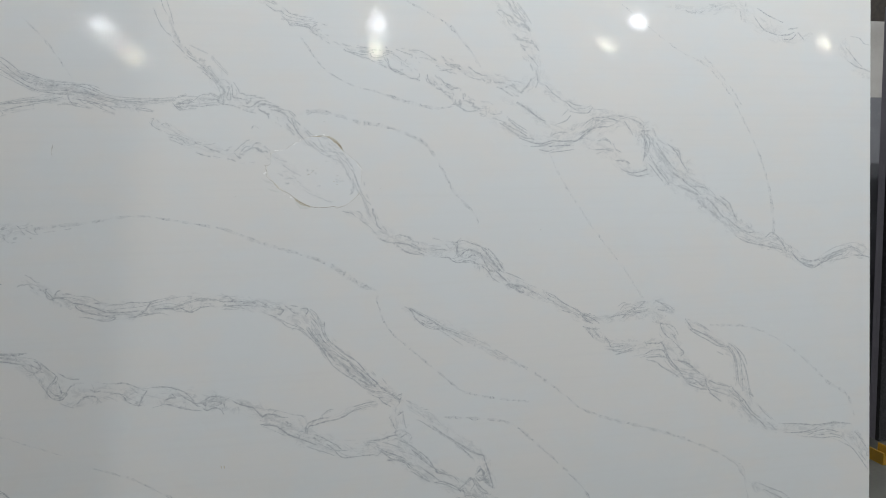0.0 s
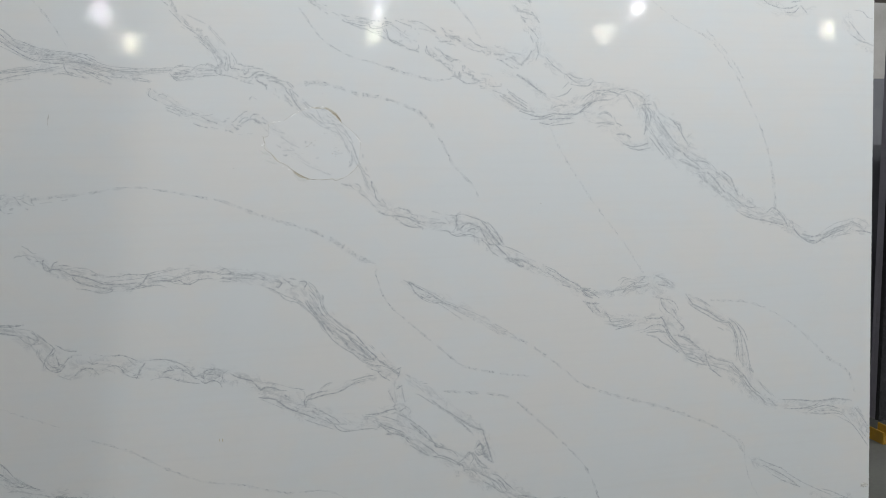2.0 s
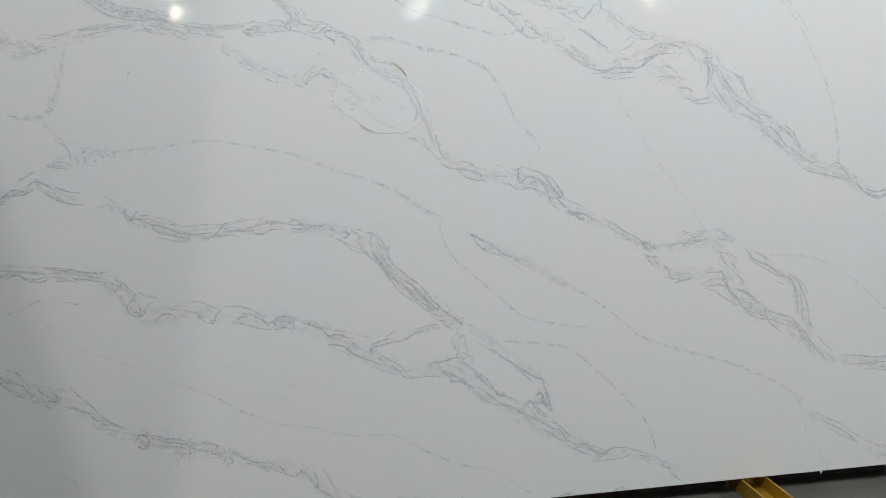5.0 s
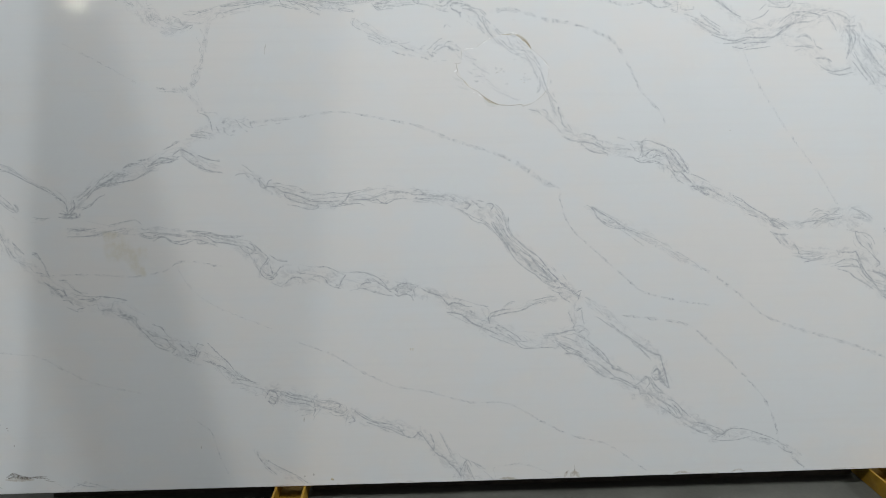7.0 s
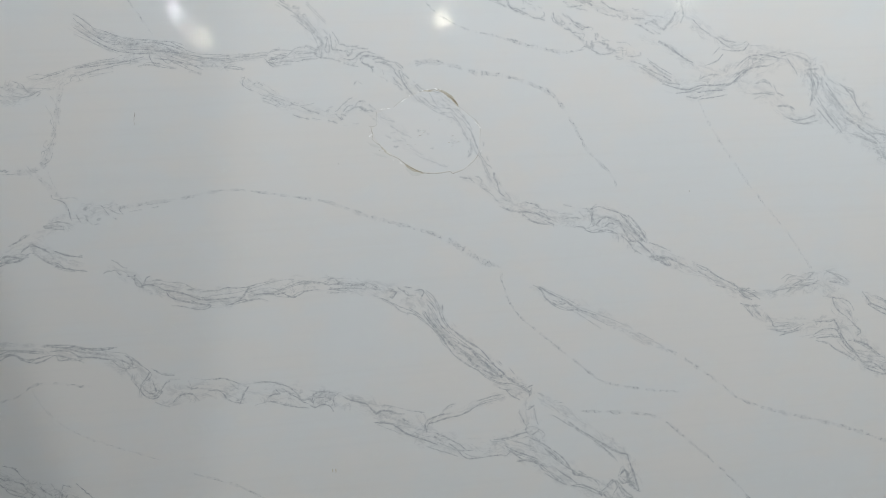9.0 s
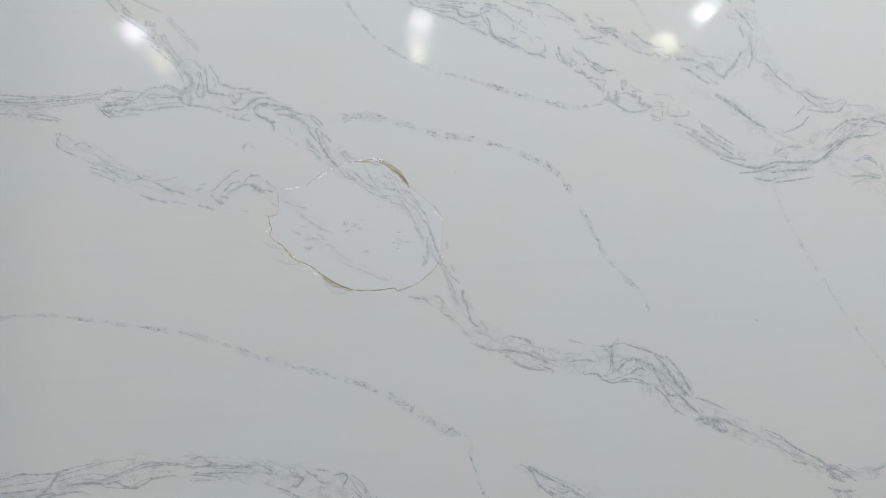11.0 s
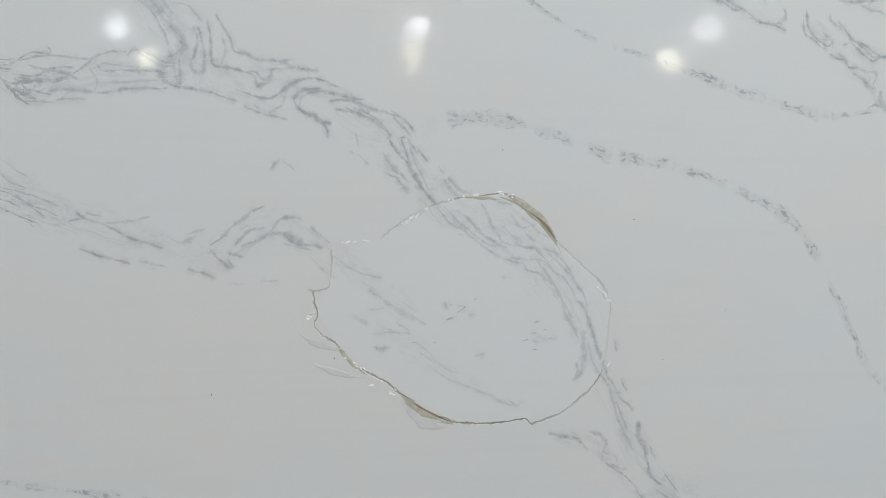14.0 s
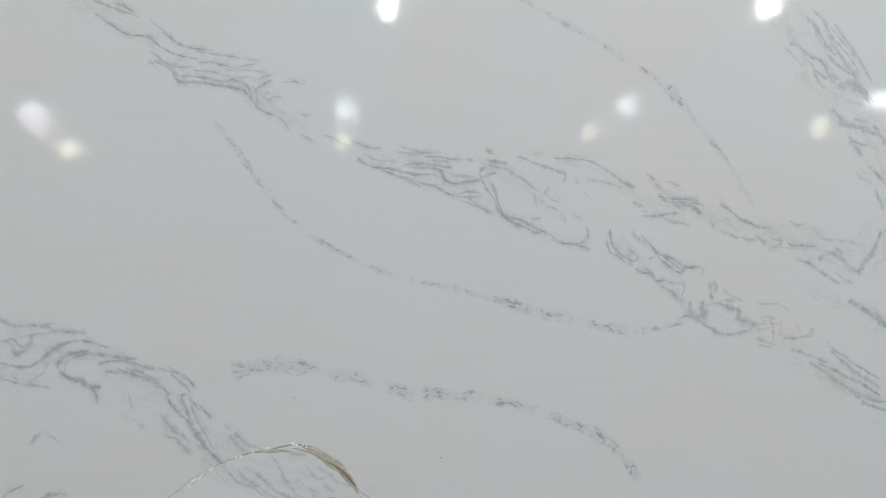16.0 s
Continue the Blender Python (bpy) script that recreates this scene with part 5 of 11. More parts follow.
strand(0.7, 0.29, [(-28.61, 131.96), (-27.85, 131.60), (-27.08, 131.24)])
strand(0.7, 0.12, [(-29.61, 132.19), (-29.03, 133.04), (-28.14, 133.40), (-27.26, 133.29)])
strand(0.6, 0.09, [(-28.44, 131.12), (-27.26, 130.82), (-26.37, 130.52)])
strand(0.6, 0.11, [(-33.13, 130.38), (-31.96, 130.02)])
strand(0.5, 0.09, [(-32.25, 132.30), (-31.67, 132.60)])
strand(0.6, 0.08, [(-26.19, 132.45), (-25.48, 131.73), (-24.71, 131.13)])
strand(0.4, 0.07, [(-26.37, 129.92), (-25.18, 128.71), (-24.29, 128.10)])
strand(0.4, 0.08, [(-32.84, 127.80), (-31.96, 127.74)])
strand(0.4, 0.08, [(-30.38, 127.98), (-29.20, 127.98)])
strand(0.6, 0.08, [(-24.29, 129.92), (-23.10, 129.02), (-21.60, 128.41), (-20.40, 128.11)])
strand(0.6, 0.10, [(-21.30, 127.01), (-20.10, 126.16), (-18.89, 125.36), (-17.68, 124.75), (-16.46, 124.01)])
strand(0.5, 0.08, [(-20.10, 125.97), (-18.59, 124.93), (-17.07, 124.31)])
strand(0.5, 0.15, [(-20.69, 122.01), (-19.78, 121.82)])
strand(0.5, 0.08, [(-22.79, 124.76), (-21.89, 124.45), (-21.59, 123.96)])
strand(0.4, 0.08, [(-20.99, 123.23), (-19.49, 123.34), (-17.98, 123.22)])
strand(0.4, 0.08, [(-18.89, 124.14), (-17.98, 123.52)])
strand(0.5, 0.08, [(-17.06, 122.29), (-16.03, 121.36), (-15.23, 120.44), (-14.32, 119.81), (-13.58, 119.50)])
strand(0.5, 0.09, [(-15.54, 119.82), (-14.31, 119.01), (-12.78, 118.38), (-11.24, 117.74), (-10.32, 117.30), (-9.39, 116.73), (-8.15, 116.34), (-7.53, 116.65)])
strand(0.5, 0.09, [(-16.76, 121.37), (-15.54, 120.62)])
strand(0.4, 0.08, [(-11.87, 120.97), (-11.14, 121.21)])
strand(0.6, 0.19, [(-89.19, 98.66), (-88.10, 98.04), (-86.91, 96.88), (-86.03, 96.69)])
strand(0.7, 0.19, [(-91.24, 95.71), (-90.18, 96.17), (-89.43, 95.98)])
strand(0.6, 0.18, [(-88.29, 95.77), (-87.58, 95.04)])
strand(0.8, 0.31, [(-86.07, 94.66), (-84.80, 94.44), (-84.13, 94.79)])
strand(0.8, 0.26, [(-84.57, 94.15), (-84.18, 92.63), (-83.34, 91.89), (-82.53, 92.24), (-81.89, 93.68), (-80.93, 94.29)])
strand(0.8, 0.23, [(-83.05, 92.27), (-80.73, 92.10), (-79.21, 91.58), (-77.72, 90.66), (-75.41, 90.21), (-73.49, 89.52), (-70.95, 88.37), (-69.03, 87.67), (-65.72, 87.56), (-63.05, 87.63), (-61.30, 87.77)])
strand(0.7, 0.21, [(-80.37, 93.30), (-78.30, 93.15)])
strand(0.5, 0.18, [(-78.50, 92.35), (-75.88, 92.43), (-73.30, 91.97), (-71.42, 90.73), (-69.49, 90.18)])
strand(0.7, 0.26, [(-72.76, 90.42), (-70.41, 90.25)])
strand(0.7, 0.21, [(-77.59, 90.65), (-76.81, 89.08), (-75.56, 88.31), (-73.01, 87.43), (-70.42, 86.81)])
strand(0.7, 0.21, [(-72.30, 88.06), (-71.04, 87.27), (-69.76, 86.76), (-67.82, 86.20)])
strand(0.6, 0.21, [(-76.33, 86.86), (-73.75, 86.38), (-70.53, 85.45), (-68.14, 85.54), (-67.54, 86.32), (-70.43, 86.68)])
strand(0.7, 0.21, [(-67.80, 89.78), (-65.55, 89.75), (-63.52, 90.15), (-60.21, 89.90), (-58.19, 90.03), (-56.13, 90.57), (-53.00, 91.03)])
strand(0.7, 0.24, [(-63.84, 86.03), (-62.23, 86.18), (-61.12, 86.65), (-59.08, 87.05)])
strand(0.6, 0.21, [(-62.25, 85.91), (-60.48, 86.33), (-57.75, 86.95), (-56.41, 86.85)])
strand(0.7, 0.32, [(-60.42, 87.15), (-59.41, 88.04), (-58.21, 89.75), (-57.09, 90.36)])
strand(0.8, 0.24, [(-57.00, 88.00), (-54.30, 88.07), (-51.62, 87.73), (-49.55, 88.13)])
strand(0.7, 0.22, [(-52.66, 88.23), (-50.18, 88.88), (-48.09, 89.56), (-46.00, 90.24), (-43.27, 90.18), (-40.56, 89.70), (-38.95, 89.16)])
strand(0.8, 0.24, [(-52.30, 87.65), (-50.25, 87.91), (-48.95, 87.11), (-47.61, 86.73), (-46.22, 87.19), (-44.80, 87.92), (-42.04, 88.13)])
strand(0.6, 0.19, [(-48.74, 90.02), (-47.33, 90.61)])
strand(0.5, 0.19, [(-54.92, 88.81), (-53.18, 88.55)])
strand(0.6, 0.25, [(-39.13, 90.44), (-37.74, 90.61), (-36.45, 89.40), (-39.23, 89.04)])
strand(0.7, 0.22, [(-38.59, 88.29), (-36.54, 88.00), (-33.77, 87.94), (-31.02, 87.59)])
strand(0.7, 0.21, [(-39.90, 89.23), (-36.47, 89.12), (-33.02, 88.87), (-30.26, 88.52)])
strand(0.6, 0.21, [(-39.30, 88.07), (-37.25, 87.77), (-35.21, 87.20)])
strand(0.6, 0.19, [(-29.81, 89.05), (-28.18, 88.23), (-26.58, 86.98), (-29.62, 87.63)])
strand(0.6, 0.19, [(-39.36, 87.09), (-36.61, 87.02)])
strand(0.7, 0.35, [(-24.36, 86.53), (-22.71, 85.98), (-23.49, 84.76), (-24.18, 84.96)])
strand(0.7, 0.25, [(-21.94, 87.06), (-20.59, 85.96), (-19.66, 85.04), (-17.82, 84.90)])
strand(0.7, 0.25, [(-17.76, 86.04), (-16.32, 86.21), (-15.66, 85.45), (-16.45, 84.09)])
strand(0.7, 0.23, [(-20.51, 87.24), (-18.70, 86.82)])
strand(0.7, 0.22, [(-26.71, 85.01), (-24.94, 84.16), (-23.33, 82.90), (-22.27, 81.68), (-20.91, 80.86), (-18.82, 80.27), (-17.17, 79.28)])
strand(0.6, 0.21, [(-19.43, 81.89), (-18.07, 80.78), (-16.71, 79.82)])
strand(0.7, 0.23, [(-14.92, 85.82), (-13.57, 84.58), (-12.66, 83.08), (-11.90, 81.30)])
strand(0.8, 0.28, [(-15.66, 80.59), (-14.64, 78.65), (-13.32, 76.68), (-11.71, 74.82), (-9.97, 72.51), (-8.64, 70.51)])
strand(0.8, 0.34, [(-16.26, 80.21), (-15.08, 78.40), (-13.62, 76.41), (-12.04, 74.12), (-10.73, 71.85), (-9.68, 70.02)])
strand(0.7, 0.21, [(-14.85, 82.25), (-13.82, 80.45), (-12.93, 78.51), (-11.61, 76.54)])
strand(0.7, 0.21, [(-13.76, 81.45), (-12.89, 79.23), (-11.61, 76.54), (-9.85, 74.66)])
strand(0.7, 0.21, [(-12.96, 82.82), (-12.09, 80.60), (-11.50, 78.40), (-10.19, 76.14)])
strand(0.7, 0.21, [(-11.15, 81.96), (-11.17, 79.09), (-10.41, 77.31), (-9.09, 75.32)])
strand(0.7, 0.43, [(-11.99, 74.84), (-10.65, 73.29), (-9.58, 71.75), (-8.45, 71.37)])
strand(0.6, 0.23, [(-15.05, 83.69), (-13.71, 82.16), (-12.80, 80.66)])
strand(0.7, 0.43, [(-9.07, 75.61), (-7.01, 73.71), (-5.22, 72.11), (-3.26, 70.78), (-1.86, 69.65)])
strand(0.8, 0.26, [(-8.53, 72.39), (-6.43, 71.20), (-4.33, 69.86), (-2.94, 68.57), (-1.58, 66.71), (0.23, 65.08), (1.91, 63.47)])
strand(0.7, 0.58, [(-7.23, 69.81), (-5.44, 68.21), (-3.80, 66.17), (-2.39, 65.32)])
strand(0.8, 0.29, [(-4.34, 69.57), (-2.97, 67.99), (-2.00, 67.03)])
strand(0.9, 0.51, [(-1.15, 66.67), (0.22, 64.79), (1.89, 63.18), (3.02, 62.20)])
strand(0.8, 0.36, [(-1.70, 64.52), (-0.28, 63.67), (1.14, 62.81), (3.34, 62.61)])
strand(0.9, 0.29, [(-1.86, 69.65), (-0.09, 67.31), (1.69, 64.96), (3.37, 63.34), (5.02, 60.98)])
strand(0.8, 0.26, [(4.05, 62.10), (6.90, 60.08), (9.06, 58.70), (10.48, 57.38)])
strand(0.8, 0.30, [(9.04, 58.40), (9.82, 59.07), (10.88, 59.42)])
strand(0.8, 0.30, [(10.01, 56.83), (10.53, 58.27)])
strand(0.6, 0.22, [(-9.42, 69.56), (-7.36, 67.50), (-5.28, 65.86), (-3.16, 64.65), (-1.08, 62.56), (1.77, 60.84), (4.67, 59.84)])
strand(0.6, 0.19, [(5.20, 64.35), (6.30, 62.78)])
strand(0.6, 0.19, [(2.09, 66.82), (3.20, 65.56)])
strand(0.7, 0.25, [(-116.04, 78.30), (-114.13, 78.81), (-111.65, 78.60), (-109.18, 78.11), (-106.71, 77.63)])
strand(0.7, 0.25, [(-116.20, 76.70), (-114.61, 77.64), (-112.60, 77.73), (-111.21, 76.54), (-108.78, 75.65), (-106.87, 75.89), (-104.24, 77.01), (-103.61, 76.96)])
strand(0.7, 0.28, [(-103.61, 76.96), (-103.08, 75.83), (-101.18, 75.80), (-100.15, 75.85)])
strand(0.7, 0.25, [(-106.56, 79.24), (-104.67, 79.22), (-101.55, 78.68), (-99.01, 78.60), (-97.17, 77.77)])
strand(0.7, 0.25, [(-104.77, 78.14), (-101.61, 78.01), (-99.77, 77.31), (-98.58, 76.25), (-95.42, 75.84), (-91.64, 74.97), (-90.39, 74.45)])
strand(0.7, 0.33, [(-96.16, 77.68), (-93.99, 77.50), (-90.76, 77.63)])
strand(0.6, 0.20, [(-96.56, 77.44), (-94.09, 76.41), (-91.57, 75.78)])
strand(0.6, 0.25, [(-100.14, 75.98), (-98.66, 75.44), (-97.69, 74.81)])
strand(0.6, 0.26, [(-91.03, 74.51), (-89.85, 73.30), (-88.36, 72.49), (-86.67, 72.47), (-85.36, 72.63)])
strand(0.7, 0.26, [(-88.38, 72.21), (-87.29, 72.80), (-86.59, 73.43), (-87.12, 74.85), (-88.09, 75.62)])
strand(0.6, 0.18, [(-89.11, 74.34), (-87.85, 73.95)])
strand(0.6, 0.23, [(-86.83, 75.24), (-85.27, 73.73), (-84.43, 72.83)])
strand(0.8, 0.23, [(-85.62, 66.44), (-85.08, 68.19), (-83.93, 69.47), (-83.01, 71.05), (-83.21, 71.75)])
strand(0.7, 0.21, [(-82.40, 72.10), (-81.17, 71.16), (-80.30, 70.53), (-79.02, 70.14), (-77.32, 69.98)])
strand(0.7, 0.23, [(-86.35, 68.58), (-85.21, 66.68), (-84.27, 65.35), (-82.76, 64.65), (-81.42, 64.94), (-80.26, 66.22)])
strand(0.7, 0.26, [(-84.27, 65.35), (-82.45, 65.18), (-80.62, 66.67), (-79.59, 67.97), (-78.49, 68.56)])
strand(0.6, 0.21, [(-86.80, 70.97), (-87.16, 69.76)])
strand(0.7, 0.24, [(-77.99, 63.37), (-76.84, 64.51), (-75.47, 65.08), (-73.49, 64.90), (-72.02, 63.36)])
strand(0.5, 0.20, [(-79.00, 62.35), (-80.29, 62.75), (-82.18, 63.76)])
strand(0.6, 0.26, [(-74.64, 67.10), (-73.38, 66.28), (-72.04, 66.44)])
strand(0.7, 0.21, [(-68.18, 68.05), (-65.90, 68.12), (-63.68, 67.22), (-62.00, 66.36)])
strand(0.7, 0.24, [(-69.46, 65.36), (-67.46, 65.32), (-66.19, 64.36), (-65.35, 63.02), (-63.68, 62.01), (-61.69, 61.54)])
strand(0.7, 0.27, [(-62.37, 61.47), (-61.56, 63.22), (-60.78, 64.56), (-60.03, 65.62)])
strand(0.5, 0.21, [(-64.00, 66.55), (-62.75, 65.31)])
strand(0.6, 0.27, [(-63.26, 62.26), (-61.33, 62.64)])
strand(0.7, 0.22, [(-58.62, 66.34), (-55.22, 66.31), (-52.55, 65.50), (-50.57, 64.61), (-49.27, 63.50), (-48.26, 62.27), (-47.38, 61.04), (-45.31, 60.99)])
strand(0.7, 0.25, [(-51.96, 64.31), (-50.02, 62.71), (-48.31, 61.56), (-47.02, 60.30)])
strand(0.7, 0.27, [(-55.50, 62.52), (-54.10, 63.09), (-52.73, 63.11), (-53.61, 64.18)])
strand(0.7, 0.20, [(-56.26, 61.45), (-54.24, 61.12), (-52.24, 60.36), (-49.55, 59.54), (-46.15, 58.93)])
strand(0.8, 0.22, [(-45.42, 59.43), (-44.36, 58.76), (-43.36, 59.24), (-41.96, 59.39), (-40.61, 58.69), (-40.00, 57.48)])
strand(0.8, 0.25, [(-44.70, 59.79), (-44.86, 61.52), (-43.83, 62.42), (-41.73, 62.66), (-39.68, 62.18)])
strand(0.7, 0.28, [(-43.92, 61.15), (-41.83, 61.24), (-40.49, 60.54), (-41.92, 59.96)])
strand(0.7, 0.19, [(-38.59, 61.79), (-39.77, 60.76), (-39.62, 58.88)])
strand(0.7, 0.21, [(-44.53, 62.35), (-45.31, 60.99), (-44.31, 59.47)])
strand(0.8, 0.28, [(-37.39, 60.97), (-35.64, 59.94), (-33.58, 59.17), (-31.79, 58.57), (-30.87, 57.47), (-29.54, 56.19)])
strand(0.8, 0.35, [(-31.53, 58.26), (-30.48, 57.00), (-29.56, 55.90), (-28.11, 56.34), (-26.00, 56.14), (-24.62, 55.42), (-22.50, 55.07)])
strand(0.7, 0.43, [(-23.01, 53.81), (-21.62, 53.09)])
strand(0.9, 0.28, [(-29.99, 53.62), (-27.60, 53.24), (-25.51, 52.60), (-23.73, 51.26), (-22.10, 49.93), (-19.31, 48.63), (-17.20, 47.68), (-14.39, 46.22)])
strand(0.7, 0.36, [(-23.47, 50.94), (-21.40, 49.71), (-19.28, 49.06)])
strand(0.6, 0.23, [(-28.98, 53.96), (-26.20, 52.96), (-24.12, 52.03)])
strand(0.7, 0.23, [(-19.61, 55.52), (-17.48, 55.03)])
strand(0.8, 0.29, [(-17.50, 49.91), (-17.24, 51.79), (-16.60, 52.90), (-14.68, 53.59), (-12.48, 54.11)])
strand(0.9, 0.26, [(-17.07, 49.87), (-16.67, 51.73), (-15.05, 52.16), (-12.56, 52.79), (-10.36, 53.17), (-8.16, 53.39), (-5.93, 54.21), (-3.66, 55.46), (-1.43, 55.99)])
strand(0.6, 0.22, [(-12.73, 54.86), (-10.91, 56.15), (-9.44, 56.45)])
strand(0.7, 0.23, [(-14.92, 49.51), (-12.81, 48.41), (-10.71, 47.02), (-8.60, 45.63), (-7.23, 44.01)])
strand(0.6, 0.36, [(-15.26, 48.66), (-13.60, 47.31)])
strand(0.7, 0.23, [(-11.48, 46.36), (-9.68, 44.70), (-8.31, 42.93), (-6.61, 41.87), (-3.67, 41.86), (0.77, 41.99), (3.28, 41.73)])
strand(0.6, 0.22, [(-17.29, 46.22), (-14.47, 44.90), (-12.33, 44.09), (-9.49, 42.76)])
strand(0.6, 0.20, [(-10.84, 44.82), (-8.68, 44.16), (-5.76, 44.00)])
strand(0.7, 0.23, [(-3.60, 56.63), (0.12, 57.46), (3.08, 57.77)])
strand(0.7, 0.23, [(1.72, 59.81), (3.88, 58.88), (5.35, 58.74)])
strand(0.7, 0.29, [(0.25, 46.21), (2.47, 46.13), (4.71, 46.35), (6.98, 47.02), (9.23, 47.24)])
strand(0.8, 0.27, [(3.51, 43.34), (5.51, 41.64), (7.38, 40.25), (9.60, 39.72), (11.37, 39.08)])
strand(0.7, 0.24, [(5.86, 39.81), (8.85, 39.65), (11.34, 38.48), (12.77, 36.83), (15.43, 35.64)])
strand(0.7, 0.27, [(3.11, 44.13), (5.26, 42.72), (8.18, 41.37), (11.11, 40.01)])
strand(0.6, 0.30, [(8.43, 46.28), (10.62, 45.16), (12.81, 43.89), (14.99, 42.16)])
strand(0.6, 0.24, [(7.89, 50.35), (8.86, 48.77), (8.51, 47.76), (9.93, 46.42), (12.24, 47.69)])
strand(0.7, 0.27, [(9.52, 53.17), (11.06, 54.06)])
strand(0.6, 0.21, [(11.01, 53.03), (11.35, 50.76), (11.85, 48.92)])
strand(0.6, 0.21, [(6.97, 52.67), (8.31, 49.87)])
strand(0.6, 0.22, [(4.66, 45.46), (7.59, 44.42), (9.78, 43.45)])
strand(0.7, 0.27, [(15.72, 41.64), (17.89, 39.60), (19.32, 37.64), (20.31, 36.02)])
strand(0.7, 0.30, [(13.48, 42.32), (16.38, 39.76), (18.54, 37.27)])
strand(0.8, 0.38, [(20.02, 36.36), (21.16, 34.72), (22.97, 34.22), (24.48, 33.60)])
strand(0.7, 0.30, [(16.24, 36.76), (18.13, 35.04), (19.90, 33.79), (21.36, 32.42)])
strand(0.7, 0.27, [(13.17, 35.88), (15.66, 34.10), (18.31, 32.45)])
strand(0.8, 0.27, [(20.11, 31.79), (22.56, 31.83), (24.36, 31.02), (26.61, 29.86), (28.08, 28.17)])
strand(0.7, 0.23, [(22.97, 34.22), (25.98, 32.98), (27.45, 31.29)])
strand(0.7, 0.28, [(30.57, 32.18), (32.85, 31.16), (34.32, 29.01), (36.57, 26.91)])
strand(0.7, 0.28, [(29.75, 31.04), (31.34, 32.09), (32.34, 30.15), (31.18, 28.28)])
strand(0.7, 0.22, [(15.86, 51.07), (18.35, 49.33), (20.54, 47.62)])
strand(0.8, 0.27, [(23.06, 46.31), (26.47, 44.01), (30.19, 41.36), (33.20, 39.53), (35.48, 38.53)])
strand(0.9, 0.31, [(35.48, 38.53), (36.16, 36.17), (36.84, 33.80), (37.53, 31.42), (38.20, 28.58)])
strand(0.7, 0.24, [(26.44, 43.26), (28.66, 41.52), (30.87, 39.31), (32.35, 37.79)])
strand(0.9, 0.46, [(33.41, 33.40), (34.54, 34.50), (35.57, 33.17), (34.88, 31.40)])
strand(0.8, 0.46, [(34.43, 31.76), (36.39, 30.32), (37.88, 28.61)])
strand(0.8, 0.37, [(32.90, 32.23), (33.93, 31.05), (35.50, 31.33), (36.47, 32.30)])
strand(0.7, 0.24, [(3.88, 58.88), (5.27, 57.27), (7.43, 55.89)])
strand(0.6, 0.24, [(19.85, 49.18), (23.50, 45.82)])
strand(0.6, 0.23, [(4.88, 105.70), (7.72, 104.39), (10.62, 104.22), (13.52, 103.47)])
strand(0.7, 0.23, [(11.47, 106.45), (13.63, 105.75), (15.48, 104.49)])
strand(0.7, 0.26, [(13.53, 103.75), (15.97, 102.46), (18.28, 101.45)])
strand(0.7, 0.23, [(11.98, 102.13), (14.85, 100.80), (17.79, 100.47)])
strand(0.6, 0.29, [(15.00, 103.81), (16.86, 102.69)])
strand(0.7, 0.24, [(16.36, 101.43), (18.52, 100.28)])
strand(0.7, 0.21, [(21.54, 101.54), (23.79, 101.83), (26.00, 101.26)])
strand(0.8, 0.24, [(23.67, 99.38), (25.91, 99.24), (27.06, 98.29), (29.13, 97.58), (31.10, 98.04), (33.06, 97.91), (35.13, 96.90)])
strand(0.8, 0.27, [(28.90, 99.34), (28.70, 101.52), (28.80, 103.69), (29.89, 104.78)])
strand(0.8, 0.24, [(27.57, 103.04), (29.11, 103.96), (30.62, 104.16)])
strand(0.7, 0.27, [(29.67, 99.58), (30.76, 100.67), (32.30, 101.30), (33.78, 100.77), (35.72, 100.07)])
strand(0.7, 0.30, [(31.89, 98.86), (33.44, 99.78), (34.62, 99.27)])
strand(0.7, 0.24, [(30.62, 104.16), (33.58, 103.11), (36.25, 102.07), (38.02, 100.95)])
strand(0.8, 0.30, [(36.24, 101.78), (37.69, 100.24), (39.14, 98.40), (40.56, 95.96), (42.33, 94.38)])
strand(0.8, 0.36, [(37.27, 100.99), (38.69, 98.72), (40.14, 96.87), (42.04, 94.84)])
strand(0.7, 0.36, [(38.34, 101.36), (40.24, 99.35), (41.67, 97.06), (43.11, 94.77)])
strand(0.8, 0.30, [(36.15, 99.61), (37.12, 97.36), (38.55, 95.07), (40.05, 94.53)])
strand(0.8, 0.27, [(35.73, 100.36), (36.41, 98.57), (37.85, 96.58)])
strand(0.8, 0.27, [(36.31, 96.24), (38.07, 94.66), (39.51, 92.51), (41.44, 91.21)])
strand(0.8, 0.34, [(40.81, 94.48), (42.57, 92.60), (44.05, 91.32)])
strand(0.7, 0.23, [(43.85, 93.99), (46.12, 93.10), (48.38, 91.91)])
strand(0.9, 0.34, [(43.71, 90.32), (46.01, 90.16), (48.59, 89.24)])
strand(0.8, 0.40, [(47.98, 89.28), (48.54, 87.76), (47.03, 88.76)])
strand(0.7, 0.25, [(44.46, 89.82), (46.72, 88.78), (49.00, 87.73)])
strand(0.6, 0.22, [(48.31, 90.00), (51.35, 88.31), (53.63, 86.96)])
strand(0.7, 0.25, [(56.30, 87.52), (59.07, 86.28), (60.91, 84.65), (63.69, 82.95), (66.50, 81.70)])
strand(0.7, 0.23, [(56.71, 85.70), (59.31, 84.02), (61.31, 82.68)])
strand(0.7, 0.31, [(61.75, 81.59), (64.41, 80.65)])
strand(0.8, 0.29, [(66.50, 81.70), (68.66, 79.58), (70.75, 80.18)])
strand(0.8, 0.25, [(67.56, 80.11), (69.57, 78.00), (71.46, 77.10)])
strand(0.7, 0.24, [(12.61, 85.22), (14.46, 83.63), (15.83, 81.34), (18.28, 79.69), (21.20, 78.29)])
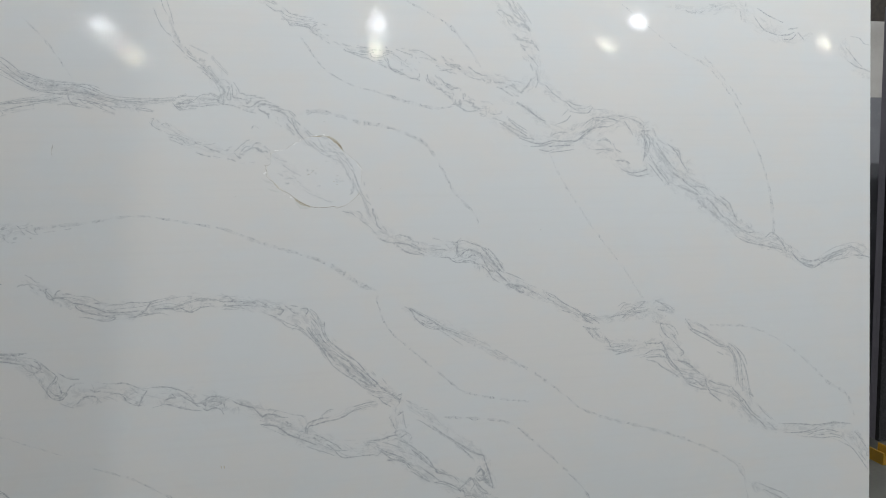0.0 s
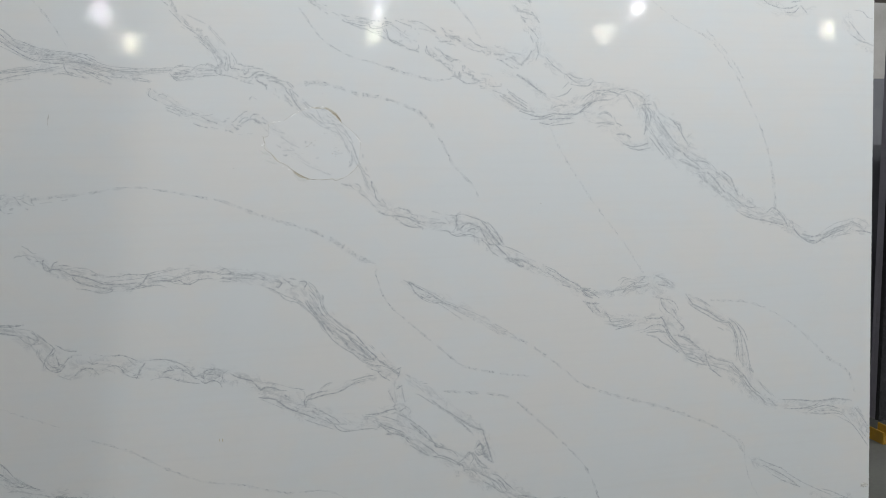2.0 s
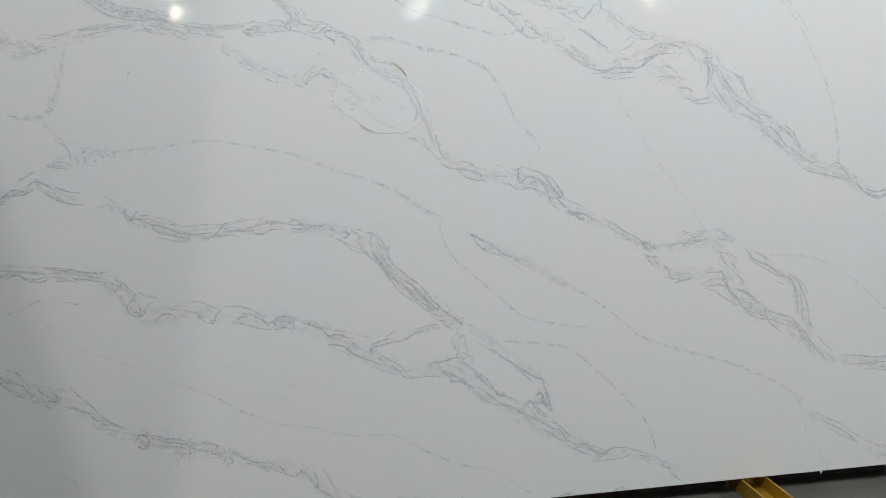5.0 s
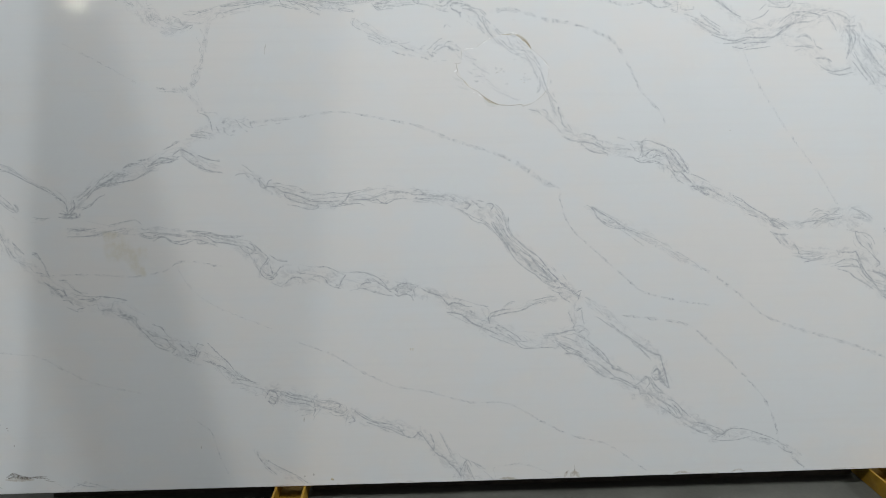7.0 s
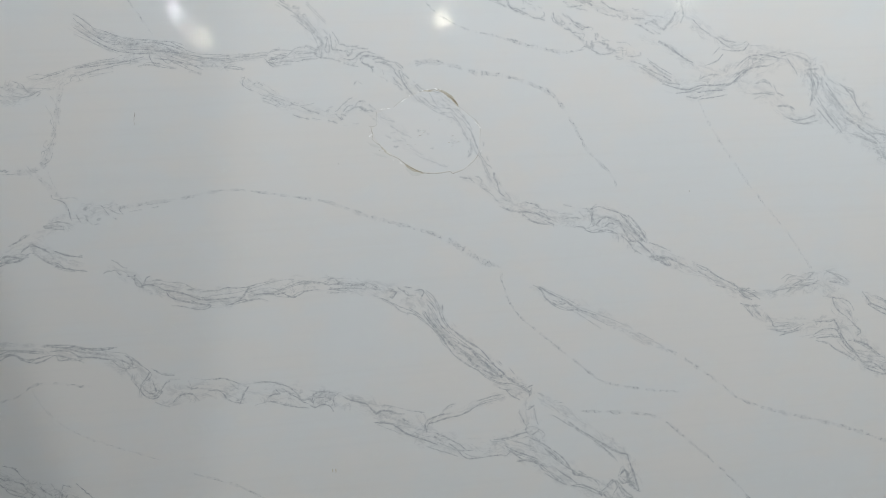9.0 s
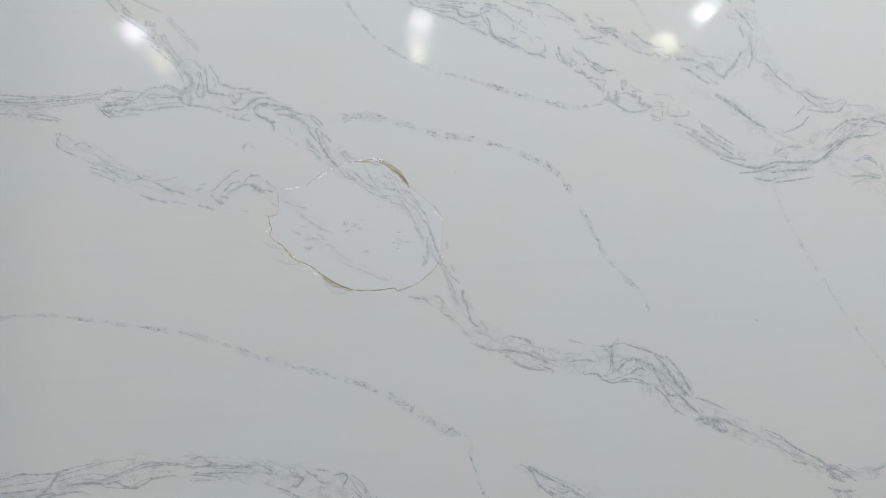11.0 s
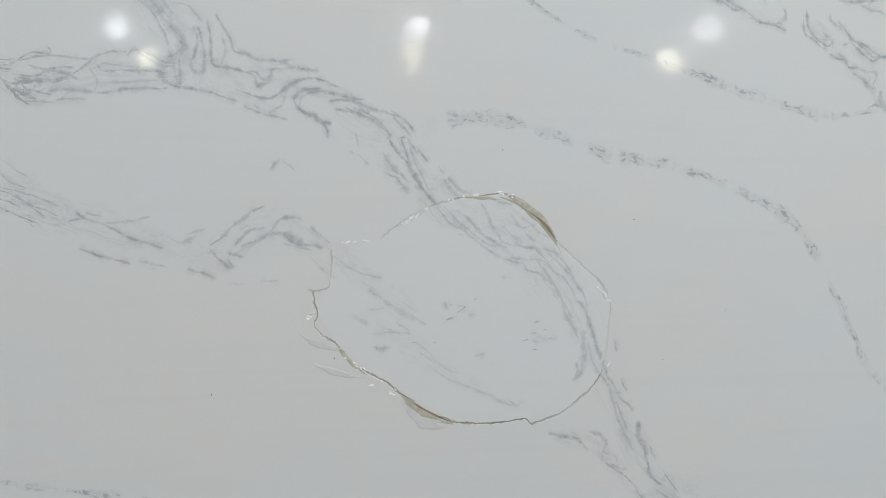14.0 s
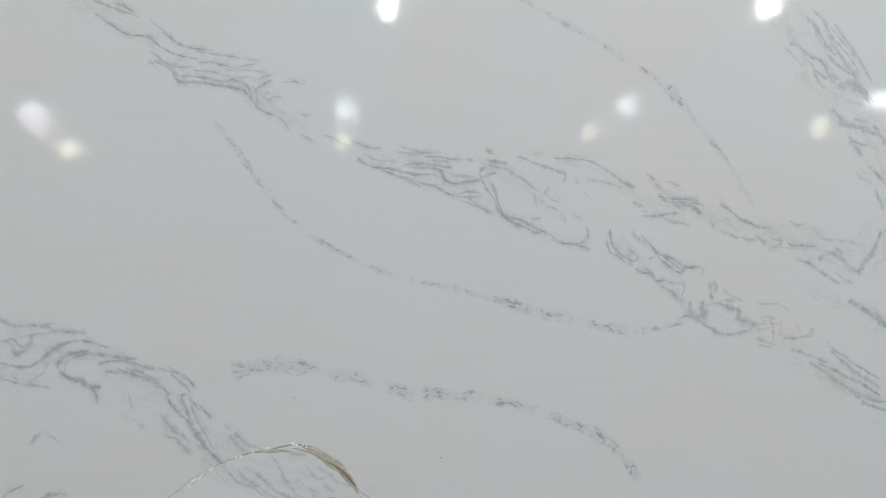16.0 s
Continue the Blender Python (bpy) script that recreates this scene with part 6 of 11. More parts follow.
strand(0.7, 0.24, [(14.06, 84.68), (16.21, 83.06), (18.38, 81.87), (21.29, 80.19), (23.47, 78.55)])
strand(0.6, 0.27, [(17.59, 80.91), (19.78, 79.87), (21.29, 80.19)])
strand(0.7, 0.24, [(21.20, 78.29), (24.93, 77.70), (28.64, 76.23)])
strand(0.6, 0.24, [(19.11, 81.38), (22.01, 79.40), (24.93, 77.70)])
strand(0.7, 0.19, [(66.22, 80.44), (69.00, 79.06), (70.86, 77.55)])
strand(0.8, 0.22, [(67.16, 80.92), (69.95, 79.36), (71.82, 78.38), (73.69, 77.04)])
strand(0.7, 0.23, [(68.40, 76.27), (71.77, 75.19), (73.66, 75.26)])
strand(0.8, 0.28, [(70.25, 74.39), (71.73, 72.53)])
strand(0.7, 0.23, [(72.69, 73.90), (74.00, 72.40)])
strand(0.8, 0.23, [(75.90, 72.29), (77.02, 70.79), (77.76, 69.32), (81.22, 69.47), (83.15, 69.89)])
strand(0.7, 0.23, [(76.42, 68.69), (80.23, 67.73), (83.12, 67.91), (86.04, 69.17)])
strand(0.7, 0.23, [(79.26, 66.72), (81.18, 67.14), (85.05, 67.79)])
strand(0.6, 0.23, [(80.99, 80.92), (82.35, 82.28), (84.28, 82.55)])
strand(0.7, 0.27, [(83.28, 80.09), (86.19, 81.20), (89.10, 81.05)])
strand(0.7, 0.27, [(81.33, 78.23), (84.24, 79.86), (87.14, 79.72), (90.06, 80.10)])
strand(0.7, 0.23, [(85.21, 80.35), (88.14, 82.00), (89.12, 82.85)])
strand(0.7, 0.23, [(77.90, 78.77), (81.35, 79.30), (84.23, 79.33)])
strand(0.7, 0.27, [(93.03, 83.20), (95.96, 81.61), (97.91, 80.07)])
strand(0.6, 0.24, [(93.98, 80.27), (96.92, 79.75)])
strand(0.6, 0.24, [(91.97, 76.40), (95.30, 75.68), (97.86, 75.17), (99.83, 73.79), (100.81, 71.92)])
strand(0.6, 0.26, [(94.52, 75.90), (95.28, 73.50), (96.84, 71.60), (98.80, 70.21)])
strand(0.7, 0.40, [(98.82, 72.03), (99.80, 70.52)])
strand(0.7, 0.28, [(99.19, 69.64), (101.76, 67.12), (102.74, 65.77), (101.73, 64.92)])
strand(0.8, 0.27, [(89.94, 69.66), (93.86, 69.42), (95.24, 69.88)])
strand(0.9, 0.28, [(94.85, 69.90), (96.40, 67.45), (97.17, 65.22), (98.73, 62.93), (101.09, 60.39)])
strand(0.8, 0.25, [(88.92, 66.11), (91.87, 67.37), (95.21, 67.16), (96.38, 65.63), (97.74, 62.99), (99.70, 61.04), (103.68, 59.30)])
strand(0.7, 0.35, [(89.89, 65.14), (93.81, 65.25), (96.76, 64.70)])
strand(0.7, 0.23, [(89.88, 64.42), (93.20, 63.29), (95.15, 61.71), (98.69, 59.64), (101.07, 58.01)])
strand(0.8, 0.48, [(100.72, 63.53), (103.71, 62.60), (105.71, 61.00), (108.31, 58.98)])
strand(0.8, 0.30, [(101.67, 58.52), (104.66, 56.47), (107.67, 54.97)])
strand(0.7, 0.30, [(100.69, 60.42), (103.07, 57.87), (106.27, 56.91), (109.69, 54.27)])
strand(0.8, 0.37, [(110.32, 56.63), (111.11, 54.16), (112.32, 52.22)])
strand(0.7, 0.28, [(103.65, 55.99), (106.66, 54.49), (110.70, 53.27)])
strand(0.8, 0.26, [(111.74, 56.34), (114.79, 54.82), (117.86, 54.04), (119.91, 53.52)])
strand(0.8, 0.27, [(111.70, 52.27), (113.73, 50.82), (115.77, 49.17)])
strand(0.6, 0.24, [(108.68, 55.26), (112.73, 53.12), (118.87, 50.80)])
strand(0.8, 0.25, [(119.91, 53.52), (121.97, 51.13), (124.66, 48.49), (127.14, 44.91), (130.28, 42.39)])
strand(0.8, 0.25, [(120.92, 49.71), (124.03, 47.60), (126.72, 44.19), (130.28, 41.45), (132.38, 39.38)])
strand(0.7, 0.27, [(118.88, 52.67), (120.93, 50.65), (124.03, 48.16)])
strand(0.8, 0.32, [(103.44, 76.69), (104.83, 74.79), (105.82, 73.46), (108.42, 72.21), (111.84, 70.36), (115.29, 68.12)])
strand(0.7, 0.24, [(104.41, 73.53), (107.81, 71.33), (111.23, 69.47), (114.88, 67.41), (118.97, 66.60)])
strand(0.7, 0.24, [(107.84, 75.17), (110.45, 73.56), (111.86, 72.56)])
strand(0.7, 0.29, [(115.29, 68.12), (118.97, 66.60), (120.60, 64.65), (121.62, 61.79), (122.01, 58.04), (122.61, 54.26)])
strand(0.7, 0.29, [(118.98, 67.90), (121.44, 65.89), (123.49, 62.60), (125.13, 58.76), (126.14, 54.00), (127.17, 50.18)])
strand(0.6, 0.25, [(121.03, 67.03), (124.12, 63.86), (125.55, 60.60)])
strand(0.7, 0.25, [(117.94, 67.22), (120.39, 64.10), (121.40, 59.94), (121.58, 55.27)])
strand(0.6, 0.25, [(122.67, 64.52), (123.47, 59.80), (124.05, 52.28)])
strand(0.7, 0.33, [(126.13, 51.19), (127.80, 49.75)])
strand(0.6, 0.25, [(114.86, 65.38), (116.90, 64.32)])
strand(0.6, 0.33, [(126.14, 52.51), (126.75, 49.27)])
strand(0.6, 0.25, [(129.67, 46.60), (131.77, 44.16), (134.51, 41.67)])
strand(0.8, 0.21, [(138.76, 39.79), (144.13, 39.35), (150.64, 38.42), (155.02, 38.44), (159.43, 38.46), (163.87, 37.70)])
strand(0.8, 0.21, [(140.25, 36.62), (146.29, 36.29), (150.64, 36.88), (152.82, 38.04)])
strand(0.8, 0.22, [(148.46, 35.14), (152.38, 36.34), (156.12, 36.41), (160.54, 35.06)])
strand(0.7, 0.22, [(152.82, 34.76), (157.22, 34.77), (161.21, 33.64)])
strand(0.7, 0.22, [(149.54, 34.47), (153.92, 33.70), (158.33, 33.70), (161.65, 32.83)])
strand(0.8, 0.22, [(162.77, 30.98), (165.68, 29.15), (168.38, 25.97), (171.78, 21.32)])
strand(0.7, 0.22, [(166.79, 34.72), (169.49, 31.35), (171.76, 28.21)])
strand(0.7, 0.23, [(168.38, 27.54), (171.09, 24.34)])
strand(0.6, 0.32, [(133.44, 40.62), (135.98, 38.13)])
strand(0.6, 0.45, [(79.33, 140.17), (81.78, 139.65)])
strand(0.6, 0.30, [(81.23, 141.39), (85.03, 140.54), (88.26, 139.14), (89.78, 137.91)])
strand(0.6, 0.27, [(83.11, 139.66), (84.98, 137.04), (85.91, 135.28)])
strand(0.7, 0.38, [(88.22, 136.16), (89.74, 134.40), (90.09, 131.75), (89.67, 128.23)])
strand(0.7, 0.35, [(89.76, 136.16), (91.28, 134.39), (91.65, 132.63), (90.85, 129.98)])
strand(0.7, 0.35, [(88.81, 136.68), (91.70, 136.68)])
strand(0.7, 0.35, [(90.31, 133.51), (90.27, 129.99), (89.27, 127.35)])
strand(0.6, 0.31, [(92.64, 134.39), (93.18, 130.85)])
strand(0.6, 0.31, [(93.97, 132.62), (95.89, 129.95), (97.82, 127.27), (99.37, 125.48)])
strand(0.7, 0.31, [(91.61, 129.10), (93.13, 126.43), (95.04, 123.75), (96.97, 121.41), (98.32, 119.61)])
strand(0.6, 0.31, [(91.19, 126.45), (93.49, 123.77), (95.79, 121.07)])
strand(0.6, 0.31, [(97.87, 132.60), (100.40, 130.28), (101.75, 128.13)])
strand(0.7, 0.31, [(99.43, 131.35), (101.77, 129.92), (102.33, 127.24), (104.29, 124.54)])
strand(0.6, 0.35, [(94.54, 130.85), (98.39, 126.38), (101.31, 123.67)])
strand(0.6, 0.39, [(97.79, 124.61), (100.32, 122.79), (103.27, 121.32)])
strand(0.6, 0.36, [(102.28, 121.87), (104.24, 120.06), (107.21, 118.21), (109.19, 116.38)])
strand(0.5, 0.59, [(101.27, 119.21), (105.22, 117.71), (108.19, 116.39)])
strand(0.6, 0.36, [(106.22, 119.13), (110.21, 118.70), (112.21, 117.59)])
strand(0.5, 0.70, [(108.18, 114.59), (111.16, 112.18)])
strand(0.6, 0.48, [(111.19, 115.44), (113.59, 113.22), (115.59, 110.81), (117.20, 108.95)])
strand(0.6, 0.40, [(114.21, 115.38), (117.24, 113.50), (119.26, 111.28)])
strand(0.6, 0.37, [(116.24, 115.70), (119.27, 113.46), (120.88, 110.14), (122.30, 107.55)])
strand(0.6, 0.40, [(112.16, 111.43), (115.58, 108.99)])
strand(0.6, 0.33, [(118.22, 108.93), (121.27, 106.48), (124.34, 104.19)])
strand(0.6, 0.29, [(123.31, 105.14), (126.40, 103.77), (128.47, 104.07)])
strand(0.7, 0.25, [(121.66, 102.80), (125.35, 100.85), (129.49, 99.80), (133.24, 99.12)])
strand(0.7, 0.25, [(130.53, 99.95), (134.71, 98.70), (138.92, 97.82)])
strand(0.6, 0.34, [(132.63, 102.11), (134.73, 103.53), (136.83, 102.35), (138.93, 100.05)])
strand(0.7, 0.34, [(136.82, 101.61), (138.93, 99.68), (140.40, 97.21)])
strand(0.8, 0.34, [(142.10, 97.15), (143.80, 95.03), (146.37, 93.06), (150.67, 92.15)])
strand(0.7, 0.30, [(145.94, 94.58), (149.59, 93.70), (153.27, 94.32)])
strand(0.8, 0.30, [(146.36, 92.69), (150.24, 91.41), (153.92, 92.97), (158.27, 94.70), (161.56, 95.54)])
strand(0.6, 0.44, [(156.09, 94.59), (160.46, 95.96), (163.76, 96.98)])
strand(0.7, 0.28, [(152.83, 93.58), (157.18, 95.69), (161.56, 97.06), (164.86, 97.71)])
strand(0.6, 0.29, [(164.20, 98.30), (168.19, 96.83)])
strand(0.7, 0.29, [(165.98, 95.00), (169.31, 94.88), (172.66, 94.00)])
strand(0.6, 0.26, [(159.37, 93.71), (163.77, 94.32)])
strand(0.8, 0.36, [(48.24, 145.14), (50.53, 143.81), (53.01, 142.13), (55.32, 140.44), (57.12, 139.59)])
strand(0.7, 0.21, [(45.47, 140.07), (48.09, 137.88), (51.10, 136.01)])
strand(0.7, 0.21, [(42.79, 139.05), (46.29, 136.69), (49.82, 134.83), (53.40, 134.14)])
strand(0.8, 0.25, [(48.92, 134.49), (52.48, 133.29), (55.72, 132.77), (58.83, 133.61), (63.40, 133.60), (67.09, 133.93), (69.32, 134.44)])
strand(0.8, 0.29, [(63.40, 133.60), (66.71, 133.59), (69.33, 135.31), (71.78, 137.03), (74.59, 137.90), (77.41, 137.90)])
strand(0.8, 0.22, [(52.46, 131.93), (56.08, 132.25), (59.73, 133.26)])
strand(0.8, 0.24, [(58.25, 131.90), (61.54, 132.23), (64.85, 132.21)])
strand(0.8, 0.22, [(58.76, 130.18), (62.43, 130.50), (66.12, 131.00)])
strand(0.7, 0.22, [(55.15, 131.06), (57.50, 130.53), (59.69, 131.04)])
strand(0.7, 0.37, [(68.98, 136.17), (71.78, 137.38), (74.22, 137.90)])
strand(0.7, 0.30, [(69.38, 138.41), (71.83, 140.15), (74.64, 140.85), (78.39, 140.51), (81.21, 139.65)])
strand(0.6, 0.45, [(72.76, 140.15), (76.49, 139.64)])
strand(0.6, 0.26, [(60.74, 138.74), (63.50, 139.61), (65.37, 141.33)])
strand(0.5, 0.29, [(58.86, 135.32), (61.61, 136.17), (64.36, 136.17)])
strand(0.6, 0.22, [(62.61, 141.32), (64.47, 143.04)])
strand(0.7, 0.26, [(65.39, 142.53), (68.15, 142.20), (70.93, 142.21), (72.44, 143.60)])
strand(0.6, 0.25, [(57.32, 150.65), (59.63, 148.13), (62.15, 146.45)])
strand(0.6, 0.26, [(63.60, 145.60), (65.78, 143.91), (67.24, 143.06)])
strand(0.6, 0.24, [(64.52, 145.95), (66.34, 144.77), (69.10, 144.27)])
strand(0.6, 0.30, [(74.15, 133.56), (76.41, 133.90), (78.28, 133.20)])
strand(0.6, 0.26, [(73.55, 130.96), (76.37, 130.95), (79.19, 130.41)])
strand(0.6, 0.30, [(80.14, 130.92), (82.03, 130.04)])
strand(0.6, 0.38, [(80.10, 127.43), (82.95, 127.40), (84.84, 126.51)])
strand(0.7, 0.25, [(81.96, 124.78), (84.81, 123.69), (87.69, 123.83), (90.59, 124.69)])
strand(0.7, 0.23, [(83.85, 123.35), (87.29, 122.60), (91.54, 123.26)])
strand(0.6, 0.29, [(49.54, 148.02), (51.92, 150.58), (52.84, 152.29)])
strand(0.7, 0.25, [(54.67, 154.01), (54.99, 151.47), (54.23, 149.77)])
strand(0.6, 0.25, [(47.57, 173.97), (49.64, 171.04), (51.72, 168.25), (53.12, 166.62)])
strand(0.5, 0.25, [(48.83, 174.85), (51.43, 171.60), (53.16, 168.80)])
strand(0.6, 0.43, [(48.69, 168.17), (51.35, 167.74), (52.75, 166.44)])
strand(0.6, 0.36, [(48.61, 163.98), (51.27, 163.54), (53.94, 162.77)])
strand(0.6, 0.43, [(53.06, 163.76), (54.46, 162.11), (55.52, 160.78)])
strand(0.6, 0.25, [(49.82, 162.00), (51.22, 160.68)])
strand(0.6, 0.23, [(52.08, 159.36), (53.84, 157.71), (55.07, 156.04)])
strand(0.6, 0.25, [(52.58, 157.01), (53.43, 154.83)])
strand(0.6, 0.25, [(44.78, 149.65), (46.56, 150.18), (48.84, 148.52), (50.08, 148.03)])
strand(0.7, 0.29, [(129.84, 175.92), (133.94, 173.72), (139.13, 171.71)])
strand(0.6, 0.29, [(128.80, 173.20), (130.84, 170.56), (132.89, 168.82), (137.03, 167.66)])
strand(0.7, 0.27, [(137.66, 167.50), (141.21, 167.77), (143.31, 168.56)])
strand(0.8, 0.25, [(139.11, 166.27), (142.25, 166.35), (143.94, 167.85)])
strand(0.6, 0.27, [(141.21, 169.59), (144.78, 170.06)])
strand(0.6, 0.30, [(144.78, 168.60), (146.89, 166.46)])
strand(0.5, 0.26, [(123.71, 174.82), (124.10, 172.15)])
strand(0.7, 0.26, [(162.98, 164.09), (164.73, 162.27), (166.92, 159.89), (169.13, 158.07)])
strand(0.7, 0.26, [(163.65, 159.83), (166.93, 158.03), (171.34, 156.79), (174.22, 155.53)])
strand(0.6, 0.22, [(164.72, 167.84), (168.00, 167.37), (170.20, 165.56), (171.97, 165.23)])
strand(0.6, 0.14, [(-78.83, 146.25), (-73.95, 146.74), (-69.09, 145.29), (-64.88, 144.27)])
strand(0.8, 0.19, [(-92.73, 154.87), (-89.51, 151.72), (-86.22, 149.56), (-82.16, 148.88)])
strand(0.8, 0.19, [(-92.82, 152.83), (-88.92, 149.97), (-84.95, 147.66), (-80.88, 146.67), (-75.36, 146.28)])
strand(0.7, 0.22, [(-84.89, 148.84), (-80.80, 148.60), (-76.64, 148.95), (-72.48, 148.25), (-69.03, 146.79)])
strand(0.8, 0.19, [(-82.22, 147.40), (-78.09, 147.44), (-72.55, 146.76), (-67.66, 145.76), (-63.43, 144.89)])
strand(0.7, 0.18, [(-75.40, 145.24), (-71.24, 144.52), (-67.05, 143.35), (-64.96, 142.31)])
strand(0.7, 0.17, [(-93.25, 143.62), (-87.83, 144.10), (-82.34, 144.73), (-78.16, 145.66)])
strand(0.7, 0.17, [(-65.57, 144.87), (-59.85, 144.62), (-54.05, 144.97), (-49.66, 145.00)])
strand(0.6, 0.19, [(-93.34, 141.71), (-89.24, 142.91), (-85.13, 143.67)])
strand(0.7, 0.23, [(-157.09, 77.04), (-155.60, 75.35), (-154.10, 73.65)])
strand(0.7, 0.21, [(-158.82, 75.74), (-157.38, 73.37), (-156.49, 72.35)])
strand(0.6, 0.21, [(-160.53, 78.77), (-158.85, 75.41)])
strand(0.7, 0.33, [(-151.46, 73.93), (-150.18, 73.57), (-149.66, 71.89)])
strand(0.7, 0.21, [(-148.45, 70.52), (-147.95, 68.49), (-147.09, 66.79)])
strand(0.6, 0.29, [(-150.77, 68.04), (-149.16, 67.67)])
strand(0.7, 0.33, [(-148.86, 65.13), (-146.99, 63.74), (-145.43, 62.52)])
strand(0.8, 0.39, [(-146.22, 63.05), (-144.67, 61.66), (-143.95, 60.28)])
strand(0.7, 0.33, [(-144.39, 65.55), (-142.25, 65.51)])
strand(0.7, 0.39, [(-143.42, 62.99), (-142.60, 60.77)])
strand(0.7, 0.26, [(-143.67, 59.60), (-142.03, 59.39), (-140.80, 58.17)])
strand(0.7, 0.23, [(-140.46, 62.93), (-138.09, 61.52)])
strand(0.8, 0.23, [(-139.03, 59.84), (-135.73, 59.77), (-134.04, 60.25), (-132.70, 60.56), (-129.91, 60.16), (-127.12, 59.76), (-125.16, 59.21)])
strand(0.8, 0.26, [(-136.11, 59.10), (-134.08, 59.74)])
strand(0.7, 0.23, [(-139.58, 56.78), (-137.56, 57.25)])
strand(0.6, 0.23, [(-142.51, 57.36), (-139.31, 55.92)])
strand(0.6, 0.27, [(-131.80, 56.62), (-129.32, 56.56)])
strand(0.8, 0.50, [(-127.37, 55.84), (-125.80, 54.43), (-123.67, 53.87)])
strand(0.8, 0.40, [(-124.16, 54.05), (-122.60, 52.30), (-121.41, 50.04)])
strand(0.7, 0.27, [(-126.98, 54.11), (-124.54, 53.20)])
strand(0.7, 0.25, [(-122.19, 50.92), (-120.15, 48.80), (-118.28, 46.51), (-115.84, 45.24)])
strand(0.7, 0.25, [(-120.07, 50.01), (-118.17, 48.24), (-116.84, 48.21)])
strand(0.7, 0.23, [(-117.97, 51.68), (-115.52, 50.77), (-114.43, 49.36)])
strand(0.7, 0.25, [(-115.70, 47.66), (-114.06, 46.93), (-112.99, 45.18), (-111.73, 43.76)])
strand(0.7, 0.23, [(-118.28, 46.51), (-116.70, 44.74), (-113.42, 43.45)])
strand(0.7, 0.30, [(-112.62, 42.91), (-111.37, 44.10)])
strand(0.7, 0.23, [(-110.27, 45.81), (-109.16, 44.57), (-107.55, 43.31)])
strand(0.9, 0.37, [(-107.61, 42.27), (-105.95, 41.88), (-105.37, 43.26), (-106.31, 44.50)])
strand(0.8, 0.30, [(-108.85, 41.08), (-107.22, 40.17)])
strand(0.7, 0.25, [(-104.90, 45.68), (-103.26, 44.95)])
strand(0.7, 0.25, [(-104.19, 43.23), (-105.12, 41.52)])
strand(0.8, 0.24, [(-101.88, 45.61), (-100.29, 43.84), (-98.69, 42.06), (-96.43, 39.91), (-94.84, 37.77)])
strand(0.7, 0.24, [(-103.49, 40.43), (-100.52, 39.14), (-97.70, 38.19), (-95.58, 36.39)])
strand(0.7, 0.27, [(-101.49, 40.03), (-99.37, 38.58)])
strand(0.8, 0.24, [(-94.95, 35.50), (-91.92, 34.90), (-89.44, 33.60), (-88.27, 33.05)])
strand(0.6, 0.24, [(-88.66, 31.82), (-85.64, 30.86)])
strand(0.8, 0.48, [(-85.04, 29.08), (-83.96, 30.47), (-82.28, 29.89), (-81.66, 28.11), (-82.93, 26.37), (-84.60, 27.30)])
strand(0.7, 0.41, [(-83.71, 28.16), (-82.06, 26.88)])
strand(0.7, 0.26, [(-81.92, 30.24), (-79.38, 29.82), (-77.71, 28.89), (-75.16, 28.47), (-72.10, 27.86), (-70.92, 27.30)])
strand(0.8, 0.31, [(-79.41, 28.94), (-76.89, 27.99), (-73.83, 27.38), (-71.46, 26.60)])
strand(0.7, 0.26, [(-78.64, 26.79), (-75.24, 26.35), (-72.68, 25.92), (-71.01, 24.81)])
strand(0.7, 0.31, [(-70.93, 26.95), (-70.51, 24.27), (-71.09, 22.50)])
strand(0.6, 0.38, [(-70.11, 26.04), (-68.09, 24.74), (-65.37, 24.13)])
strand(0.7, 0.27, [(-69.21, 27.26), (-66.65, 26.84), (-64.09, 26.41), (-62.92, 25.32), (-65.02, 24.12)])
strand(0.6, 0.31, [(-65.04, 23.59), (-62.48, 22.81), (-60.73, 24.01)])
strand(0.7, 0.24, [(-60.78, 22.23), (-61.37, 19.92)])
strand(0.7, 0.24, [(-59.58, 22.19), (-58.59, 20.38), (-60.33, 19.89)])
strand(0.8, 0.24, [(-58.51, 23.42), (-55.64, 21.20), (-52.22, 19.67), (-48.78, 19.22)])
strand(0.7, 0.24, [(-54.81, 19.74), (-51.05, 18.38), (-47.95, 17.40), (-44.18, 15.50), (-41.42, 14.70)])
strand(0.6, 0.22, [(-51.05, 18.02), (-47.97, 16.50)])
strand(0.8, 0.26, [(-45.33, 18.23), (-44.16, 16.40), (-43.15, 15.11), (-41.07, 14.51), (-39.31, 15.72), (-37.93, 14.96)])
strand(0.8, 0.35, [(-39.65, 16.27), (-38.46, 14.98)])
strand(0.8, 0.24, [(-37.93, 14.96), (-36.23, 12.57), (-34.53, 10.16), (-32.81, 8.30)])
strand(0.7, 0.23, [(-35.49, 15.62), (-34.49, 12.52), (-34.53, 10.16)])
strand(0.8, 0.24, [(-32.81, 8.66), (-31.08, 7.52), (-29.87, 6.03)])
strand(0.7, 0.23, [(-32.70, 16.08), (-31.01, 12.42), (-28.97, 8.19)])
strand(0.7, 0.26, [(-29.87, 6.03), (-27.62, 3.77), (-25.90, 0.79)])
strand(0.7, 0.25, [(-27.62, 4.14), (-25.90, 1.34)])
strand(0.7, 0.25, [(-26.40, 3.19), (-25.14, 5.89), (-24.08, 6.77), (-22.87, 4.91)])
strand(0.6, 0.25, [(-22.86, 6.19), (-20.24, 4.84), (-18.84, 3.88)])
